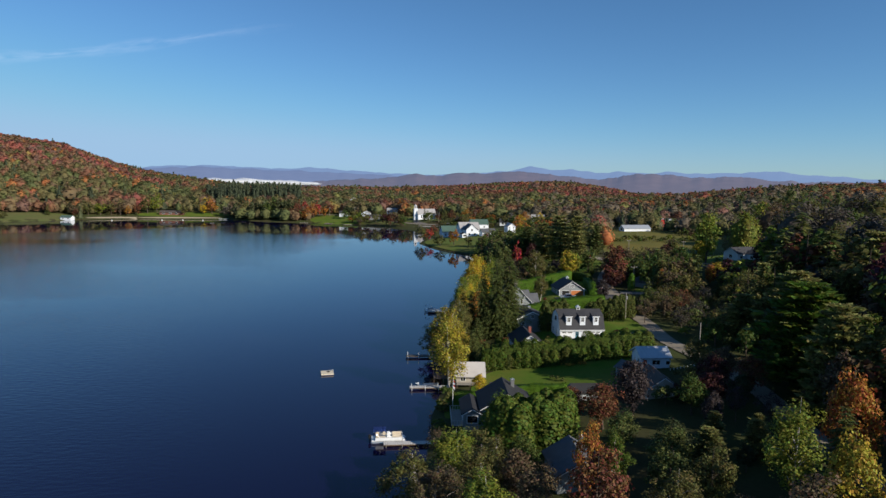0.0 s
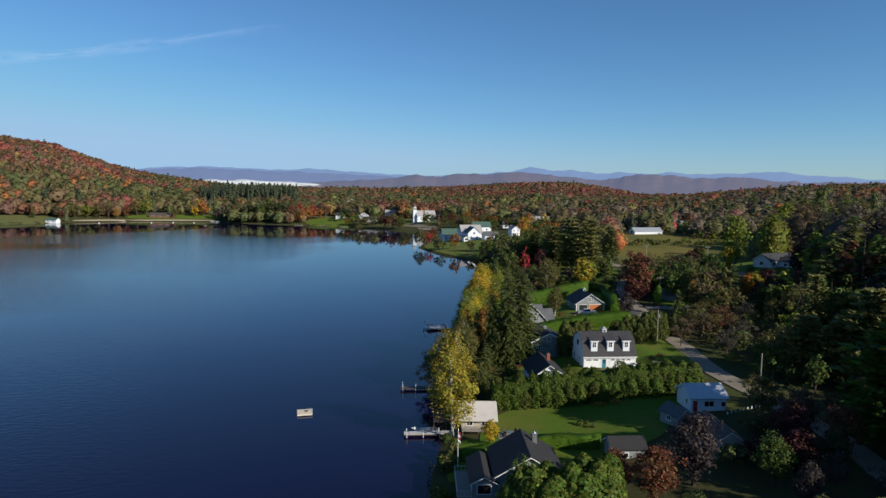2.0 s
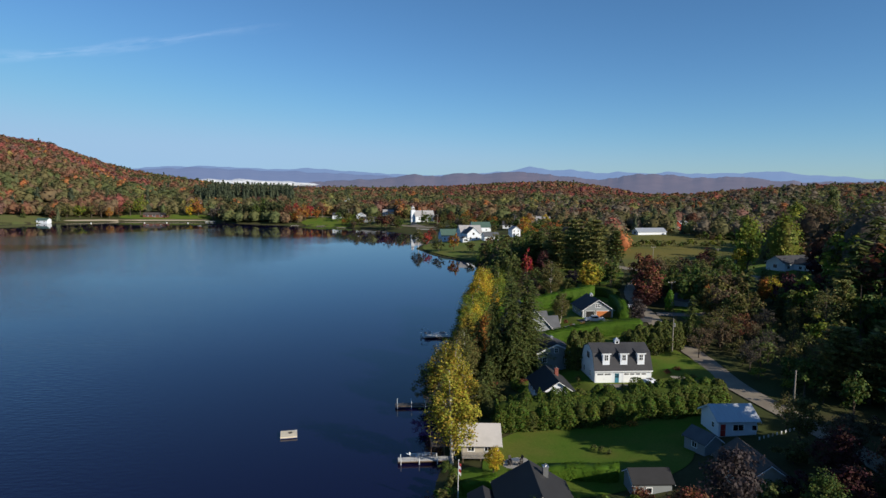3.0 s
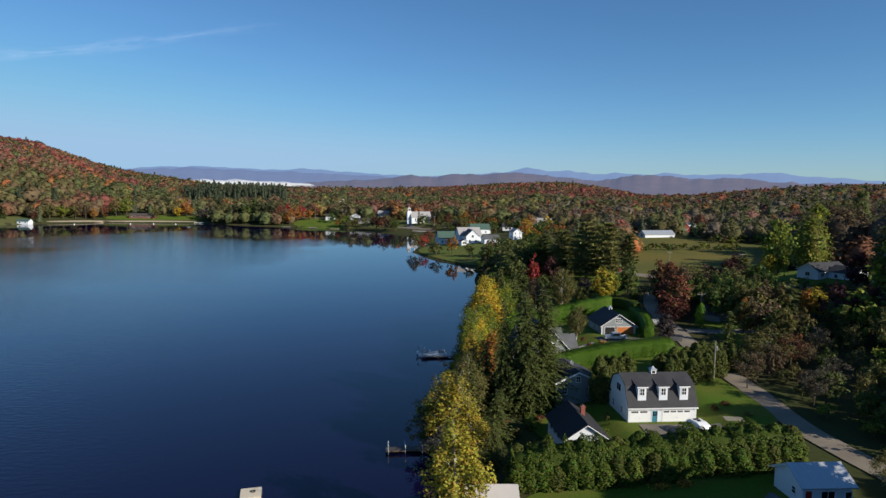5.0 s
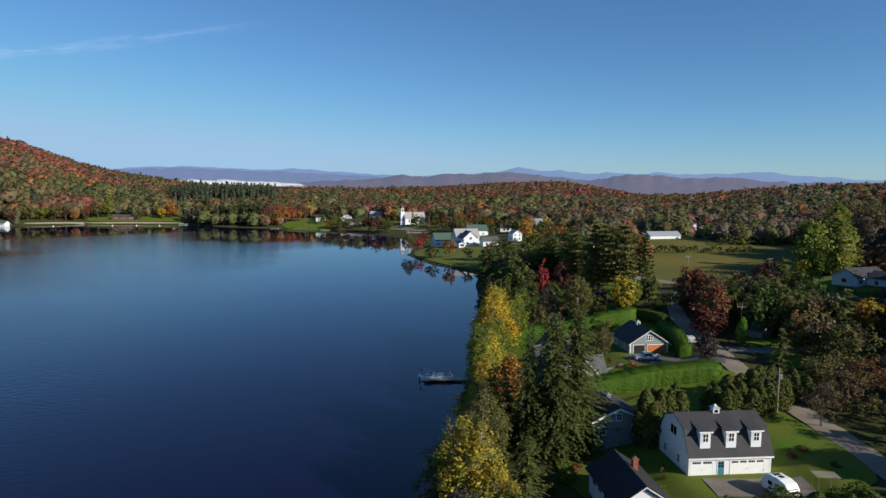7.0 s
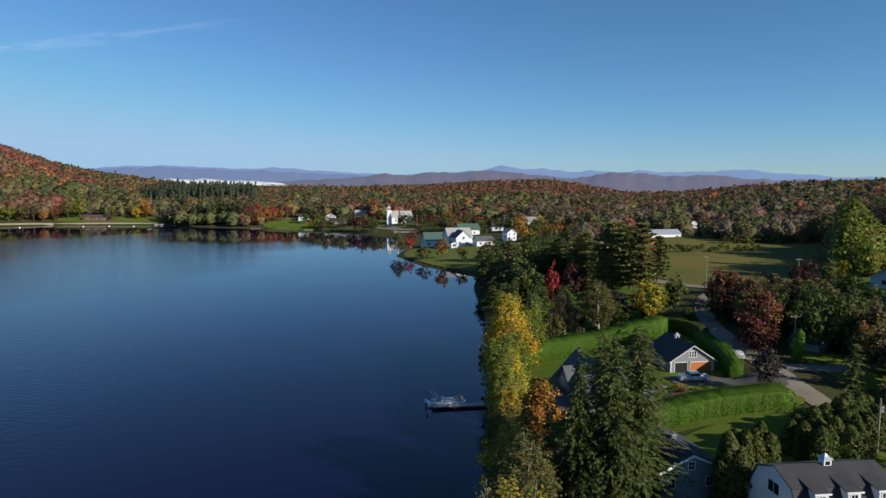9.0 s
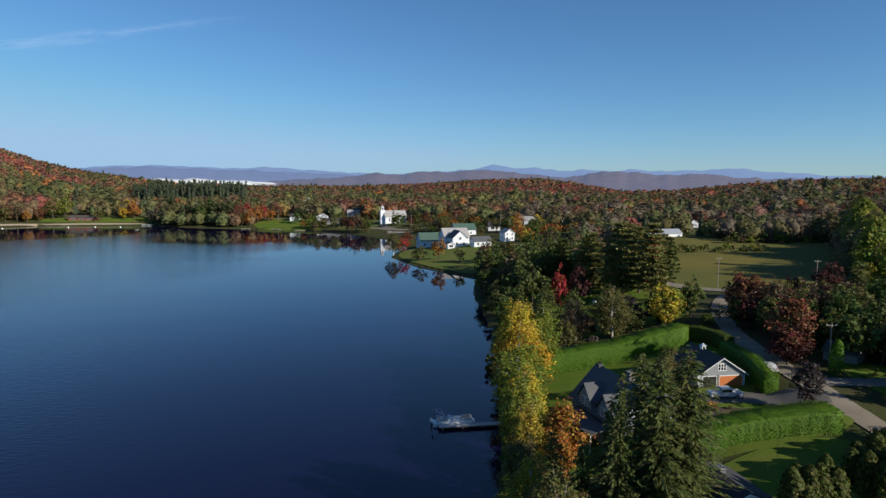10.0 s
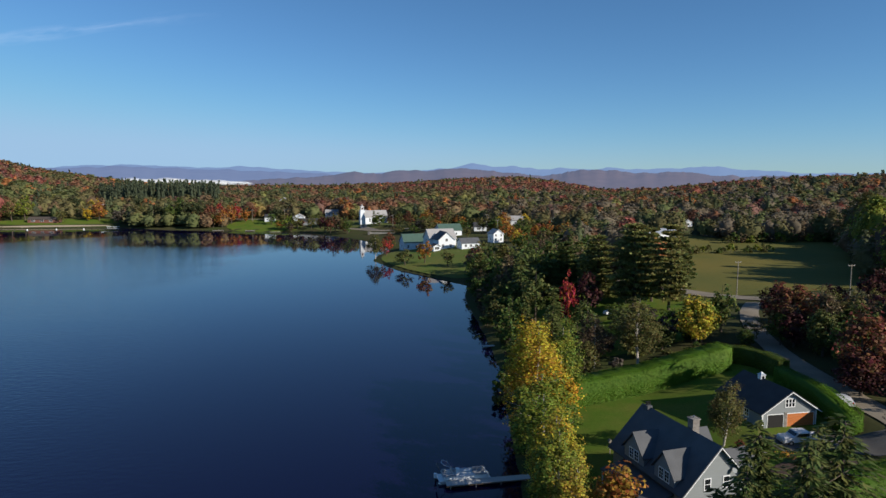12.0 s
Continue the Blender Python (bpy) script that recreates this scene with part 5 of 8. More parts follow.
gable_house("cottage", 126.0, 262.0, 10, 9.0, 7.0, 2.6, 1.9, "x", BROWN_WOOD, ROOF_BLACK, "dark brown cabin half hidden by trees", base=11.2,
            windows=[("S", 2.2, 0.9, 1.2, 1.1, (2, 1)), ("S", 6.4, 0.9, 1.2, 1.1, (2, 1))], category="cottage")
gable_house("shed", 97.0, 226.0, 30, 5.0, 6.0, 2.3, 1.6, "y", GREY_SIDING, ROOF_GREY, "grey shed in deep shade across the road", base=9.0,
            windows=[("S", 2.5, 0.9, 0.8, 0.8, (1, 1))], category="shed", over=0.3)
gable_house("greenhouse", 198, 508, 8, 24, 9, 2.4, 2.6, "x", SIDING, ROOF_METAL, "long pale greenhouse barn beyond the meadow", windows=[("W", 4.5, 0.6, 2.2, 2.0, (2, 1))], category="barn")

# ---- village over the water ----
V = "village houses"
gable_house("house", 50.5, 526, 8, 15, 11, 4.6, 4.6, "x", SIDING, ROOF_GREEN, "white house with a green metal roof by the lake", group=V,
            windows=[("S", 2.5, 1.2, 1.2, 1.6, (2, 2)), ("S", 7.5, 1.2, 1.2, 1.6, (2, 2)), ("S", 12.5, 1.2, 1.2, 1.6, (2, 2)), ("W", 5.5, 1.2, 1.4, 1.6, (2, 2))])
gable_house("house", 63.0, 508, 8, 16, 13, 5.6, 5.2, "x", SIDING, ROOF_LIGHT, "large white house with a grey roof by the lake", group=V,
            windows=[("S", 2.5, 1.2, 1.2, 1.6, (2, 2)), ("S", 13.2, 1.2, 1.2, 1.6, (2, 2)), ("S", 2.5, 3.8, 1.2, 1.4, (2, 2)), ("W", 6, 3.4, 1.2, 1.6, (2, 2))])
gable_house("house", 66.0, 497, 8, 9.5, 11.5, 5.4, 4.2, "y", SIDING, ROOF_GREY, "white gabled wing facing the lake", group=V,
            windows=[("S", 2.5, 1.2, 1.2, 1.6, (2, 2)), ("S", 7, 1.2, 1.2, 1.6, (2, 2)), ("S", 4.7, 4.4, 1.4, 1.5, (2, 2)), ("W", 5, 1.0, 2.2, 1.4, (3, 1))])
gable_house("porch_annexe", 62.5, 494, 8, 4.2, 6, 2.8, 1.0, "y", SIDING, ROOF_DARK, "dark-roofed porch beside the white wing", group=V, category="annexe",
            windows=[("S", 2.1, 0.9, 2.4, 1.4, (3, 1))])
gable_house("house", 77.0, 487, 8, 10.8, 8, 3.2, 2.4, "x", SIDING, ROOF_GREY, "low white house with a dark grey roof", group=V,
            windows=[("S", 2.4, 1.0, 1.2, 1.3, (2, 2)), ("S", 5.4, 1.0, 1.2, 1.3, (2, 2)), ("S", 8.4, 1.0, 1.2, 1.3, (2, 2))])
gable_house("house", 81, 572, 8, 16, 10, 4.4, 4.0, "x", SIDING, ROOF_GREEN, "long white house with a green roof behind", group=V,
            windows=[("S", 4, 1.2, 1.2, 1.4, (2, 2)), ("S", 12, 1.2, 1.2, 1.4, (2, 2)), ("E", 4.5, 1.2, 1.2, 1.4, (2, 2))])
gable_house("house", 102, 512, 10, 6.6, 8, 5.4, 2.4, "y", SIDING, ROOF_LIGHT, "tall narrow white house half behind trees", group=V,
            windows=[("S", 1.6, 1.2, 0.9, 1.5, (2, 2)), ("S", 5.0, 1.2, 0.9, 1.5, (2, 2)), ("S", 1.6, 3.8, 0.9, 1.3, (2, 2)), ("S", 5.0, 3.8, 0.9, 1.3, (2, 2)), ("W", 4, 1.2, 1.0, 1.5, (2, 2))])
for hx, hy, rot, w_, d_, e_, r_, al, rf in ((152, 640, -15, 13, 9, 4.2, 3.2, "x", ROOF_LIGHT), (172, 612, -12, 11, 8, 4, 3.4, "y", ROOF_GREY),
                                            (186, 618, 10, 9, 8, 3.6, 2.8, "x", ROOF_LIGHT), (204, 586, 6, 9, 7, 3.0, 2.4, "x", ROOF_LIGHT),
                                            (250, 640, 5, 12, 8, 3.4, 2.6, "x", ROOF_GREY), (268, 585, 0, 10, 8, 3.4, 2.6, "y", ROOF_LIGHT),
                                            (140, 700, -10, 11, 8, 4, 3, "y", ROOF_DARK), (112, 600, -10, 9, 7, 3.4, 2.8, "x", ROOF_DARK)):
    gable_house("house", hx, hy, rot, w_, d_, e_, r_, al, SIDING, rf, "white village house among autumn trees", group=V,
                windows=[("S", w_ * 0.28, 1.2, 1.1, 1.4, (2, 2)), ("S", w_ * 0.72, 1.2, 1.1, 1.4, (2, 2)), ("W", d_ / 2, 1.2, 1.1, 1.4, (2, 2))])
gable_house("house", 250, 560, 4, 8, 9, 4.5, 3.4, "y", RED_PAINT, ROOF_LIGHT, "red house with a white front among trees", group=V,
            windows=[("S", 2.2, 1.2, 1.1, 1.4, (2, 2)), ("S", 5.8, 1.2, 1.1, 1.4, (2, 2))])
gable_house("house", 8, 792, -6, 18, 9, 4.2, 3.0, "x", SIDING, ROOF_LIGHT, "white house with a grey roof near the church", group=V,
            windows=[("S", 4, 1.2, 1.3, 1.5, (2, 2)), ("S", 9, 1.2, 1.3, 1.5, (2, 2)), ("S", 14, 1.2, 1.3, 1.5, (2, 2))])
gable_house("house", -46, 950, -4, 14, 12, 6.0, 5.0, "y", SIDING, ROOF_LIGHT, "white gabled house high on the slope", group=V,
            windows=[("S", 4, 1.4, 1.4, 1.8, (2, 2)), ("S", 10, 1.4, 1.4, 1.8, (2, 2))])
gable_house("house", -48, 764, -4, 9, 8, 3.8, 2.6, "x", SIDING, ROOF_DARK, "small white lakeside house on a lawn", group=V,
            windows=[("S", 2.5, 1.2, 1.2, 1.4, (2, 2)), ("S", 6.5, 1.2, 1.2, 1.4, (2, 2))])
gable_house("house", -16, 735, -8, 16, 8, 3.0, 2.2, "x", GREY_SIDING, ROOF_DARK, "low dark lakeside house with a deck", group=V,
            windows=[("S", 4, 1.0, 2.0, 1.3, (3, 1)), ("S", 8, 1.0, 2.0, 1.3, (3, 1)), ("S", 12, 1.0, 2.0, 1.3, (3, 1))])
gable_house("house", -22, 752, -8, 10, 8, 4.4, 2.6, "y", SIDING, ROOF_LIGHT, "white gabled house behind the lakeside house", group=V,
            windows=[("S", 5, 1.2, 1.4, 1.5, (2, 2))])
gable_house("pavilion", -268, 815, -6, 27, 9, 2.8, 2.2, "x", material("brown_red_boards", (0.20, 0.085, 0.06), 0.8, spots=0.2), ROOF_BROWN, "long brown-red beach pavilion behind the sand", category="pavilion",
            windows=[("S", 5, 0.8, 3.2, 1.3, (3, 1)), ("S", 13, 0.8, 3.2, 1.3, (3, 1)), ("S", 21, 0.8, 3.2, 1.3, (3, 1))])
gable_house("boathouse", -354, 753, -10, 12, 7, 2.7, 2.0, "x", SIDING, ROOF_GREEN, "white boathouse with a dull green roof at the waterline", base=0.7, category="boathouse",
            windows=[("S", 3, 0.8, 1.4, 1.2, (2, 1)), ("S", 9, 0.8, 1.4, 1.2, (2, 1))])
gable_house("house", -230, 900, -8, 16, 9, 3.4, 3.0, "x", SIDING, ROOF_LIGHT, "white roadside house at the foot of the hill", group=V,
            windows=[("S", 4, 1.2, 1.4, 1.5, (2, 2)), ("S", 12, 1.2, 1.4, 1.5, (2, 2))])
gable_house("house", -372, 850, -12, 12, 9, 3.8, 3.0, "x", BROWN_WOOD, ROOF_BROWN, "brown house at the edge of the lawn", group=V,
            windows=[("S", 3, 1.2, 1.4, 1.5, (2, 2)), ("S", 9, 1.2, 1.4, 1.5, (2, 2))])


BELFRY = material("brown_red_louvres", (0.24, 0.09, 0.065), 0.7, spots=0.2)


def church_at(x, y, rot):
    """Gable front to the lake side, the tower before it."""
    c = gable_house("church", x, y, rot, 20, 10.5, 6.2, 5.2, "x", SIDING, ROOF_LIGHT, "white wooden church with a square bell tower", over=0.5, category="church",
                    windows=[("S", 4, 1.6, 1.1, 3.2, (1, 4)), ("S", 10, 1.6, 1.1, 3.2, (1, 4)), ("S", 16, 1.6, 1.1, 3.2, (1, 4)),
                             ("E", 3, 1.6, 1.1, 3.0, (1, 4)), ("E", 7.5, 1.6, 1.1, 3.0, (1, 4))])
    t = part("tower", box(-3.6, 0.4, 3.2, 7.3, -1.5, 11.6, 0.05), SIDING, c, "square white tower")
    part("belfry", box(-2.9, -0.3, 3.95, 6.55, 11.6, 14.6, 0.05), SIDING, t, "white belfry with louvred openings")
    for m in (pose(-1.6, 3.94, 12.3), pose(-2.91, 5.25, 12.3, 0, 0, -90)):
        window(c, m, 1.3, 1.7, (1, 5), BELFRY)
    for ex, z0 in ((0.35, 11.55), (0.3, 14.55)):
        bx = (-3.6, 0.4, 3.2, 7.3) if z0 < 12 else (-2.9, -0.3, 3.95, 6.55)
        part("cornice", box(bx[0] - ex, bx[1] + ex, bx[2] - ex, bx[3] + ex, z0, z0 + 0.3, 0.03), WHITE, t)
    bm = tube([(-1.6, 5.25, 14.8), (-1.6, 5.25, 15.6), (-1.6, 5.25, 17.0)], [1.5, 0.9, 0.05], 8)
    part("spire", bm, ROOF_LIGHT, t, "low pointed cap")
    door(c, pose(-3.62, 5.25, 0.1, 0, 0, -90), 1.6, 2.6, WHITE, "white double door", 2)


church_at(41.0, 706, 12)

# ---- clipped hedges ----
def hedge(line, width, height, colour, label, leaf=0.15, density=26, wavy=0.06, flare=0.0, rough=0.0):
    """A clipped hedge along a line: a dark core of twigs within a skin of leaves."""
    r = np.random.default_rng(int(abs(line[0][0] * 7 + line[0][1])))
    pts = np.array(line, float)
    seg = np.hypot(*np.diff(pts, axis=0).T)
    total = seg.sum()
    s_at = np.r_[0, np.cumsum(seg)]
    def along(s):
        return np.stack([np.interp(s, s_at, pts[:, 0]), np.interp(s, s_at, pts[:, 1])], -1)
    def side(s):
        a, b = along(np.clip(s - 0.3, 0, total)), along(np.clip(s + 0.3, 0, total))
        d = (b - a) / (np.linalg.norm(b - a, axis=1)[:, None] + 1e-9)
        return np.stack([-d[:, 1], d[:, 0]], -1), d
    bits = []
    knots = {q: r.normal(0, 1, int(total / 0.8) + 3) for q in (-1, 1, 3)}
    def lump(s, q):
        return 1 + wavy * (np.interp(s / 0.8, np.arange(len(knots[q])), knots[q]) * 0.45 + 0.4 * np.sin(s * 0.9 + q))
    # skin: two sides, top, ends
    for q in (-1, 1):
        n = int(total * height * density)
        s, t = r.uniform(0, total, n), r.uniform(0, 1, n)
        nd, _ = side(s)
        off = (width / 2 * (1 + flare * (1 - t)) * np.where(t > 0.9, 0.93, 1) * lump(s, q) + r.normal(0, 0.02 + rough, n)) * q
        xy = along(s) + nd * off[:, None]
        z = t * height * lump(s, 3)
        bits.append((xy, z, np.concatenate([nd * q, np.full((n, 1), 0.5)], 1)))
    n = int(total * width * density)
    s, u = r.uniform(0, total, n), r.uniform(-1, 1, n)
    nd, _ = side(s)
    bits.append((along(s) + nd * (u * width / 2)[:, None], height * lump(s, 3) + r.normal(0, 0.04, n), np.concatenate([nd * u[:, None] * 0.3, np.ones((n, 1))], 1)))
    for e, q in ((0.0, -1), (total, 1)):
        n = int(height * width * density)
        s = np.full(n, e)
        nd, dd = side(s)
        u, t = r.uniform(-1, 1, n), r.uniform(0, 1, n)
        bits.append((along(s) + nd * (u * width / 2)[:, None] + dd * q * 0.05, t * height, np.concatenate([dd * q, np.full((n, 1), 0.2)], 1)))
    xy, z, nr = (np.concatenate(k) for k in zip(*bits))
    base = ground(along(np.linspace(0, total, 60))[:, 0], along(np.linspace(0, total, 60))[:, 1])
    z0 = ground(xy[:, 0], xy[:, 1])
    v, f = cards(np.column_stack([xy, z + z0]), nr + r.normal(0, 0.14 + rough, nr.shape), leaf * r.uniform(0.7, 1.3, len(xy)), r)
    o = tagged(new("hedge"), label, "hedge")
    o.matrix_basis = pose(*line[0], gz(*line[0]))
    inv = np.array([*line[0], gz(*line[0])])
    part_mesh("foliage", raw_mesh("foliage", v - inv, f, [LEAF[colour]]), None, o)
    k = max(4, int(total / 2))
    ss = np.linspace(0.05, total - 0.05, k)
    c, (nd, _) = along(ss), side(ss)
    gzs = ground(c[:, 0], c[:, 1])
    V = []
    for q, t in ((-1, -0.3), (1, -0.3), (1, height * 0.96), (-1, height * 0.96)):
        V.append(np.column_stack([c + nd * q * width * 0.47, gzs + t]))
    V = np.stack(V, 1).reshape(-1, 3) - inv
    F = []
    for i in range(k - 1):
        for j in range(4):
            a, b = 4 * i + j, 4 * i + (j + 1) % 4
            F.append((a, b, b + 4, a + 4))
    F += [(0, 3, 2, 1), (4 * k - 4, 4 * k - 3, 4 * k - 2, 4 * k - 1)]
    part_mesh("twig_core", raw_mesh("twig_core", V, np.array(F), [LEAF[colour]]), None, o, "dense inner twigs and leaves")
    return o


hedge([(37.5, 204.3), (50, 204.8), (60, 204.4), (68, 203.2), (72.2, 202.4)], 4.6, 3.5, "hedge", "long clipped green hedge along the drive", density=52)
hedge([(40.5, 251.8), (52, 252), (64, 251.8), (75.5, 252)], 5.0, 4.7, "hedge", "tall clipped green hedge at the end of the lawn", density=40, flare=0.15)
hedge([(77, 257), (80.8, 249), (80.2, 241.5)], 2.2, 3.4, "cedar", "dark clipped hedge along the lane", density=52)
hedge([(25.5, 129.3), (31.5, 127.9), (36.8, 125.6)], 2.6, 2.0, "hedge", "clipped green hedge below the lawn", density=52, wavy=0.12)
hedge([(13.8, 128.0), (16.5, 128.5), (19.4, 128.7)], 2.2, 1.7, "hedge", "short clipped hedge near the water", density=52, wavy=0.12)
hedge([(78.3, 240), (76.9, 230), (74.4, 219.8)], 2.6, 2.9, "hedge", "clipped hedge between garage and lane", density=52)


def tree_row(line, n, kind, h, w, colour, where, group, rows=1, gap=1.4, jig=0.35):
    pts = np.array(line, float)
    seg = np.r_[0, np.cumsum(np.hypot(*np.diff(pts, axis=0).T))]
    for r_ in range(rows):
        for i in range(n):
            s = seg[-1] * (i + 0.5 * (r_ % 2)) / max(n - 1, 1)
            x, y = np.interp(s, seg, pts[:, 0]), np.interp(s, seg, pts[:, 1]) + gap * r_
            col = colour if isinstance(colour, str) else colour[int(RNG.integers(len(colour)))]
            tree(kind, x + RNG.normal(0, jig), y + RNG.normal(0, jig), h * RNG.uniform(0.85, 1.12), w * RNG.uniform(0.9, 1.2), col, where, group)


# the tall unclipped arborvitae hedge
hedge([(23.5, 152.2), (35, 150.2), (46, 148.2), (55, 146.7), (62.5, 145.5)], 4.4, 5.0, "cedar", "tall dense arborvitae hedge above the lawn", leaf=0.24, density=52, wavy=0.22, rough=0.17)
tree_row([(24, 152.4), (35, 150.4), (46, 148.4), (55, 146.9), (62, 145.7)], 24, "cedar", 5.7, 3.6, ["cedar", "cedar", "moss"], "grown into the tall hedge", "tall hedge", jig=0.5)
tree_row([(24, 149.9), (35, 147.9), (46, 145.9), (55, 144.4), (62, 143.3)], 34, "cedar", 3.9, 2.9, ["cedar", "moss", "cedar"], "at the foot of the tall hedge", "tall hedge", jig=0.3)
tree_row([(16.5, 99.5), (23, 100.8), (29.5, 101.2)], 12, "cedar", 8.6, 4.6, "cedar", "in a dense clump beside the cottage", "clump by the cottage", rows=2, gap=2.4, jig=0.9)
tree_row([(61, 182), (68, 183), (74.5, 186)], 11, "cedar", 5.8, 2.7, "moss", "behind the white garage", "clump by the garage", rows=3, gap=2.6, jig=0.5)
tree_row([(73.5, 189.5), (80, 188)], 6, "cedar", 5.6, 2.7, "moss", "beside the lane", "clump by the garage", rows=2, gap=2.6, jig=0.5)
tree_row([(45.8, 176.4), (52.2, 178.6)], 7, "cedar", 8.2, 3.2, "moss", "between cottage and garage", "clump by the grey cottage", rows=2, gap=2.2, jig=0.5)
tree("cedar", 89.4, 222.5, 6.5, 2.6, "hedge", "clipped column beside the lane")
tree("cedar", 13.2, 131.5, 2.8, 1.8, "cedar", "small one by the water")

# ---- trees of the near shore ----
placed = []


def plant(rows):
    for k, x, y, h, w, c, where in rows:
        tree(k, x, y, h, w, c, where)
        placed.append((x, y))


# near shore
plant([
    ("birch", 13.8, 139.4, 17.0, 11.5, "straw", "leaning over the boathouse"), ("birch", 15.8, 167, 13.5, 11.5, "straw", "on the lake shore"), ("birch", 12.8, 169.5, 11.0, 8.5, "olive", "leaning over the water"),
    ("birch", 18.6, 173, 13.0, 10.0, "olive", "on the lake shore"), ("birch_bare", 16.8, 165.0, 15.5, 9.0, "straw", "on the lake shore"), ("birch_bare", 14.6, 171.5, 14.0, 8.5, "olive", "on the lake shore"),
    ("birch", 19.0, 163.0, 9.5, 8.0, "straw", "on the lake shore"), ("thin", 14.6, 159, 9.0, 7.0, "grey", "on the lake shore"), ("spruce", 24.2, 167.5, 9.5, 6.6, "spruce", "young, by the lake"),
    ("spruce", 35.6, 181.0, 24.0, 15.5, "spruce", "tall, by the cottage"), ("spruce", 31.8, 180.5, 23.6, 14.0, "spruce", "tall, by the cottages"), ("spruce", 27.6, 181.5, 22.0, 8.5, "spruce", "slim and half bare, by the lake"),
    ("spruce", 33.8, 187.0, 22.0, 14.5, "spruce", "beside the grey cottage"), ("spruce", 29.6, 187.5, 17.0, 8.5, "spruce", "by the lake"), ("spruce", 37.6, 186.0, 21.5, 12.5, "spruce", "beside the grey cottage"),
    ("spruce", 24.0, 190.5, 13, 7.5, "spruce", "by the lake"), ("spruce", 25.0, 184.5, 14, 8.0, "spruce", "by the lake"), ("birch", 21.4, 178.5, 13.5, 9.0, "olive", "on the lake shore"), ("spruce", 22.0, 158.5, 8.0, 5.5, "spruce", "young, by the hedge"),
    ("bush", 26.5, 172.5, 2.4, 3.4, "rust", "beneath the spruces"), ("bush", 28.0, 168.5, 2.0, 3.0, "olive", "beneath the spruces"), ("bush", 33.5, 173.5, 1.8, 2.8, "rust", "beneath the spruces"),
])
# near shore
plant([
    ("bush", 31.5, 171, 2.6, 4.0, "lime", "beside the cottage"), ("bush", 29.5, 162, 2.2, 3.2, "olive", "beside the cottage"), ("maple", 30.6, 205.5, 11.5, 9.0, "orange", "beside the lake house"),
    ("maple", 28.6, 201.0, 9.0, 6.0, "orange", "beside the lake house"), ("birch", 25.5, 207, 12, 8.5, "straw", "on the lake shore"), ("birch", 26.8, 214, 13.5, 10.0, "lime", "on the lake shore"),
    ("birch", 29.0, 221, 12.5, 10.5, "yellow", "on the lake shore"), ("birch", 30.5, 228, 13.0, 11.5, "lime", "on the lake shore"), ("birch", 32.2, 235, 14.0, 12.0, "lime", "on the lake shore"),
    ("birch", 34.3, 242, 16.5, 13.0, "gold", "on the lake shore"), ("birch", 36.8, 250, 18.5, 14.5, "yellow", "on the lake shore"), ("birch", 38.2, 257, 18.0, 13.5, "gold", "on the lake shore"),
    ("birch", 42.8, 253, 16.0, 9.5, "lime", "on the lake shore"), ("birch", 21.5, 197, 11.0, 7.5, "olive", "on the lake shore"), ("birch", 20.5, 190, 12.0, 8.1, "straw", "on the lake shore"),
    ("birch", 21.5, 183, 13.0, 8.8, "olive", "on the lake shore"),
])
# near shore
plant([
    ("thin", 24.5, 202, 9.0, 5.0, "olive", "on the lake shore"), ("bush", 24.2, 212, 3.2, 4.0, "olive", "at the water"), ("bush", 29.5, 238, 3.5, 4.0, "olive", "at the water"),
    ("bush", 33.5, 262, 4.5, 4.5, "olive", "at the water"), ("bush", 17.5, 184, 3.2, 4.5, "olive", "at the water"), ("bush", 36.5, 270, 4.5, 5, "green", "at the water"),
    ("bush", 22.3, 204, 3.2, 4.0, "green", "at the water"), ("bush", 26.5, 222, 2.6, 3.6, "green", "at the water"), ("bush", 14.2, 160, 3.4, 4.4, "olive", "at the water"),
    ("bush", 11.2, 126, 2.4, 4.6, "cedar", "at the water"), ("bush", 9.5, 116, 2.2, 5.0, "cedar", "at the water"), ("bush", 12.6, 137, 2.0, 3.4, "green", "at the water"),
    ("birch", 56.0, 223.5, 10.5, 7.0, "olive", "with white stems on the lawn"), ("maple", 19.6, 133.5, 4.9, 4.4, "gold", "small, beside the boathouse"),
])
# foreground by the first cottage
plant([
    ("birch", 3.0, 88, 9.5, 10.6, "olive", "on the lake shore"), ("birch", 9.5, 93, 9.5, 8.8, "lime", "on the lake shore"), ("thin", 13.5, 95, 8.5, 6.5, "olive", "by the cottage"),
    ("thin", 7.5, 99, 7.5, 5.5, "brown", "by the water"), ("birch", 15.5, 90, 8.0, 6.0, "olive", "by the water"), ("birch", 19.6, 106, 9.4, 6.4, "cedar", "feathery, before the cottage"),
    ("maple", 27.0, 81.5, 12.8, 5.2, "orange", "among green trees"), ("birch", 30.4, 80.5, 10.8, 5.4, "cedar", "among green trees"), ("maple", 24.5, 71, 13.5, 9.0, "rust", "among the near woods"),
    ("birch", 33.8, 69.5, 9.5, 7.0, "olive", "among the near woods"), ("maple", 33.2, 108.5, 8.0, 6.5, "rust", "beside a dark maple"), ("maple", 37.2, 104.5, 9.5, 8.0, "rust", "before the dark maple"),
    ("maple", 44.0, 108.0, 12.2, 9.4, "charcoal", "standing beside the brown-roofed house"), ("maple", 53.5, 104.5, 8.0, 6.5, "green", "under a dark maple"), ("maple", 58.5, 106.5, 8, 8, "maroon", "in the dark woods"),
])
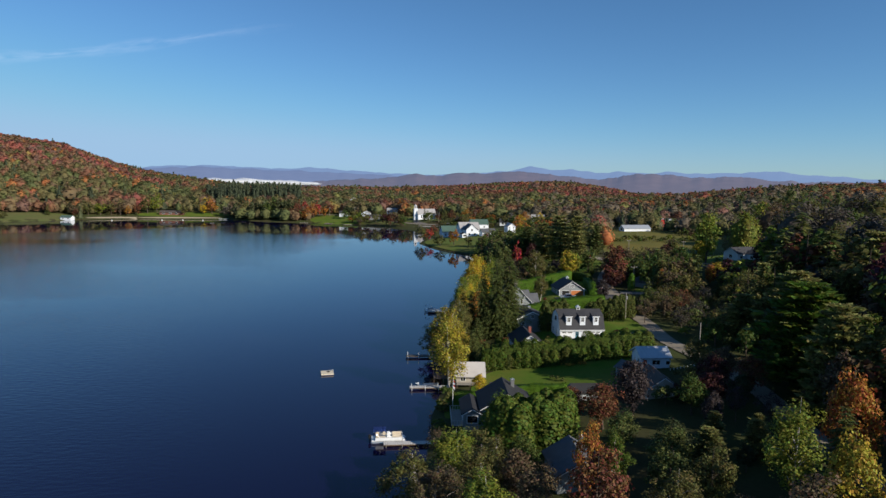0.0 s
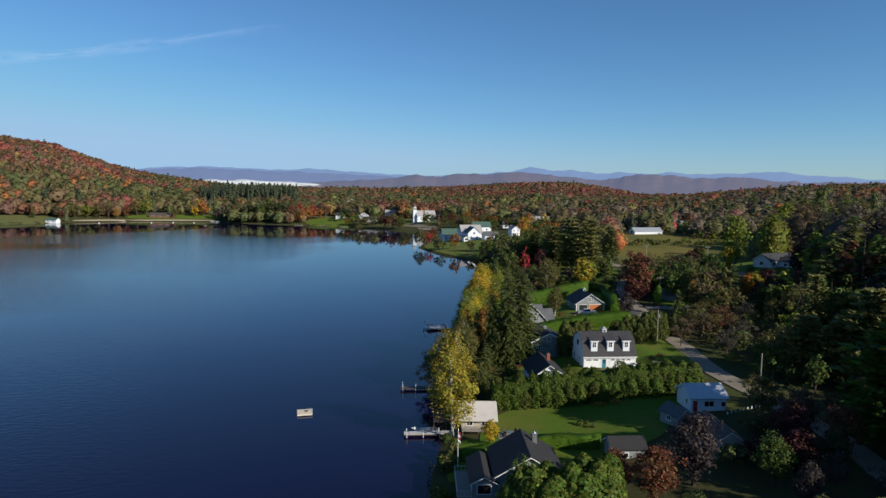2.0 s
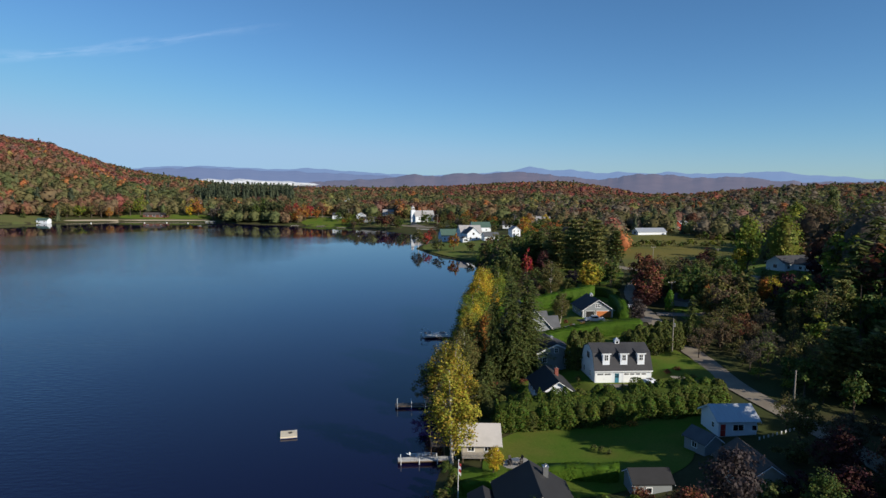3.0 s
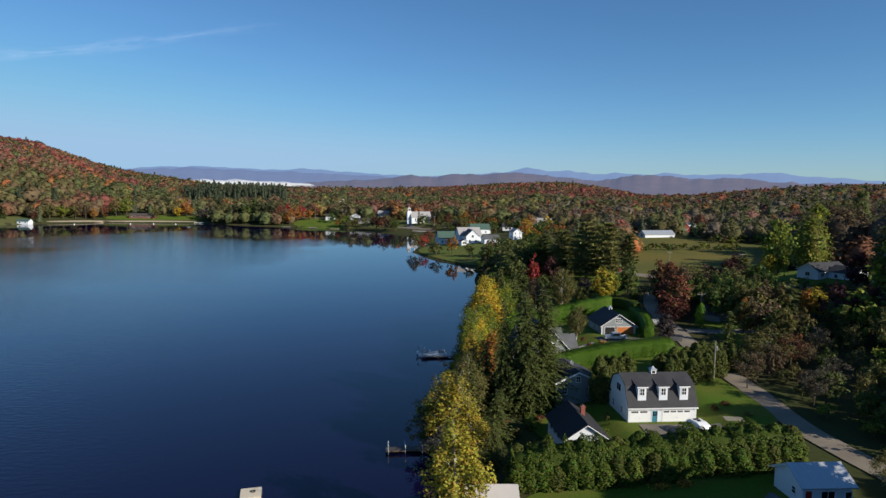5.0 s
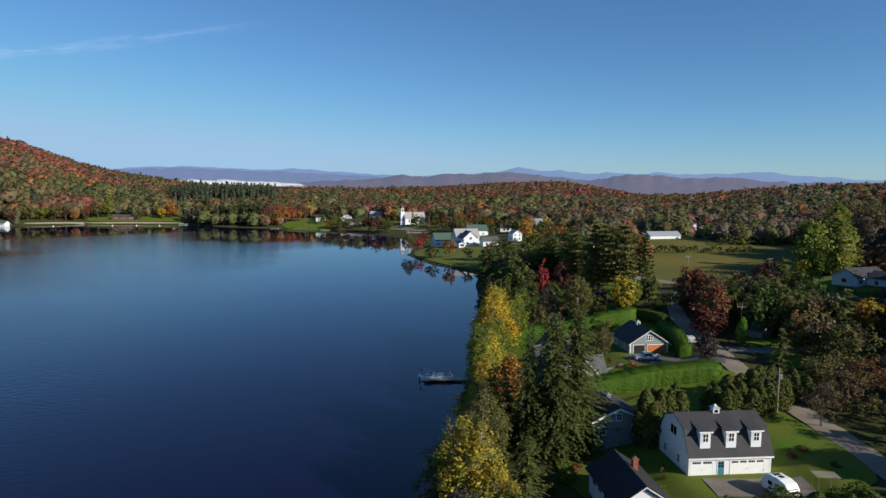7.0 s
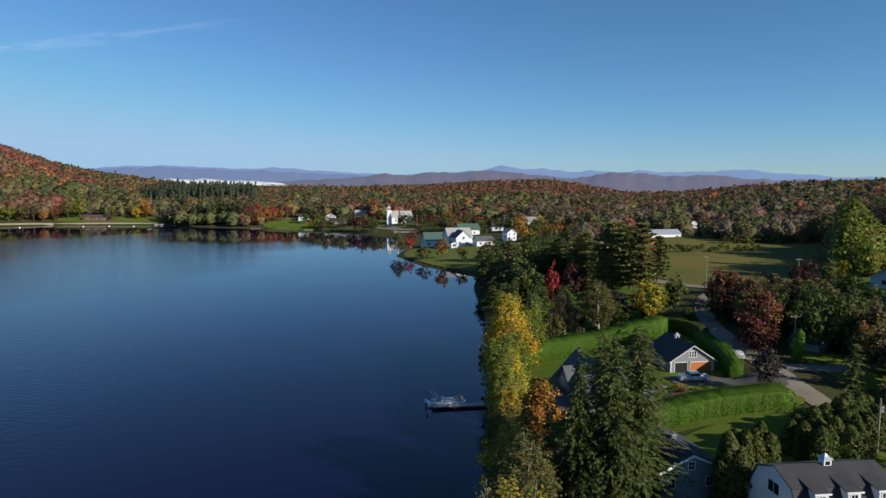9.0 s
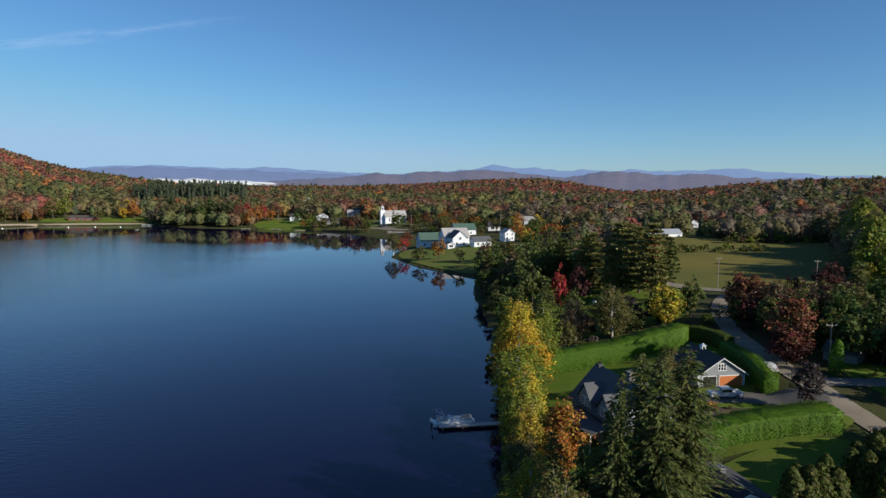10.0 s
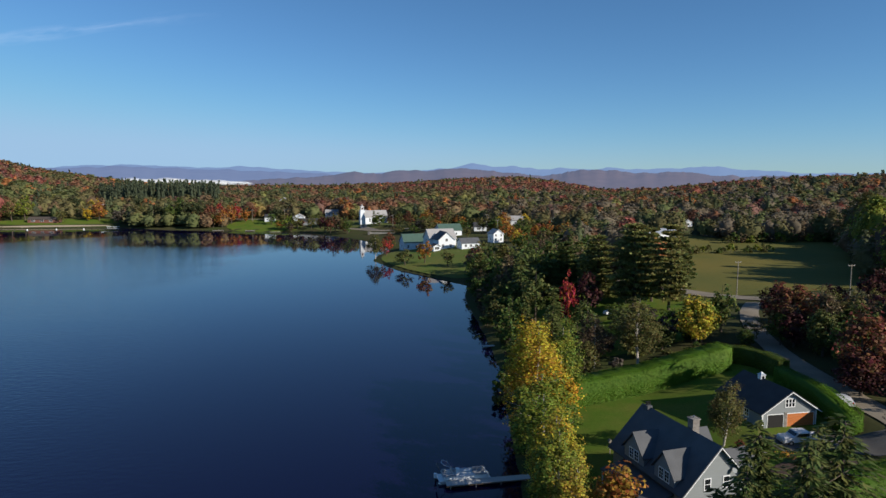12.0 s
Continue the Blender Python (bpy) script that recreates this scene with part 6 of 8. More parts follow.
# foreground by the first cottage
plant([
    ("maple", 18.0, 76, 9.0, 7.0, "brown", "by the water"), ("maple", 41, 74, 9, 7, "olive", "among the near woods"), ("birch", 50.5, 72, 15.4, 8.6, "lime", "in the near woods"),
    ("maple", 62.5, 77, 17.0, 8.6, "orange", "in the near woods"), ("maple", 51, 62, 15.0, 7.5, "straw", "in the near woods"), ("pine", 79.5, 111, 22.0, 20.5, "cedar", "broad, in the dark woods"),
    ("pine", 97, 140, 20, 17, "pine", "broad, in the dark woods"), ("maple", 72, 90, 16, 10, "brown", "in the near woods"),
    ("maple", 84, 96, 18, 11, "orange", "in the near woods"),
    ("thin", 44, 58, 13, 9, "brown", "in the near woods"),
])
# along the lane
plant([
    ("thin", 75.5, 177, 8.5, 7.5, "brown", "beside the lane"), ("maple", 96.7, 214.2, 9.8, 8.2, "olive", "with an orange top, beside the lane"), ("thin", 91.5, 187.5, 9.0, 9.5, "rust", "spreading, beside the lane"),
    ("maple", 97.2, 214.6, 10.2, 4.2, "orange", "slim, beside the lane"), ("thin", 87.0, 188.5, 10.5, 13.0, "olive", "broad, beside the lane"), ("thin", 85.0, 185.0, 7.5, 10.0, "brown", "broad, beside the lane"),
    ("spruce", 106.7, 214.5, 6.2, 3.6, "spruce", "young, behind the lane"), ("maple", 123.7, 224.2, 9.5, 9.0, "yellow", "behind the lane"), ("maple", 119.6, 223.0, 9.2, 5.5, "orange", "bright, behind the lane"),
    ("thin", 106.8, 206.2, 8.2, 5.4, "brown", "behind the lane"), ("spruce", 115.3, 208.0, 9.4, 5.2, "spruce", "behind the lane"), ("spruce", 114.2, 201.4, 10.5, 5.6, "spruce", "behind the lane"),
    ("spruce", 88.8, 207.1, 8.4, 4.6, "spruce", "beside the lane"), ("maple", 128, 214, 10.5, 9.0, "maroon", "behind the lane"),
    ("thin", 81, 165.5, 8.0, 6.0, "grey", "beside the lane"), ("bush", 79.5, 160, 3.0, 4.2, "lime", "beside the lane"), ("bush", 82, 170, 3.4, 4.6, "olive", "beside the lane"),
    ("bush", 84, 178, 3.6, 5.0, "olive", "beside the lane"), ("bush", 81.5, 152, 3.0, 4.6, "lime", "beside the lane"), ("thin", 90, 152, 14.0, 8.0, "brown", "in the dark woods"),
    ("thin", 88.5, 171, 8.5, 6.0, "grey", "beside the lane"), ("thin", 97, 190, 8.0, 6.0, "brown", "beside the lane"), ("bush", 92, 192, 3.6, 4.5, "grey", "beside the lane"),
    ("maple", 74.4, 211.2, 8.6, 7.2, "charcoal", "low, at the drive's mouth"),
    ("thin", 101, 192, 9.0, 6.0, "grey", "pale, behind the lane"), ("thin", 108, 190, 10.0, 5.5, "olive", "slim, behind the lane"),
    ("maple", 92.0, 198.5, 5.0, 6.5, "spruce", "low and dark, beside the lane"),
])
# along the lane
plant([
    # two low maroon maples are added as the dark lower crowns of broad ones
    ("maple", 86.6, 231.3, 14.8, 12.6, "rust", "broad, hanging over the lane"), ("maple", 84.8, 229.4, 8.6, 10.0, "maroon", "low, added as a broad maple's dark lower crown over the lane"), ("maple", 96.4, 258.6, 8.5, 10.0, "maroon", "low, beside the lane"), ("maple", 93.2, 241, 11.0, 10.0, "green", "beside the lane"), ("maple", 99.0, 262, 14.4, 14.0, "rust", "dull red, beside the lane"), ("maple", 96.6, 251, 10.5, 9.5, "spruce", "beside the lane"), ("maple", 94.6, 260.5, 8.0, 7.0, "green", "dark, beside the lane"), ("maple", 90.4, 235.5, 7.0, 8.0, "charcoal", "low, beside the lane"), ("maple", 104.5, 275, 12, 9.0, "maroon", "beside the lane"), ("maple", 110, 283, 9, 7.0, "olive", "at the lane's end"),
    ("maple", 101.8, 256.0, 13.0, 9.0, "brown", "beside the lane"), ("maple", 119.0, 272.5, 10.5, 8.0, "maroon", "near the road"), ("maple", 124.2, 267.0, 14.6, 11.5, "maroon", "near the road"),
    ("bush", 75.5, 196, 3.5, 4.5, "olive", "beside the lane"), ("maple", 80.0, 268.4, 12.2, 10.4, "yellow", "bright, beyond the hedge"), ("maple", 82.2, 269.8, 11.4, 9.0, "lime", "beyond the hedge"), ("maple", 91.3, 276, 12.0, 8.6, "green", "dark, beyond the hedge"),
    ("maple", 92, 279, 8.0, 7.0, "olive", "dark, beyond the hedge"), ("thin", 92, 268, 5.0, 3.2, "olive", "small, at the lane"), ("birch", 57.0, 270, 12.6, 8.6, "brown", "with white stems, beyond the hedge"),
    ("birch", 65.0, 266, 15.4, 12.0, "olive", "with white stems, beyond the hedge"), ("spruce", 52.5, 284, 13, 7.5, "spruce", "by the lake"),
    ("bush", 49.8, 258.5, 1.6, 2.4, "lime", "at the hedge"),
])
# undergrowth before the dark group
plant([
    ("maple", 55.5, 284, 7.5, 8, "green", "low and dark, behind the birches"), ("maple", 60.5, 288, 6.5, 8, "spruce", "low and dark, behind the birches"), ("spruce", 55.0, 293, 10.5, 7, "spruce", "by the lake"),
    ("maple", 66.0, 291, 5.5, 7, "green", "low and dark, behind the birches"), ("maple", 71.5, 286, 4.5, 6.5, "green", "low, behind the birches"), ("maple", 68.0, 302, 9.0, 8, "spruce", "dark, under the pines"),
    ("maple", 77.5, 302, 6.0, 7, "green", "dark, under the pines"), ("bush", 75.5, 262.5, 3.5, 5, "green", "at the hedge"), ("bush", 70.0, 262.0, 3.0, 5, "olive", "at the hedge"), ("maple", 83.5, 284, 6.0, 7, "green", "dark, under the pines"),
    ("thin", 93.5, 266.5, 6.0, 4.0, "olive", "slim, at the lane"), ("maple", 50.0, 276, 8.0, 7, "olive", "behind the birches"),
    ("maple", 72.8, 270, 6.5, 7.5, "spruce", "low and dark, beyond the hedge"), ("maple", 76.4, 276, 7.5, 9, "charcoal", "low and dark, beyond the hedge"), ("maple", 69.0, 278, 6.5, 8, "green", "low and dark, beyond the hedge"),
    ("maple", 86.4, 275.5, 9.0, 9, "green", "low and dark, beyond the hedge"), ("maple", 61.0, 277, 8.0, 8, "brown", "behind the birches"), ("maple", 53.0, 266, 8.5, 7, "olive", "behind the birches"),
    ("maple", 75.0, 293, 7.0, 9, "spruce", "low and dark, under the pines"), ("maple", 82.0, 295, 5.0, 8, "charcoal", "low and dark, under the pines"), ("maple", 88.0, 262.5, 4.5, 5.5, "green", "low, at the lane"),
])
# dark group beyond
plant([
    ("maple", 64.9, 306, 17.2, 6.4, "red", "slim, among dark trees"), ("maple", 74.8, 314, 14.6, 9.6, "maroon", "among dark trees"), ("spruce", 60.3, 303, 13.6, 7.6, "spruce", "among dark trees"), ("spruce", 58.5, 325, 21, 10.5, "spruce", "broad, by the lake"),
    ("spruce", 50, 297, 14, 7, "spruce", "on the lake shore"), ("maple", 51.5, 312, 11, 9, "green", "on the lake shore"),
    ("maple", 55, 326, 12, 10, "green", "on the lake shore"), ("maple", 61, 320, 17, 12, "spruce", "among dark trees"), ("maple", 62, 338, 14, 10, "green", "on the lake shore"),
    ("maple", 58, 346, 12, 9, "olive", "on the lake shore"), ("maple", 61, 360, 14, 10, "green", "on the lake shore"), ("maple", 68, 352, 18, 13, "spruce", "among dark trees"),
    ("maple", 66, 374, 13, 10, "green", "on the lake shore"), ("maple", 70, 388, 12, 10, "olive", "on the lake shore"), ("maple", 76, 366, 19, 13, "spruce", "among dark trees"),
    ("maple", 72, 402, 12, 9, "brown", "on the lake shore"), ("maple", 79, 396, 13, 10, "green", "among dark trees"), ("maple", 84, 380, 14, 10, "green", "among dark trees"),
])
# dark group beyond
plant([
    ("pine", 88.6, 313, 25.0, 15.0, "pine", "tall, beside the road"), ("pine", 94.2, 304, 24.2, 12, "pine", "tall, beside the road"), ("pine", 99, 322, 23, 13.5, "pine", "tall, beside the road"),
    ("pine", 103, 338, 22.5, 12.5, "pine", "tall, beside the road"), ("pine", 84, 328, 22, 14, "pine", "tall, beside the road"), ("pine", 111.5, 327, 18.5, 9, "spruce", "beside the road"),
    ("pine", 79, 340, 20, 12, "spruce", "among dark trees"), ("maple", 78.7, 350, 21, 15, "green", "tall and dark, by the lake"), ("maple", 69.3, 390, 15, 13.5, "green", "dark, by the lake"), ("maple", 67.5, 415, 14.5, 14.5, "brown", "by the lake"),
    ("maple", 80, 348, 20, 13, "spruce", "among dark trees"),
    ("maple", 90, 350, 15, 11, "green", "beside the road"), ("maple", 96, 362, 15, 11, "spruce", "beside the road"), ("maple", 88, 398, 15, 11, "green", "among dark trees"),
    ("maple", 96, 410, 15, 11, "olive", "among dark trees"), ("maple", 92, 388, 19, 13, "spruce", "among dark trees"), ("spruce", 101, 392, 19, 8, "spruce", "beside the road"),
    ("maple", 112, 404, 15, 11, "green", "beside the road"), ("maple", 120, 418, 14, 11, "olive", "beside the road"), ("maple", 108, 428, 10, 9, "olive", "beside the road"),
])
# right of the lane, tall
plant([
    ("maple", 145.0, 274.6, 26.0, 16, "lime", "tall, near the meadow"), ("maple", 139.5, 272, 12, 8, "yellow", "under a tall tree near the meadow"), ("maple", 152, 230, 25, 18, "olive", "tall, in the woods"),
    ("thin", 146, 222, 23, 15, "olive", "tall, in the woods"), ("maple", 152, 208, 22, 14, "green", "tall, in the woods"), ("maple", 166, 236, 18, 13, "red", "in the woods"),
    ("maple", 176, 250, 16, 12, "orange", "near the white house"), ("maple", 156, 250, 13, 11, "maroon", "near the white house"),
])
# peninsula
plant([
    ("maple", 52.3, 463, 13.0, 10.5, "orange", "on the village green"), ("maple", 42.5, 464.5, 9.0, 10.0, "olive", "on the village shore"), ("maple", 61, 447.5, 9.0, 7.5, "olive", "on the village shore"),
    ("birch", 31.0, 503, 15, 11, "olive", "at the point"), ("maple", 37.5, 507, 12, 8, "red", "at the point"), ("maple", 75, 438, 13, 13, "olive", "on the village shore"),
    ("maple", 69, 426, 12, 10, "rust", "on the village shore"), ("maple", 103, 470, 12, 9, "yellow", "beside a white house"), ("maple", 112, 520, 15, 11, "orange", "in the village"),
    ("maple", 120, 508, 13, 10, "green", "in the village"),
])

# between the brown house and the lane, and at the lane's end
plant([
    ("maple", 66.5, 128, 8.5, 7, "olive", "beside the lane"), ("maple", 67.5, 120, 9, 8, "brown", "beside the lane"), ("maple", 63, 115, 8.5, 7.5, "maroon", "beside the lane"),
    ("thin", 69, 135, 6.5, 5.5, "olive", "beside the lane"), ("bush", 61.5, 122, 4.5, 6, "olive", "beside the brown-roofed house"), ("bush", 51.5, 110.8, 4.2, 5.5, "spruce", "dark, before the brown-roofed house"), ("bush", 55.5, 111.5, 4.6, 6, "maroon", "dark, before the brown-roofed house"), ("maple", 68, 111, 9, 8, "rust", "beside the lane"),
    ("maple", 116, 258, 11, 9, "maroon", "near the road"), ("maple", 111, 266, 6, 6, "olive", "low, near the road"),
    ("maple", 106, 229, 12, 10, "green", "dark, across the lane"), ("maple", 109, 240, 13, 10, "olive", "across the lane"),
])

# the near shore below the first cottage
plant([
    ("birch", 6, 80, 9.5, 8, "brown", "on the near shore"), ("birch", 12, 84, 10, 8, "olive", "on the near shore"), ("maple", 17.5, 83, 9, 7.5, "brown", "on the near shore"),
    ("thin", 21.5, 83, 6.5, 5, "brown", "on the near shore"), ("birch", 11, 74, 10, 8.5, "lime", "on the near shore"),
    ("maple", 20, 91, 7.5, 6.5, "green", "before the cottage"), ("maple", 36.5, 94, 7.5, 7, "spruce", "dark, among the near woods"), ("maple", 40, 84, 8, 8, "spruce", "dark, among the near woods"),
     ("maple", 37, 77, 8, 7, "spruce", "dark, among the near woods"),
])
# shading the lane
plant([
    ("maple", 103, 236.5, 13.5, 10, "green", "across the lane"), ("maple", 113, 232, 14, 11, "green", "dark, across the lane"), ("maple", 118, 244, 15, 12, "green", "dark, across the lane"),
    ("maple", 106, 247, 12, 9.5, "brown", "across the lane"),
])

# trees and bushes leaning over the water along the shore
edge = np.random.default_rng(41)
for (x0, y0), (x1, y1) in zip(SHORE[4:18], SHORE[5:19]):
    n = int(math.hypot(x1 - x0, y1 - y0) / 4.2)
    for i in range(n):
        t = (i + edge.random()) / n
        x, y = x0 + (x1 - x0) * t + edge.uniform(0.8, 4.5), y0 + (y1 - y0) * t
        if y > 408 or any(abs(y - v) < 3.4 for v in (110.3, 142.1, 145.5, 169.2, 229.3)) or (y < 150 and edge.random() < 0.6):
            continue
        if y > 262 and edge.random() < 0.45:
            tree("low_broad", x + 2, y, edge.uniform(8, 14), edge.uniform(7, 10), ["green", "olive", "brown", "green"][int(edge.integers(4))], "leaning over the lake shore", "shore trees")
        else:
            size = 1.0 if y > 255 else 0.72
            tree("bush", x, y, edge.uniform(3, 5) * size, edge.uniform(4, 6.5) * size, ["green", "olive", "brown"][int(edge.integers(3))], "at the water's edge", "shore bushes")

# mixed woods right of the lane, filled in between the placed trees
WOODS_RIGHT = [(90, 60), (140, 60), (230, 200), (230, 262), (150, 262), (116, 252), (108, 222), (104, 196), (92, 168), (86, 140), (82, 118)]
WOODS_BEHIND = [(46, 48), (112, 48), (90, 62), (82, 110), (64, 84), (48, 64)]
LANE_WOODS = [(78, 118), (78, 140), (78, 160), (81, 180), (84, 200), (103, 213), (94, 228), (98, 250), (106, 268), (122, 264), (112, 222), (106, 196), (97, 165), (92, 118)]
HEDGE_BACK = [(42, 257.5), (76, 258.5), (86, 266), (84, 284), (74, 290), (58, 292), (47, 285)]
DARK_GROUP = [(58, 336), (72, 332), (84, 336), (112, 352), (94, 424), (68, 408), (62, 390)]
EAST_BELT = [(178, 308), (260, 300), (345, 460), (298, 455), (256, 404), (230, 376), (196, 332)]
LOWER_WOODS = [(38, 62), (66, 82), (69, 106), (60, 111), (50, 98), (38, 94)]
fill = np.random.default_rng(21)
belt = []
for poly, n in ((WOODS_RIGHT, 190), (WOODS_BEHIND, 22), (LANE_WOODS, 96), (HEDGE_BACK, 10), (DARK_GROUP, 44), (EAST_BELT, 54), (LOWER_WOODS, 24)):
    xs_ = fill.uniform(min(p[0] for p in poly), max(p[0] for p in poly), n * 6)
    ys_ = fill.uniform(min(p[1] for p in poly), max(p[1] for p in poly), n * 6)
    got = 0
    for x, y in zip(xs_, ys_):
        if got >= n or not polygon_has(poly, x, y) or min((x - a) ** 2 + (y - b) ** 2 for a, b in placed) < (9 if poly is LANE_WOODS else 18):
            continue
        if abs(np.interp(y, [40, 85, 112, 140, 171, 200, 227, 252, 289], [58, 66, 72, 73, 75, 78.5, 83, 89.5, 108]) - x) < 4.6:
            continue
        sx, sy = x - 165, y - 272
        if 0 < 0.77 * sx - 0.64 * sy < 62 and abs(0.64 * sx + 0.77 * sy) < 14:
            continue
        # gaps through which the morning sun reaches a broad pine and two bright trees
        if any(6 < 0.77 * (x - a) - 0.64 * (y - b) < 55 and abs(0.64 * (x - a) + 0.77 * (y - b)) < g for a, b, g in ((79.5, 111, 9), (50.5, 72, 5), (62.5, 77, 5))):
            continue
        placed.append((x, y))
        got += 1
        kind = ["low_broad", "low_broad", "low_broad", "thin", "low_broad", "pine", "low_broad", "spruce"][int(fill.integers(8))]
        col = ["olive", "green", "brown", "grey", "rust", "olive", "maroon", "green", "green", "olive", "lime", "green"][int(fill.integers(12))]
        if poly in (LANE_WOODS, HEDGE_BACK):
            kind = ["low_broad", "thin", "low_broad", "bush", "low_broad", "low_broad"][int(fill.integers(6))]
        # mostly near-black leaves, standing in for the deep shade over these woods
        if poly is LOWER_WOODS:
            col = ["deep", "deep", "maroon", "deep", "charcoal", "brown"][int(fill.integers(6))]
        if poly is LANE_WOODS:
            col = ["green", "olive", "brown", "green", "spruce", "olive"][int(fill.integers(6))]
        if poly is HEDGE_BACK:
            kind = "bush"
            col = ["olive", "green", "grey", "green"][int(fill.integers(4))]
        if poly is DARK_GROUP:
            kind, col = ["low_broad", "low_broad", "pine", "low_broad"][int(fill.integers(4))], ["green", "spruce", "spruce", "brown"][int(fill.integers(4))]
        if poly is WOODS_BEHIND:
            col = ["orange", "brown", "olive", "yellow", "rust", "olive"][int(fill.integers(6))]
        if kind in ("spruce", "pine"):
            col = kind
        # trees out of view on the right are made tall to shade the others
        tall = fill.uniform(21, 26) if x > 84 and y < 112 else fill.uniform(17, 21) if poly is WOODS_BEHIND and x > 58 else fill.uniform(10, 14) if x < 115 and y < 150 and poly is WOODS_RIGHT else fill.uniform(4.5, 7.5) if poly is LOWER_WOODS else fill.uniform(22, 28) if x > 135 or (x > 115 and y < 150) else fill.uniform(13, 18) if poly is WOODS_RIGHT and 170 < y < 240 and x > 106 else fill.uniform(8, 13) if poly is WOODS_RIGHT and y < 235 else (fill.uniform(4, 8.5) if y < 200 or x < 98 else fill.uniform(9, 14)) if poly is LANE_WOODS else fill.uniform(5, 10) if poly is HEDGE_BACK else (fill.uniform(10, 14) if y < 170 else fill.uniform(13, 18)) if poly is WOODS_RIGHT else fill.uniform(11, 17)
        if (poly in (WOODS_BEHIND, LOWER_WOODS) or x < 115 and y < 135) and x < 0.9 * y and kind == "low_broad":
            kind = "maple"
        # heights are capped to keep the camera's sight line to the white house open
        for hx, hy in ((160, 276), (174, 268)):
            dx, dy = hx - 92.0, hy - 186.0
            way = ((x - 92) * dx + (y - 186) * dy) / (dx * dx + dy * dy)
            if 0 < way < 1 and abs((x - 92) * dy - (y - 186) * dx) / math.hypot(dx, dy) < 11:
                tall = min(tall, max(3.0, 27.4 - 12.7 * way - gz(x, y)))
        if kind == "bush":
            tall *= 0.5
        if poly is EAST_BELT or (poly is WOODS_RIGHT and x > 150):
            belt.append((x, y, tall))
            continue
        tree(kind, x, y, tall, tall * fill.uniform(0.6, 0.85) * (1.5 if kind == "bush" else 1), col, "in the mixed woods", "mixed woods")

# trees out of view beside the start, added to cast shade on the near woods
for x, y in zip(fill.uniform(66, 135, 80), fill.uniform(-30, 50, 80)):
    belt.append((x, y, fill.uniform(17, 22)))
belt = np.array(belt)
woods("forest_belt", belt[:, 0], belt[:, 1], belt[:, 2], "tall mixed woods in olive, green and rust beyond the lane, with unseen shade trees", 13,
      0.0, 800, LEAF)

# hedgerow in the meadow and trees of the village and far shore
rng = np.random.default_rng(31)
for i in range(22):
    x = 148 + 3.3 * i
    tree("bush", x, 433 - 0.55 * i + rng.normal(0, 1), rng.uniform(3, 5.5), rng.uniform(4, 6), ["olive", "green", "olive", "lime"][i % 4], "in the meadow's hedgerow", "hedgerow")
for i in range(16):
    tree("bush", 224 + 4.4 * i, 465 - 0.4 * i + rng.normal(0, 1.5), rng.uniform(4, 7), rng.uniform(6, 9), ["olive", "green", "brown", "lime"][i % 4], "at the meadow's edge", "hedgerow")
houses = [(o.matrix_basis.translation.x + 6, o.matrix_basis.translation.y + 4) for o in scene.collection.objects if o.type == "EMPTY" and o.get("group") == V]
houses += [(50, 712), (62, 712), (45, 660), (60, 470), (52, 480), (70, 470), (45, 500), (40, 480)]
vr = np.random.default_rng(77)
count = 0
while count < 54:
    x, y = vr.uniform(-70, 170), vr.uniform(430, 760)
    if not polygon_has(VILLAGE, x, y) or inland(x, y) < 2 or (x < 95 and y < 530) or min((x - a) ** 2 + (y - b) ** 2 for a, b in houses) < 230:
        continue
    count += 1
    tree("low_broad", x, y, vr.uniform(8, 14), vr.uniform(9, 13), ["olive", "green", "orange", "brown", "rust", "green", "olive", "grey"][int(vr.integers(8))], "among the village houses", "village trees")
def plant_far(rows):
    for x, y, h, w, c in rows:
        kind = "spruce" if c == "spruce" and w < 9 else "low_broad"
        tree(kind, x, y, h, w, c, "among the village houses" if x > -60 else "on the far shore", "far shore trees")


plant_far([
    (14, 682, 18, 14, "brown"), (6, 687, 17, 12, "maroon"), (10, 680, 15, 9, "rust"), (22.5, 677, 14, 10, "olive"), (-17, 716, 12.5, 13, "olive"), (-24, 718, 13, 12, "lime"), (-37, 768, 14, 14, "deep"), (-22, 708, 7, 8, "brown"),
    (28, 795, 22, 18, "orange"), (-8, 775, 15, 13, "orange"), (47.5, 697, 13, 6, "spruce"), (70, 700, 12, 10, "olive"), (62, 706, 10, 9, "grey"), (80, 690, 11, 10, "olive"),
    (84, 668, 9, 10, "green"), (72, 640, 8, 12, "olive"), (84, 620, 9, 12, "olive"), (95, 640, 9, 12, "olive"), (60, 628, 7, 10, "olive"), (104, 610, 10, 11, "green"),
])
plant_far([
    (66, 668, 9, 9, "olive"), (74, 660, 10, 10, "rust"), (88, 652, 9, 10, "olive"), (98, 660, 12, 11, "rust"), (58, 640, 6, 8, "brown"), (70, 618, 7, 9, "green"), (92, 604, 9, 9, "olive"), (110, 640, 11, 11, "orange"),
    (118, 622, 10, 10, "olive"), (104, 590, 9, 9, "green"), (76, 690, 12, 11, "rust"), (92, 690, 13, 12, "orange"), (106, 700, 13, 12, "rust"), (120, 690, 12, 12, "red"), (54, 735, 12, 11, "olive"), (30, 745, 11, 11, "rust"),
    (-4, 742, 9, 9, "green"), (2, 722, 8, 8, "olive"), (116, 545, 10, 9, "green"), (96, 556, 8, 8, "olive"), (72, 560, 7, 8, "green"), (46, 552, 6, 8, "olive"), (132, 600, 11, 11, "gold"),
])
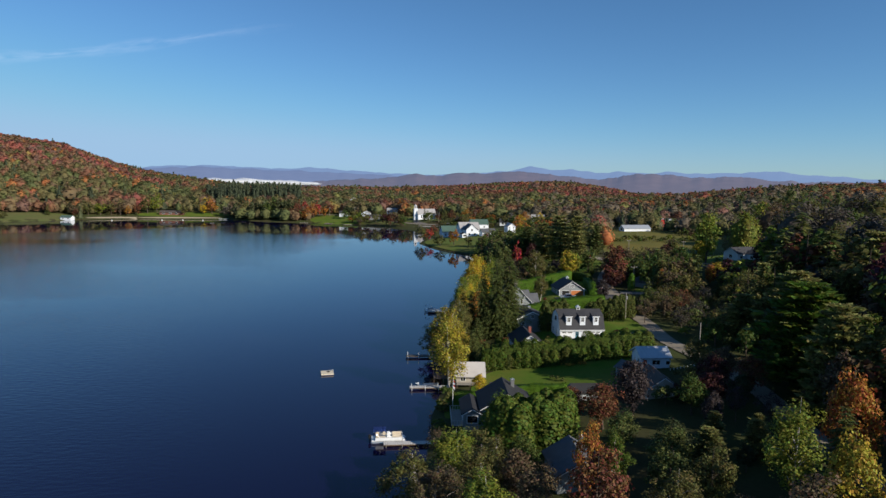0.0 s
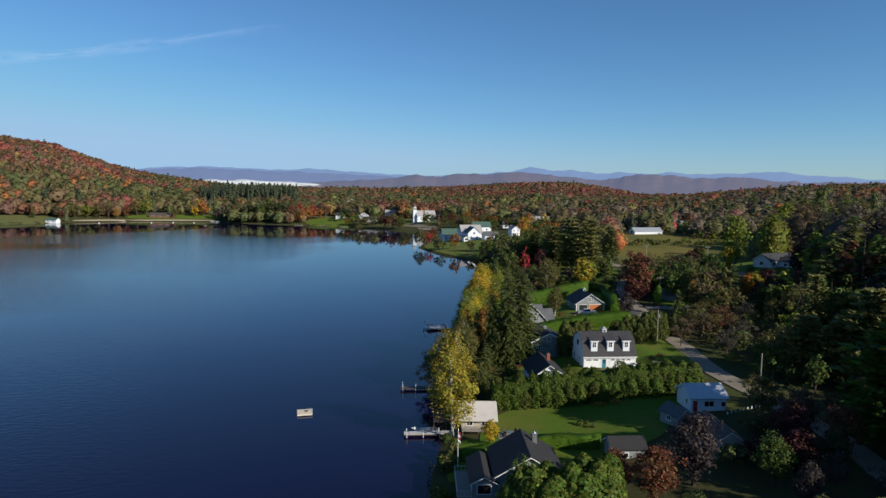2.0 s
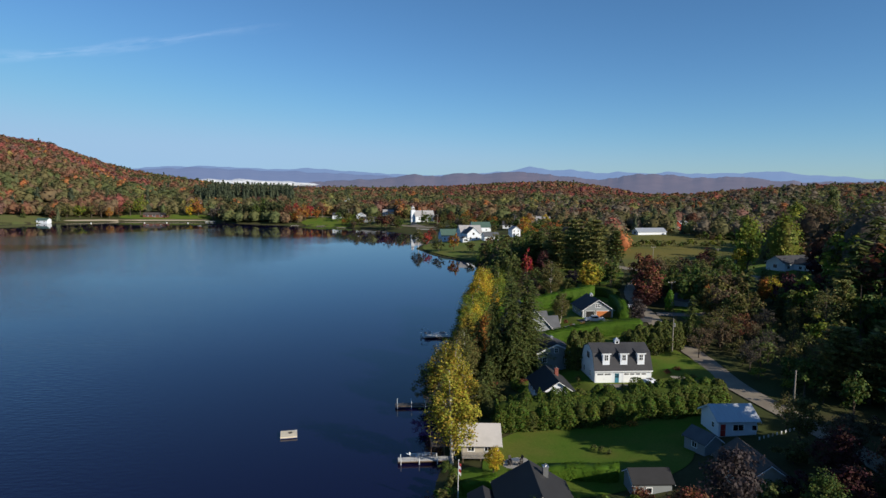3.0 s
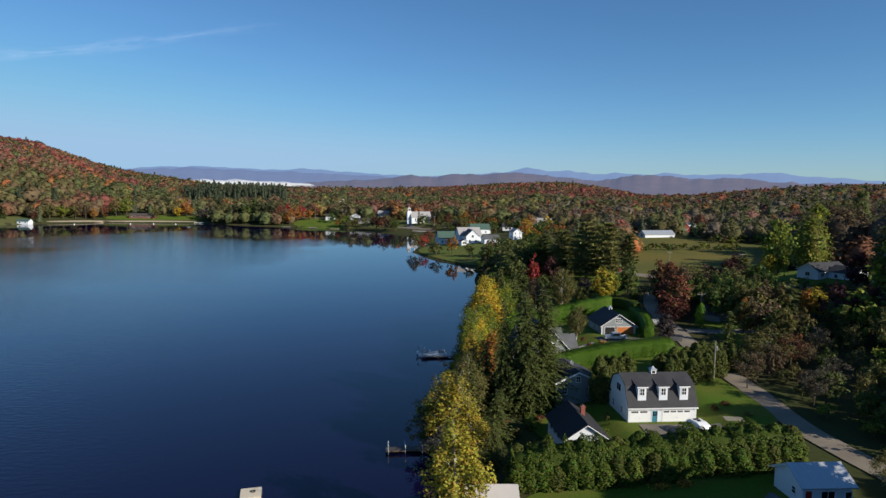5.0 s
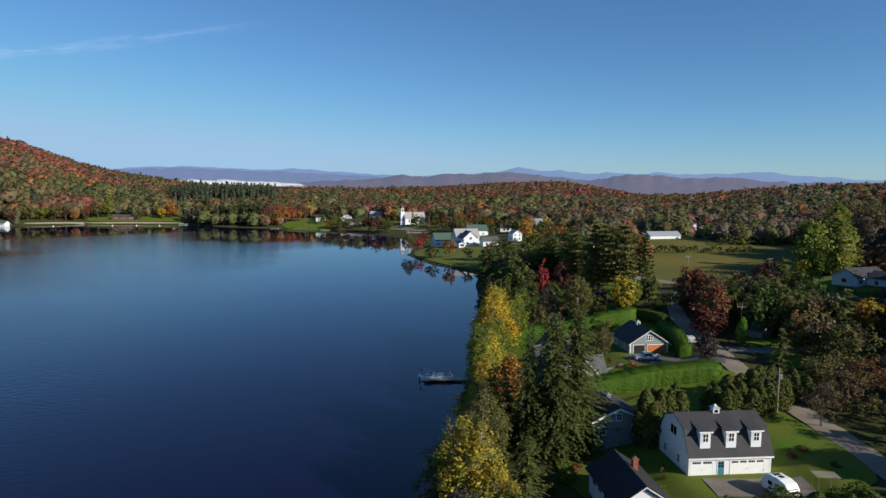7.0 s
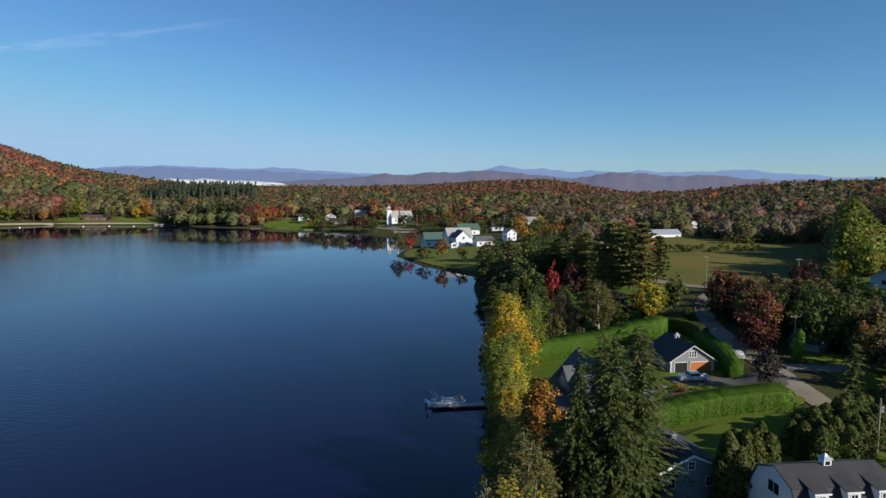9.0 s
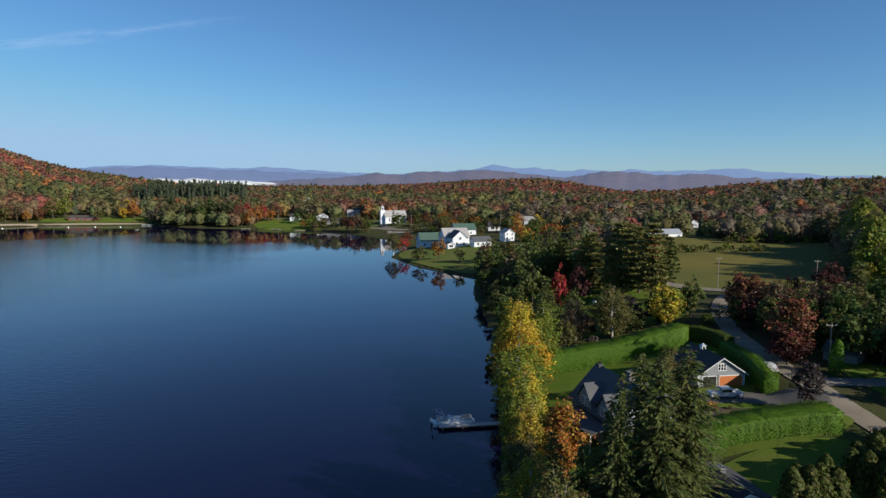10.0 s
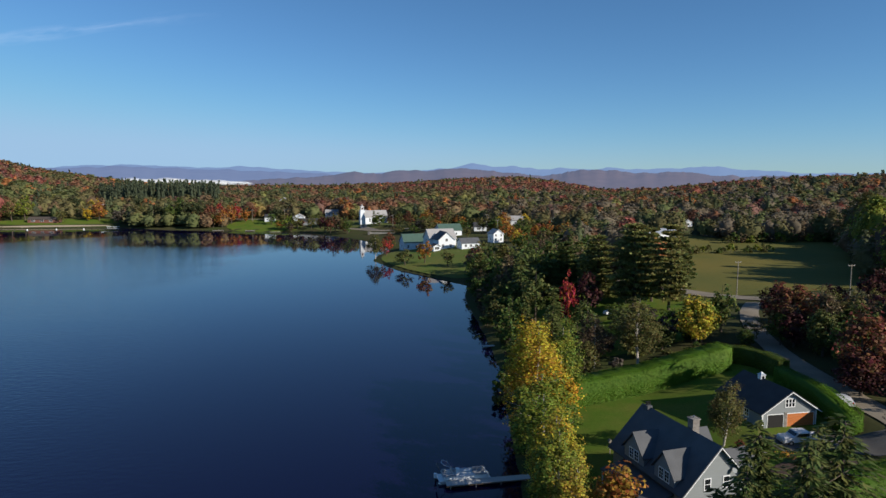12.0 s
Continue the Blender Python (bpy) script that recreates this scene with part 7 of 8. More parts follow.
plant_far([
    (84, 735, 15, 13, "orange"), (100, 725, 14, 12, "rust"), (62, 765, 14, 12, "olive"), (44, 765, 14, 12, "rust"), (128, 660, 13, 12, "orange"), (150, 600, 13, 12, "gold"),
    (140, 560, 13, 12, "olive"), (128, 540, 12, 11, "green"), (150, 520, 13, 12, "olive"), (166, 540, 12, 12, "green"), (122, 580, 11, 11, "rust"), (180, 570, 13, 12, "olive"),
    (140, 620, 13, 12, "orange"), (118, 470, 13, 11, "green"), (134, 480, 13, 12, "olive"), (146, 460, 12, 11, "brown"), (130, 450, 12, 11, "green"), (-92, 752, 15, 13, "spruce"),
])
plant_far([
    (-104, 762, 25, 17, "deep"), (-118, 768, 26, 16, "deep"), (-130, 772, 24, 17, "green"), (-111, 775, 27, 15, "deep"), (-138, 780, 24, 15, "deep"), (-124, 782, 27, 15, "green"), (-98, 776, 22, 14, "rust"), (-88, 768, 21, 14, "red"), (-78, 766, 19, 12, "orange"), (-84, 750, 17, 13, "orange"), (-94, 756, 18, 13, "rust"), (-148, 782, 24, 16, "deep"), (-160, 790, 20, 15, "olive"),
    (-172, 800, 15, 14, "grey"), (-186, 806, 17, 16, "grey"), (-208, 824, 17, 17, "orange"), (-218, 822, 15, 14, "gold"), (-238, 812, 15, 13, "olive"), (-274, 826, 26, 18, "lime"), (-284, 822, 24, 17, "olive"),
    (-299, 800, 14, 9, "orange"), (-293, 812, 16, 13, "rust"), (-309, 804, 20, 17, "brown"), (-318, 800, 18, 15, "olive"), (-329, 796, 18, 15, "lime"), (-340, 790, 18, 15, "olive"), (-352, 780, 16, 13, "brown"), (-345, 771, 11, 9, "rust"),
    (-405, 735, 8, 14, "olive"), (-376, 772, 13, 7, "spruce"), (-60, 790, 16, 13, "rust"), (-75, 785, 17, 13, "red"), (-66, 770, 14, 12, "orange"), (-178, 852, 24, 14, "deep"), (-222, 856, 20, 13, "gold"), (-242, 862, 22, 15, "deep"),
])

# ---- docks ----
def dock(x0, x1, y, width, z, mat, label, posts=4, post_mat=None, tall=0.5):
    d = thing("dock", pose(x0, y, 0), label, "dock")
    n = max(4, int((x1 - x0) / 0.34))
    step = (x1 - x0) / n
    bm = box(0, step - 0.02, -width / 2, width / 2, z - 0.05, z, 0.006)
    me = bpy.data.meshes.new("plank")
    bm.to_mesh(me), bm.free()
    me.materials.append(mat)
    for i in range(n):
        part_mesh("plank", me, None, d, "", pose(i * step, 0, random.uniform(-0.006, 0.006)))
    for v in (-width / 2 + 0.08, width / 2 - 0.08):
        part("stringer", box(0, x1 - x0, v - 0.05, v + 0.05, z - 0.25, z - 0.055), BROWN_WOOD, d)
    pm = bpy.data.meshes.new("post")
    bm = tube([(0, 0, -2.2), (0, 0, z + tall)], 0.06, 8)
    bm.to_mesh(pm), bm.free()
    pm.materials.append(post_mat or POLE_WOOD)
    for i in range(posts):
        u = (x1 - x0) * (i + 0.15) / (posts - 0.6)
        for v in (-width / 2 - 0.06, width / 2 + 0.06):
            part_mesh("post", pm, None, d, "", pose(u, v, 0))
    return d


GREYDECK = material("grey_white_dock_boards", (0.50, 0.49, 0.47), 0.8, spots=0.12, scale=1, fine=9)
DARKDECK = material("dark_wet_boards", (0.09, 0.08, 0.07), 0.7, spots=0.2, scale=1, fine=9)
dock(-1.2, 8.6, 110.3, 1.5, 0.55, GREYDECK, "pale grey dock beside a pontoon boat", 4, tall=0.1)
dock(5.0, 15.4, 142.1, 1.6, 0.6, GREYDECK, "pale wooden dock with white posts", 4, WHITE, 0.55)
dock(5.3, 15.2, 169.2, 1.7, 0.6, DARKDECK, "dark wooden dock with pale posts", 4, WHITE, 1.0)
dock(16.0, 28.6, 229.3, 1.5, 0.55, GREYDECK, "pale grey dock below the birches", 4, tall=0.1)
dock(41.0, 47.5, 304.0, 1.4, 0.5, GREYDECK, "small pale dock under dark trees", 2, tall=0.1)
for x0, y0 in ((-62, 726), (-90, 734), (-40, 708)):
    d = dock(x0, x0 + 9, y0, 2.4, 0.6, GREYDECK, "small pale dock on the far shore", 2, tall=0.1)


# ---- pontoon boats ----
def pontoon_boat(x, y, rot, length, canvas, seat, label, tower=False):
    b = thing("pontoon_boat", pose(x, y, 0, 0, 0, rot), label, "boat")
    L, W = length, 2.5
    for v in (-W / 2 + 0.35, W / 2 - 0.35):
        part("pontoon", tube([(0.1, v, 0.12), (0.4, v, 0.08), (L - 1.1, v, 0.08), (L - 0.4, v, 0.16), (L, v, 0.34)], [0.2, 0.32, 0.32, 0.24, 0.05], 12), ALU, b, "bare aluminium float")
    part("deck", box(0.2, L - 0.3, -W / 2, W / 2, 0.42, 0.52, 0.02), WHITE, b, "flat pale deck")
    # fence panels and rails
    for v in (-W / 2 + 0.03, W / 2 - 0.03):
        part("side_panel", box(0.9, L - 0.9, v - 0.015, v + 0.015, 0.56, 1.05, 0.006), WHITE, b, "white side panel")
        part("rail", tube([(0.9, v, 1.12), (L - 0.9, v, 1.12), (L - 0.6, v, 1.0)], 0.022, 6), ALU, b)
    part("bow_panel", box(L - 0.75, L - 0.72, -W / 2, W / 2, 0.56, 1.0, 0.006), WHITE, b)
    # couches
    for nm, x0, x1, y0, y1 in (("couch", L - 2.6, L - 0.9, -W / 2 + 0.08, -W / 2 + 0.72), ("couch", L - 2.6, L - 0.9, W / 2 - 0.72, W / 2 - 0.08),
                               ("couch", 0.95, 2.7, -W / 2 + 0.08, -W / 2 + 0.75), ("couch", 0.95, 1.6, -0.3, W / 2 - 0.1)):
        c = part(nm, box(x0, x1, y0, y1, 0.52, 0.92, 0.07), seat, b, "padded bench")
        yb = y0 if y0 < -0.5 else y1 - 0.16
        part("backrest", box(x0, x1, yb, yb + 0.16, 0.86, 1.3, 0.05), seat, c)
    con = part("console", box(3.0, 3.6, 0.25, 1.0, 0.52, 1.45, 0.08), WHITE, b, "white helm console")
    part("steering_wheel", tube([(2.93, 0.62 + 0.17 * math.cos(a), 1.3 + 0.17 * math.sin(a)) for a in np.linspace(0, 6.283, 13)], 0.018, 5), RUBBER, con)
    part("helm_seat", box(2.2, 2.75, 0.35, 0.9, 0.9, 1.5, 0.1), seat, b)
    m = part("outboard_motor", box(-0.35, 0.1, -0.25, 0.25, 0.55, 1.25, 0.1), DARK if not tower else WHITE, b, "outboard motor")
    part("motor_leg", box(-0.2, 0.0, -0.08, 0.08, -0.5, 0.6, 0.03), DARK, m)
    if canvas:
        # folded and raised canopy on bent bows
        bm = bmesh.new()
        nx_, ny_ = 8, 6
        g = [[bm.verts.new((0.5 + 2.3 * i / nx_, (-W / 2 + W * j / ny_) * 0.98, 2.25 + 0.22 * math.sin(math.pi * j / ny_) + 0.05 * math.sin(3 * i))) for j in range(ny_ + 1)] for i in range(nx_ + 1)]
        for i in range(nx_):
            for j in range(ny_):
                bm.faces.new((g[i][j], g[i + 1][j], g[i + 1][j + 1], g[i][j + 1]))
        bmesh.ops.solidify(bm, geom=bm.faces[:], thickness=0.03)
        cv = part("canopy", bm, canvas, b, "blue canvas sun canopy")
        for xx in (0.6, 1.7, 2.7):
            part("bow_tube", tube([(1.7, -W / 2, 1.1), (xx, -W / 2 + 0.05, 2.22), (xx, W / 2 - 0.05, 2.22), (1.7, W / 2, 1.1)], 0.018, 5), ALU, cv)
    if tower:
        for v in (-0.9, 0.9):
            part("tower_leg", tube([(2.6, v * 1.2, 1.1), (1.7, v, 2.5), (1.0, v, 2.75)], 0.035, 6), WHITE, b)
        part("tower_bar", tube([(1.0, -0.9, 2.75), (0.7, 0, 2.8), (1.0, 0.9, 2.75)], 0.04, 6), WHITE, b, "white tow tower")
        part("folded_canopy", tube([(0.2, -1.0, 2.3), (0.1, 0, 2.4), (0.2, 1.0, 2.3)], 0.12, 8), ROOF_GREY, b, "rolled grey canopy")
    return b


pontoon_boat(-3.6, 112.7, 1, 6.6, BLUE_CANVAS, VINYL, "pontoon boat with beige seats and a blue canopy at its dock")
pontoon_boat(15.0, 231.4, -1, 8.2, None, material("grey_vinyl", (0.30, 0.31, 0.33), 0.5), "white and grey pontoon boat with a tow tower", True)


# ---- swimming raft ----
r = thing("swim_raft", pose(-14.75, 155.3, 0, 0, 0, 8), "cream wooden swimming raft afloat on the lake", "raft")
CREAM = material("cream_raft_boards", (0.62, 0.55, 0.42), 0.8, spots=0.1, scale=1, fine=8)
bm = box(-1.5, -1.21, -1.5, 1.5, 0.36, 0.42, 0.008)
pm = bpy.data.meshes.new("plank")
bm.to_mesh(pm), bm.free()
pm.materials.append(CREAM)
for i in range(10):
    part_mesh("plank", pm, None, r, "", pose(0.3 * i, 0, 0))
for v in (-1.2, 1.2):
    part("float", tube([(-1.45, v, 0.12), (1.45, v, 0.12)], 0.22, 10), BLUE_CANVAS, r, "blue barrel float")
part("side_board", box(-1.52, 1.5, -1.55, -1.51, 0.16, 0.40), CREAM, r)
part("side_board", box(-1.52, 1.5, 1.51, 1.55, 0.16, 0.40), CREAM, r)
lad = part("ladder", tube([(1.55, -0.25, -0.6), (1.55, -0.25, 0.9), (1.2, -0.25, 1.0)], 0.025, 6), ALU, r, "metal swim ladder")
part("ladder_rail", tube([(1.55, 0.25, -0.6), (1.55, 0.25, 0.9), (1.2, 0.25, 1.0)], 0.025, 6), ALU, lad)
part("ring", tube([(0.3 + 0.3 * math.cos(a), 0.2 + 0.3 * math.sin(a), 0.5) for a in np.linspace(0, 6.283, 15)], 0.08, 6), RUBBER, r, "dark swim ring")

# fishing boat at the second dock
sk = thing("rowing_boat", pose(7.2, 143.6, 0.1, 0, 0, 4), "small aluminium fishing boat with outboard", "boat")
bm = bmesh.new()
L = 4.6
sec = []
for t in np.linspace(0, 1, 9):
    hw = 0.75 * (1 - max(0, (t - 0.45) / 0.55) ** 2.2) + 0.02
    sec.append([bm.verts.new((t * L, u * hw, z)) for u, z in ((-1, 0.5 + 0.15 * t), (-0.8, 0.05), (0, -0.1), (0.8, 0.05), (1, 0.5 + 0.15 * t))])
for a, b in zip(sec, sec[1:]):
    for k in range(4):
        bm.faces.new((a[k], b[k], b[k + 1], a[k + 1]))
bm.faces.new(sec[0])
bmesh.ops.solidify(bm, geom=bm.faces[:], thickness=0.04)
part("hull", bm, ALU, sk, "bare aluminium hull")
for t in (0.8, 2.0, 3.2):
    part("thwart", box(t, t + 0.3, -0.62, 0.62, 0.34, 0.38, 0.01), ALU, sk)
mo = part("outboard_motor", box(-0.35, -0.02, -0.16, 0.16, 0.6, 1.05, 0.07), WHITE, sk, "white tilted outboard motor")
part("motor_leg", tube([(-0.2, 0, 0.6), (-0.75, 0, 0.95)], 0.07, 6), WHITE, mo)


# ---- decks, rails, seats ----
def railing(parent, pts, z, h=0.95, mat=None, gap=0.45):
    mat = mat or WHITE
    for (xa, ya), (xb, yb) in zip(pts, pts[1:]):
        for q in (z + h, z + 0.15):
            part("rail", tube([(xa, ya, q), (xb, yb, q)], 0.04, 5), mat, parent)
        n = max(2, int(math.hypot(xb - xa, yb - ya) / gap))
        for i in range(n + 1):
            x, y = xa + (xb - xa) * i / n, ya + (yb - ya) * i / n
            part("baluster", box(x - 0.03, x + 0.03, y - 0.03, y + 0.03, z, z + h), mat, parent)


def deck(x, y, rot, w, d, z, mat, label, rails, rail_mat=None):
    k = thing("deck", pose(x, y, 0, 0, 0, rot), label, "deck")
    n = int(d / 0.3)
    bm = box(0, w, 0, d / n - 0.02, z - 0.05, z)
    me = bpy.data.meshes.new("board")
    bm.to_mesh(me), bm.free()
    me.materials.append(mat)
    for i in range(n):
        part_mesh("board", me, None, k, "", pose(0, i * d / n, 0))
    for u in (0.15, w / 2, w - 0.15):
        part("joist", box(u - 0.05, u + 0.05, 0, d, z - 0.25, z - 0.055), BROWN_WOOD, k)
        for v in (0.15, d - 0.15):
            part("post", box(u - 0.07, u + 0.07, v - 0.07, v + 0.07, -1.2, z - 0.06), BROWN_WOOD, k)
    railing(k, rails, z, mat=rail_mat)
    return k


def lawn_chair(x, y, z, rot, mat, label, group=""):
    c = thing("garden_chair", pose(x, y, z, 0, 0, rot), label, "chair", group)
    part("seat", box(-0.28, 0.28, -0.28, 0.28, 0.36, 0.42, 0.02), mat, c)
    bm = prism([(0.24, 0.40), (0.30, 0.40), (0.46, 0.98), (0.40, 0.98)], -0.28, 0.28, "x")
    part("backrest", bm, mat, c)
    for u in (-0.25, 0.25):
        for v in (-0.24, 0.24):
            part("leg", box(u - 0.03, u + 0.03, v - 0.03, v + 0.03, 0, 0.36), mat, c)
        part("armrest", box(u - 0.05, u + 0.05, -0.3, 0.3, 0.58, 0.62, 0.01), mat, c)
    return c


deck(11.4, 113.2, -4, 3.2, 8.4, 2.35, DECK_WOOD, "grey wooden lakeside deck with a railing", [(3.1, 0.05), (0.05, 0.05), (0.05, 8.3), (3.1, 8.3)], GREYDECK)
deck(10.6, 143.9, -4, 4.8, 4.6, 1.9, DARKDECK, "dark wooden deck over the water by the boathouse", [(4.7, 0.05), (0.05, 0.05), (0.05, 4.5), (4.7, 4.5)], BROWN_WOOD)
deck(15.4, 138.8, -6, 6.2, 2.6, 1.95, DECK_WOOD, "weathered deck before the boathouse", [(0.05, 2.5), (0.05, 0.05), (6.1, 0.05), (6.1, 2.5)], DECK_WOOD)
DARK_WICKER = material("dark_wicker", (0.045, 0.04, 0.04), 0.8, bump=0.4)
for x, y, q in ((12.0, 146.8, 30), (13.4, 147.2, -20), (12.4, 145.2, 100), (13.9, 145.4, 200)):
    lawn_chair(x, y, 1.9, q, DARK_WICKER, "dark wicker chair on the lakeside deck", "deck chairs")
tb = thing("patio_table", pose(23.6, 135.6, gz(23.6, 135.6)), "round grey patio table beside the cottage", "table")
part("tabletop", tube([(0, 0, 0.70), (0, 0, 0.74)], 0.65, 20), METAL, tb)
part("pedestal", tube([(0, 0, 0), (0, 0, 0.7)], [0.12, 0.05], 8), METAL, tb)
for k in range(4):
    a = radians(90 * k + 30)
    x, y = 23.6 + 1.1 * math.cos(a), 135.6 + 1.1 * math.sin(a)
    lawn_chair(x, y, gz(x, y), 90 * k + 30 - 90, DARK_WICKER, "dark wicker patio chair round the table", "patio chairs")
draped("patio", rounded([(21.6, 133.6), (21.6, 137.6), (25.8, 137.8), (25.8, 133.6)], 2), CONCRETE, "small pale paved patio", "patio", 0.13, 1.0)
# flagpole
fp = thing("flagpole", pose(13.0, 125.2, gz(13.0, 125.2)), "white flagpole with a limp red and white flag", "flagpole")
part("pole", tube([(0, 0, -0.3), (0, 0, 6.4)], [0.06, 0.035], 8), WHITE, fp)
part("finial", tube([(0, 0, 6.38), (0, 0, 6.48), (0, 0, 6.58)], [0.04, 0.08, 0.03], 8), METAL, fp)
bm = bmesh.new()
cols = [[bm.verts.new((0.05 + 0.09 * i + 0.02 * math.sin(5 * j), 0.10 * math.sin(2.2 * i + 0.6 * j), 6.2 - 0.22 * j - 0.07 * i)) for j in range(9)] for i in range(5)]
for i in range(4):
    for j in range(8):
        f = bm.faces.new((cols[i][j], cols[i + 1][j], cols[i + 1][j + 1], cols[i][j + 1]))
        f.material_index = (j // 2) % 2
fl = part("flag", bm, FLAG_RED, fp, "limp striped flag")
fl.data.materials.append(WHITE)

# ---- vehicles ----
WHEEL = []


def wheel(parent, x, y, r=0.38, w=0.24):
    if not WHEEL:
        t = bpy.data.meshes.new("tyre")
        bm = tube([(0, -0.5, 0), (0, -0.4, 0), (0, 0.4, 0), (0, 0.5, 0)], [0.86, 1.0, 1.0, 0.86], 18)
        bm.to_mesh(t), bm.free()
        t.materials.append(RUBBER)
        q = bpy.data.meshes.new("rim")
        bm = tube([(0, -0.53, 0), (0, -0.47, 0), (0, 0.47, 0), (0, 0.53, 0)], [0.3, 0.62, 0.62, 0.3], 12)
        bm.to_mesh(q), bm.free()
        q.materials.append(METAL)
        WHEEL.extend((t, q))
    m = pose(x, y, r) @ Matrix.Diagonal((r, w, r, 1))
    t = part_mesh("wheel", WHEEL[0], None, parent, "black tyre", m)
    part_mesh("rim", WHEEL[1], None, t, "metal rim")


def car(x, y, z, rot, paint, label, profile, glass, length, width, axles, name="car"):
    """A vehicle along its own x. profile: side outline of the body; glass: outline of the cabin's windows."""
    c = thing(name, pose(x, y, z, 0, 0, rot), label, "car" if name == "car" else "pickup truck")
    bm = prism(profile, -width / 2, width / 2, "y")
    bmesh.ops.bevel(bm, geom=[e for e in bm.edges if abs(e.verts[0].co.y) > width / 2 - 0.01 and abs(e.verts[0].co.y - e.verts[1].co.y) < 0.01],
                    offset=0.06, segments=2, affect="EDGES")
    part("body", bm, paint, c)
    part("side_window", prism(glass, -width / 2 - 0.012, width / 2 + 0.012, "y"), GLASS, c, "dark side glass")
    gx = [p[0] for p in glass]
    gz_ = [p[1] for p in glass]
    for xx, q in ((max(gx) + 0.18, 1), (min(gx) - 0.10, -1)):
        o = [(xx, min(gz_)), (xx + 0.05 * q, min(gz_)), (xx - 0.33 * q, max(gz_)), (xx - 0.38 * q, max(gz_))]
        part("windscreen", prism(o, -width / 2 + 0.14, width / 2 - 0.14, "y"), GLASS, c, "dark sloping screen")
    for ax in axles:
        for v in (-width / 2 + 0.1, width / 2 - 0.1):
            wheel(c, ax, v)
    for v in (-width / 2 + 0.3, width / 2 - 0.3):
        part("headlight", box(length - 0.06, length + 0.015, v - 0.18, v + 0.18, 0.72, 0.88, 0.02), WHITE, c, "clear headlight")
        part("tail_light", box(-0.015, 0.06, v - 0.12, v + 0.12, 0.75, 0.98, 0.02), RED_PAINT, c, "red tail light")
    part("bumper", box(length - 0.05, length + 0.07, -width / 2 + 0.05, width / 2 - 0.05, 0.38, 0.58, 0.03), METAL, c)
    return c


SEDAN = [(0, 0.35), (4.5, 0.35), (4.5, 0.75), (3.5, 0.92), (2.85, 1.42), (1.3, 1.45), (0.35, 1.0), (0, 0.95)]
SEDAN_GLASS = [(0.85, 1.0), (3.15, 0.98), (2.75, 1.34), (1.4, 1.36)]
PICKUP = [(0, 0.45), (5.7, 0.45), (5.75, 0.9), (5.6, 1.15), (4.35, 1.22), (3.7, 1.85), (1.95, 1.87), (1.85, 1.22), (1.8, 0.85), (0.1, 0.85), (0.0, 1.2)]
PICKUP_GLASS = [(2.1, 1.28), (4.05, 1.26), (3.62, 1.74), (2.12, 1.76)]
p = car(68.2, 219.4, gz(65, 219.4) + 0.15, 174, CARPAINT, "silver-white crew-cab pickup parked on the drive", PICKUP, PICKUP_GLASS, 5.75, 1.95, (1.1, 4.7), "pickup_truck")
for v in (-0.93, 0.93):
    part("bed_side", box(0.05, 1.85, v - 0.045, v + 0.045, 0.84, 1.22, 0.02), CARPAINT, p)
part("tailgate", box(0.0, 0.07, -0.93, 0.93, 0.84, 1.2, 0.02), CARPAINT, p)
car(114.5, 341.5, gz(114.5, 341.5) + 0.2, 165, material("red_car_paint", (0.55, 0.02, 0.015), 0.25), "red car parked by the road", SEDAN, SEDAN_GLASS, 4.5, 1.8, (0.85, 3.65))
car(79.0, 225.6, gz(79.0, 225.6) + 0.1, 76, CARPAINT, "silver car parked along the lane", SEDAN, SEDAN_GLASS, 4.5, 1.8, (0.85, 3.65))
car(78.5, 311.0, gz(79.5, 311) + 0.1, 10, WHITE, "white car parked under the pines", SEDAN, SEDAN_GLASS, 4.5, 1.8, (0.85, 3.65))
car(174, 266, 14.9, 20, CARPAINT, "pale car before the white house", SEDAN, SEDAN_GLASS, 4.5, 1.8, (0.85, 3.65))

# rounded camper trailer
cz = gz(57.8, 158.6) + 0.15
cp = thing("camper_trailer", pose(56.4, 156.6, cz, 0, 0, 100), "small white rounded camper trailer on gravel", "camper")
out = [(0.0, 0.45), (4.3, 0.45), (4.55, 1.0), (4.45, 1.7), (4.0, 2.3), (3.2, 2.62), (1.6, 2.62), (0.6, 2.35), (0.1, 1.7)]
bm = prism(out, -1.05, 1.05, "y")
bmesh.ops.bevel(bm, geom=[e for e in bm.edges if abs(e.verts[0].co.y - e.verts[1].co.y) < 0.01], offset=0.12, segments=3, affect="EDGES")
part("shell", bm, WHITE, cp, "smooth white shell")
part("rear_window", prism([(-0.02, 1.25), (0.10, 1.25), (0.30, 1.85), (0.18, 1.85)], -0.7, 0.7, "y"), GLASS, cp, "wide dark window")
for v in (-1.07, 1.05):
    part("side_window", box(1.2, 2.1, v, v + 0.02, 1.35, 1.9, 0.005), GLASS, cp)
    part("side_window", box(2.6, 3.3, v, v + 0.02, 1.35, 1.9, 0.005), GLASS, cp)
part("roof_vent", box(1.9, 2.4, -0.25, 0.25, 2.6, 2.75, 0.03), DARK, cp, "dark roof vent")
part("roof_rack", box(2.7, 3.2, -0.5, 0.5, 2.6, 2.68, 0.02), DARK, cp)
part("drawbar", tube([(4.4, 0.5, 0.5), (5.6, 0, 0.5)], 0.05, 6), DARK, cp)
part("drawbar", tube([(4.4, -0.5, 0.5), (5.6, 0, 0.5)], 0.05, 6), DARK, cp)
for v in (-0.95, 0.95):
    wheel(cp, 1.9, v, 0.33, 0.2)

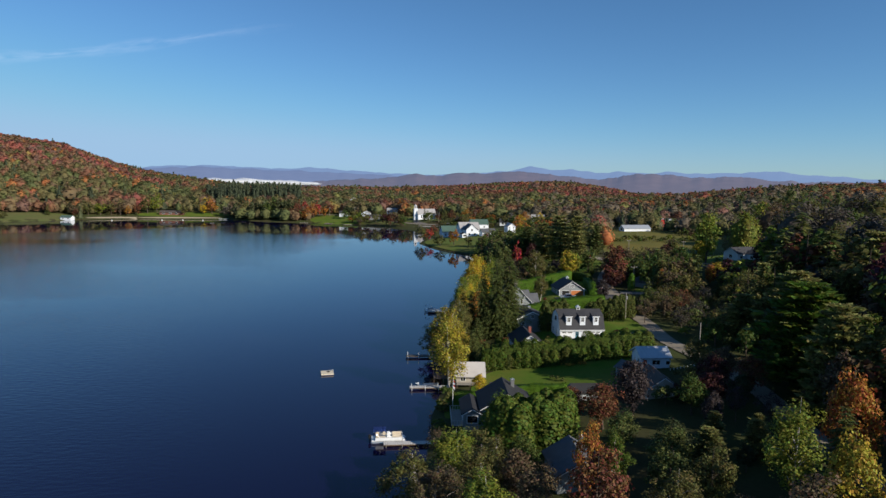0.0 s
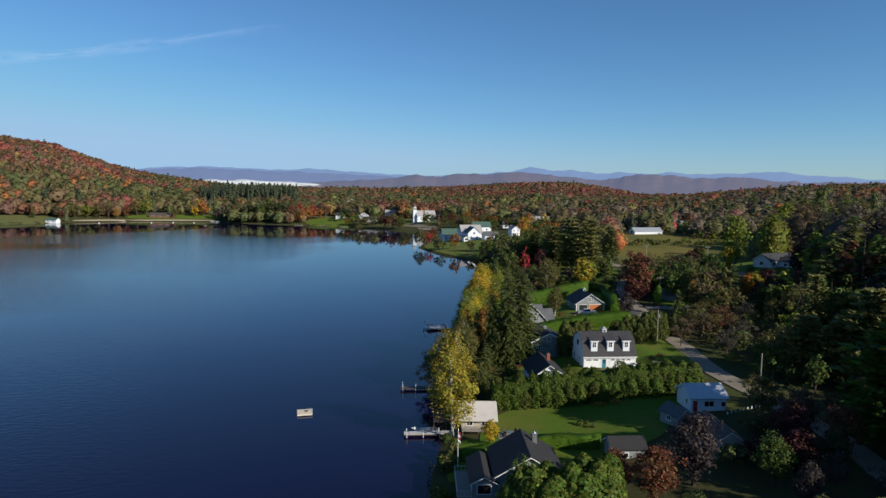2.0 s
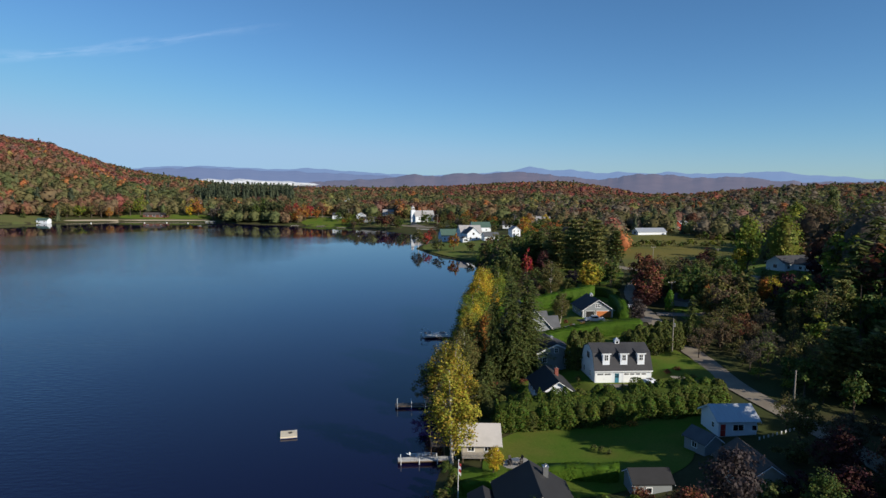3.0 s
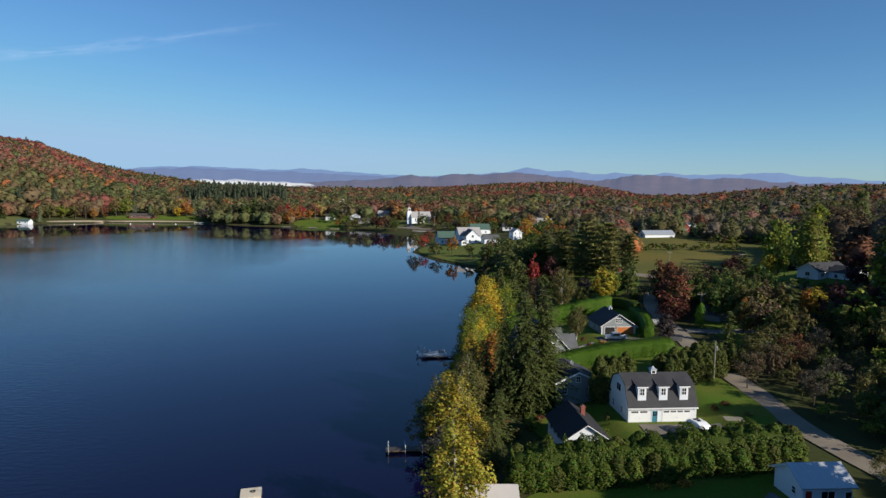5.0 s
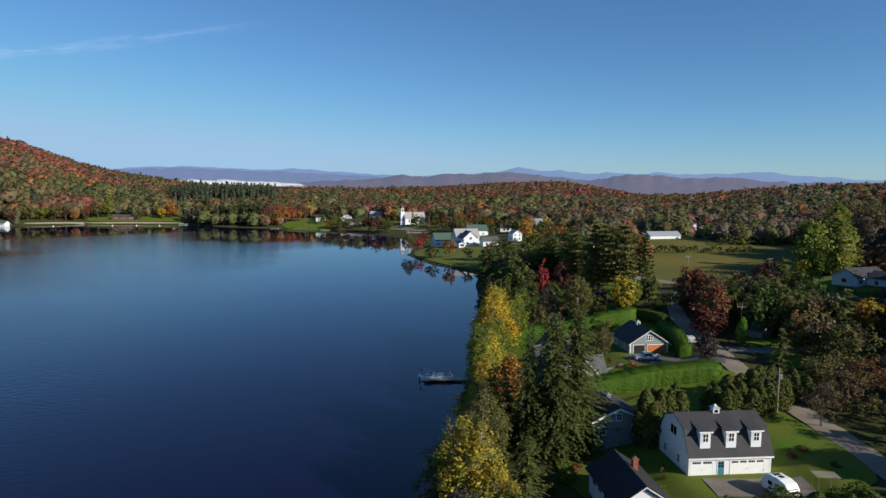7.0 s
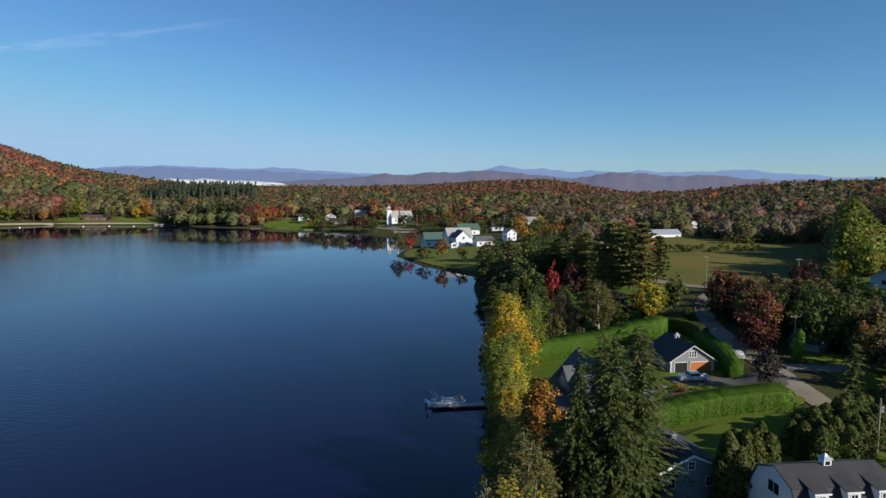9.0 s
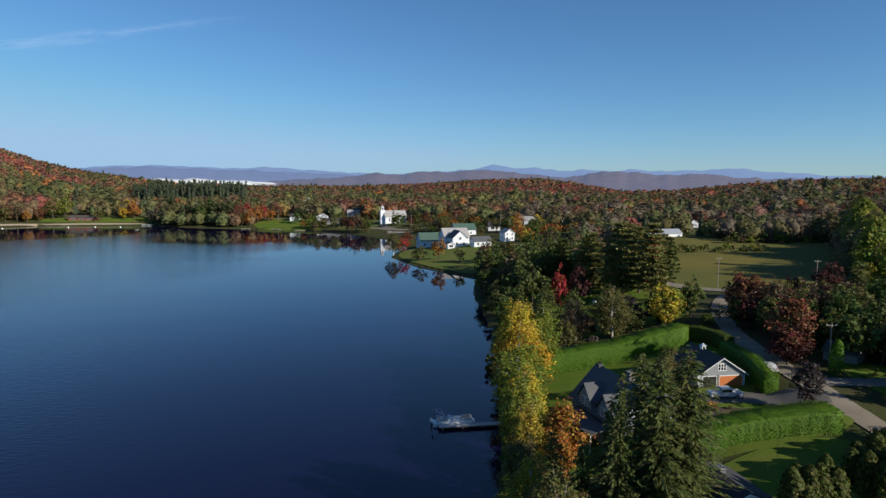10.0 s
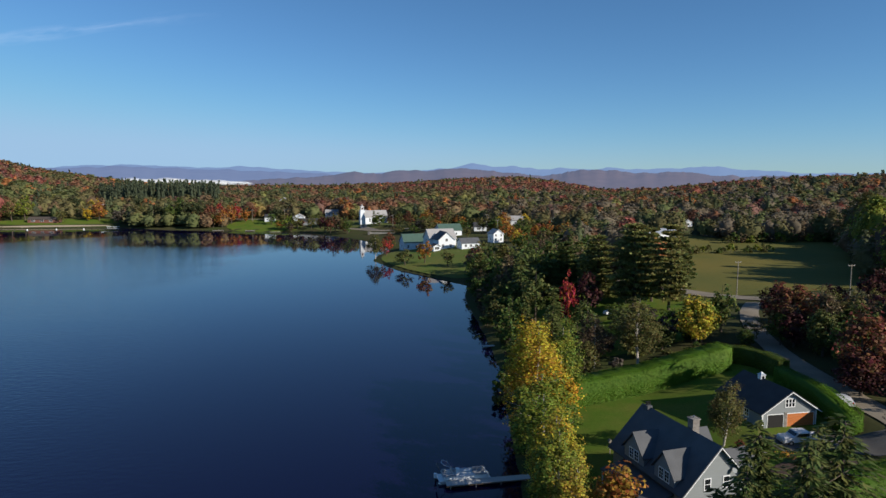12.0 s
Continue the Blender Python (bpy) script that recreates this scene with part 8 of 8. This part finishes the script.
# arbour with white slats
ar = thing("arbour", pose(59.9, 156.9, gz(63.5, 157.5) + 0.1, 0, 0, -12), "weathered arbour with pale slats beside the garage", "arbour")
for u in (0, 2.4):
    for v in (0, 1.8):
        part("post", box(u - 0.06, u + 0.06, v - 0.06, v + 0.06, -0.3, 2.1), BROWN_WOOD, ar)
for k in range(6):
    part("slat", box(-0.3, 2.7, 0.34 * k - 0.04, 0.34 * k + 0.05, 2.1, 2.16, 0.01), DECK_WOOD, ar)


# ---- poles and wires ----
def utility_pole(x, y, h, arm=True, can=False, label="weathered grey utility pole with cross-arm"):
    p = thing("utility_pole", pose(x, y, gz(x, y), 0, 0, RNG.uniform(-20, 20)), label, "utility pole")
    part("pole", tube([(0, 0, -0.5), (0, 0, h)], [0.16, 0.11], 9), POLE_WOOD, p)
    if arm:
        a = part("cross_arm", box(-1.1, 1.1, -0.06, 0.06, h - 0.5, h - 0.36, 0.01), POLE_WOOD, p)
        for u in (-1.0, 0, 1.0):
            part("insulator", tube([(u, 0, h - 0.36), (u, 0, h - 0.2), (u, 0, h - 0.14)], [0.04, 0.06, 0.03], 7), WHITE, a)
    if can:
        part("transformer", tube([(0.3, 0, h - 2.0), (0.3, 0, h - 1.95), (0.3, 0, h - 1.2), (0.3, 0, h - 1.15)], [0.18, 0.22, 0.22, 0.18], 12), ALU, p, "grey transformer can")
    return Vector((x, y, gz(x, y) + h - 0.2))


tops = [utility_pole(72.1, 183.4, 8.2, False, True, "weathered grey utility pole with a transformer"), utility_pole(92.3, 227.5, 8.2, True), utility_pole(127.2, 320.5, 11.0), utility_pole(144.5, 295.5, 9.0),
        utility_pole(71.5, 137, 9.0, False)]
for x, y in ((60, 665), (96, 648), (128, 625), (10, 716), (-30, 765), (-60, 775), (118, 560)):
    utility_pole(x, y, 10.5)


def cable(a, b, sag, name="cable"):
    pts = [a.lerp(b, t) - Vector((0, 0, sag * 4 * t * (1 - t))) for t in np.linspace(0, 1, 13)]
    o = part(name, tube([p - a for p in pts], 0.014, 4), RUBBER)
    o.matrix_basis = Matrix.Translation(a)
    return tagged(o, "thin dark overhead cable between poles", "cable")


cable(tops[0], tops[1], 0.9)
cable(tops[4], tops[0], 0.8)
cable(tops[2], tops[3], 0.8)

# ---- garden things ----
def flowers(x, y, w, mat, label):
    rr = np.random.default_rng(int(x * 10))
    n = 260
    px = np.column_stack([rr.normal(0, w / 2.4, n), rr.normal(0, 0.4, n), rr.uniform(0.1, 0.7, n)])
    v, f = cards(px, rr.normal(0, 0.5, (n, 3)) + [0, 0, 1], 0.2 * rr.uniform(0.7, 1.3, n), rr)
    o = tagged(part_mesh("flower_bed", raw_mesh("flower_bed", v, f, [mat, LEAF["green"]], rr.random(n) > 0.62), None), label, "flowers", kind="stuff")
    o.matrix_basis = pose(x, y, gz(x, y) + 0.1)


flowers(43.0, 143.6, 1.6, FLOWER, "orange and yellow flowers at the foot of the hedge")
flowers(46.0, 143.2, 1.2, FLOWER, "orange and yellow flowers at the foot of the hedge")
flowers(60.5, 216.2, 1.6, FLOWER, "autumn flowers in the garden bed")
for x, y, h, w, c in ((36.9, 136.6, 1.3, 1.5, "spruce"), (37.7, 135.4, 1.4, 1.5, "spruce"), (38.5, 134.2, 1.2, 1.4, "spruce"), (60.0, 214.6, 1.2, 2.0, "rust"), (62.6, 214.2, 1.0, 1.8, "olive"), (57.6, 217.2, 1.4, 1.6, "rust"), (57.2, 221.4, 1.8, 2.0, "rust"),
                      (63.5, 167.5, 1.2, 2.2, "rust"), (66.5, 169.0, 1.2, 2.4, "rust"), (42.6, 164.2, 1.0, 1.3, "lime"), (43.6, 166.2, 0.9, 1.3, "cedar"), (44.2, 168.2, 1.6, 1.8, "olive"),
                      (67.2, 163.2, 1.1, 1.8, "olive"), (22.5, 151, 1.4, 2.0, "cedar"), (59.2, 210.4, 1.3, 2.0, "green"), (41.5, 171, 1.2, 1.5, "lime"), (92, 218.8, 1.0, 1.6, "olive"), (95, 219.6, 1.0, 2.0, "olive")):
    tree("bush", x, y, h, w, c, "in the garden")
draped("garden_bed", rounded([(56.5, 210.6), (56, 215.0), (62, 215.4), (69, 212.6), (66, 210.2)], 2), MULCH, "brown mulched garden bed by the drive", "garden bed", 0.24, 1.0)
bf = thing("bird_feeder", pose(41.2, 229.5, gz(41.2, 229.5)), "slim grey bird feeder on a post on the lawn", "bird feeder")
part("post", tube([(0, 0, -0.3), (0, 0, 1.9)], 0.06, 7), POLE_WOOD, bf)
part("feeder_roof", prism([(-0.3, 2.15), (0, 2.4), (0.3, 2.15)], -0.3, 0.3, "y"), POLE_WOOD, bf)
part("tray", box(-0.22, 0.22, -0.22, 0.22, 1.88, 1.94, 0.01), POLE_WOOD, bf)
# rope line of white floats along the drive
for i in range(12):
    x, y = 62.0 + 0.95 * i, 131.2 + 0.32 * i
    o = thing("marker_stake", pose(x, y, gz(x, y)), "short white marker stake beside the house", "marker", "row of stakes")
    part("stake", box(-0.09, 0.09, -0.05, 0.05, -0.1, 0.45, 0.01), WHITE, o)
# bathing buoys
for x, y in ((-300, 755), (-250, 768), (-228, 772), (-205, 770)):
    o = thing("buoy", pose(x, y, 0), "white bathing buoy off the beach", "buoy", "bathing buoys")
    part("float", tube([(0, 0, -0.3), (0, 0, 0.0), (0, 0, 0.7), (0, 0, 0.9)], [0.2, 0.6, 0.6, 0.1], 10), WHITE, o)
# shore boats by the beach
for x, y, q in ((-192, 791, 10), (-186, 789, 20)):
    o = thing("rowing_boat", pose(x, y, 0.3, 0, 0, q), "pale rowing boat pulled up on the beach", "boat", "beach boats")
    bm = bmesh.new()
    sec = []
    for t in np.linspace(0, 1, 7):
        hw = 1.0 * (1 - abs(2 * t - 0.8) ** 2.5 * 0.6) + 0.02
        sec.append([bm.verts.new((t * 6, u * hw, zz)) for u, zz in ((-1, 0.8), (-0.8, 0.1), (0, -0.1), (0.8, 0.1), (1, 0.8))])
    for a, b in zip(sec, sec[1:]):
        for k in range(4):
            bm.faces.new((a[k], b[k], b[k + 1], a[k + 1]))
    bm.faces.new(sec[0])
    bm.faces.new(sec[-1][::-1])
    bmesh.ops.solidify(bm, geom=bm.faces[:], thickness=0.06)
    part("hull", bm, WHITE, o)
# low bridge where the brook meets the lake
br = thing("bridge", pose(44, 648, gz(44, 648), 0, 0, -20), "low concrete road bridge with stone ends", "bridge")
part("parapet", box(-4, 30, -4.2, -3.8, 0, 1.2, 0.05), CONCRETE, br)
part("abutment", box(-4.6, -2.6, -5.0, -3.0, -4, 1.8, 0.05), STONE, br)

# ---- wisp of cloud ----
def wisp():
    m = bpy.data.materials.new("thin_cloud")
    m.use_nodes = True
    n, l = m.node_tree.nodes, m.node_tree.links
    tc = n.new("ShaderNodeTexCoord")
    mp = n.new("ShaderNodeMapping")
    mp.inputs["Scale"].default_value = (9, 2.2, 1)
    l.new(tc.outputs["UV"], mp.inputs[0])
    t = n.new("ShaderNodeTexNoise")
    t.inputs["Scale"].default_value = 1.4
    t.inputs["Detail"].default_value = 7
    l.new(mp.outputs[0], t.inputs["Vector"])
    sep = n.new("ShaderNodeSeparateXYZ")
    l.new(tc.outputs["UV"], sep.inputs[0])
    fade = n.new("ShaderNodeValToRGB")
    e = fade.color_ramp.elements
    e[0].position, e[0].color = 0.0, (0, 0, 0, 1)
    e[1].position, e[1].color = 1.0, (0, 0, 0, 1)
    k = e.new(0.5)
    k.color = (1, 1, 1, 1)
    l.new(sep.outputs["Y"], fade.inputs[0])
    ends = n.new("ShaderNodeValToRGB")
    e = ends.color_ramp.elements
    e[0].position, e[0].color = 0.0, (1, 1, 1, 1)
    e[1].position, e[1].color = 1.0, (0, 0, 0, 1)
    k = e.new(0.6)
    k.color = (0.7, 0.7, 0.7, 1)
    l.new(sep.outputs["X"], ends.inputs[0])
    a = n.new("ShaderNodeMapRange")
    a.inputs[1].default_value, a.inputs[2].default_value = 0.36, 0.72
    l.new(t.outputs[0], a.inputs[0])
    m1 = n.new("ShaderNodeMath")
    m1.operation = "MULTIPLY"
    m2 = n.new("ShaderNodeMath")
    m2.operation = "MULTIPLY"
    l.new(a.outputs[0], m1.inputs[0])
    l.new(fade.outputs[0], m1.inputs[1])
    l.new(m1.outputs[0], m2.inputs[0])
    l.new(ends.outputs[0], m2.inputs[1])
    m3 = n.new("ShaderNodeMath")
    m3.operation = "MULTIPLY"
    m3.inputs[1].default_value = 0.30
    l.new(m2.outputs[0], m3.inputs[0])
    tr = n.new("ShaderNodeBsdfTransparent")
    # emission stands in for sunlight on the cloud
    em = n.new("ShaderNodeEmission")
    em.inputs[0].default_value = (0.80, 0.88, 1.0, 1)
    em.inputs[1].default_value = 0.6
    ms = n.new("ShaderNodeMixShader")
    l.new(m3.outputs[0], ms.inputs[0])
    l.new(tr.outputs[0], ms.inputs[1])
    l.new(em.outputs[0], ms.inputs[2])
    l.new(ms.outputs[0], n["Material Output"].inputs[0])
    bm = bmesh.new()
    uv = bm.loops.layers.uv.new("UVMap")
    N, R = 40, 4300
    rows = []
    for i in range(N + 1):
        t = i / N
        a = radians(-34 + 27 * t)
        e0 = 0.139 + 0.088 * t - 0.006 * math.sin(5 * t)
        wd = 0.007 + 0.005 * math.sin(9 * t) ** 2
        rows.append([bm.verts.new((R * math.sin(a), 60 + R * math.cos(a), 45 + R * (e0 + q * wd))) for q in (-1, 1)])
    for i in range(N):
        f = bm.faces.new((rows[i][0], rows[i + 1][0], rows[i + 1][1], rows[i][1]))
        for lp, (u, v) in zip(f.loops, ((i / N, 0), ((i + 1) / N, 0), ((i + 1) / N, 1), (i / N, 1))):
            lp[uv].uv = (u, v)
    o = part("backdrop_cloud", bm, m)
    o.visible_shadow = False
    tagged(o, "thin white wisp of high cloud", "cloud", kind="structure")


wisp()
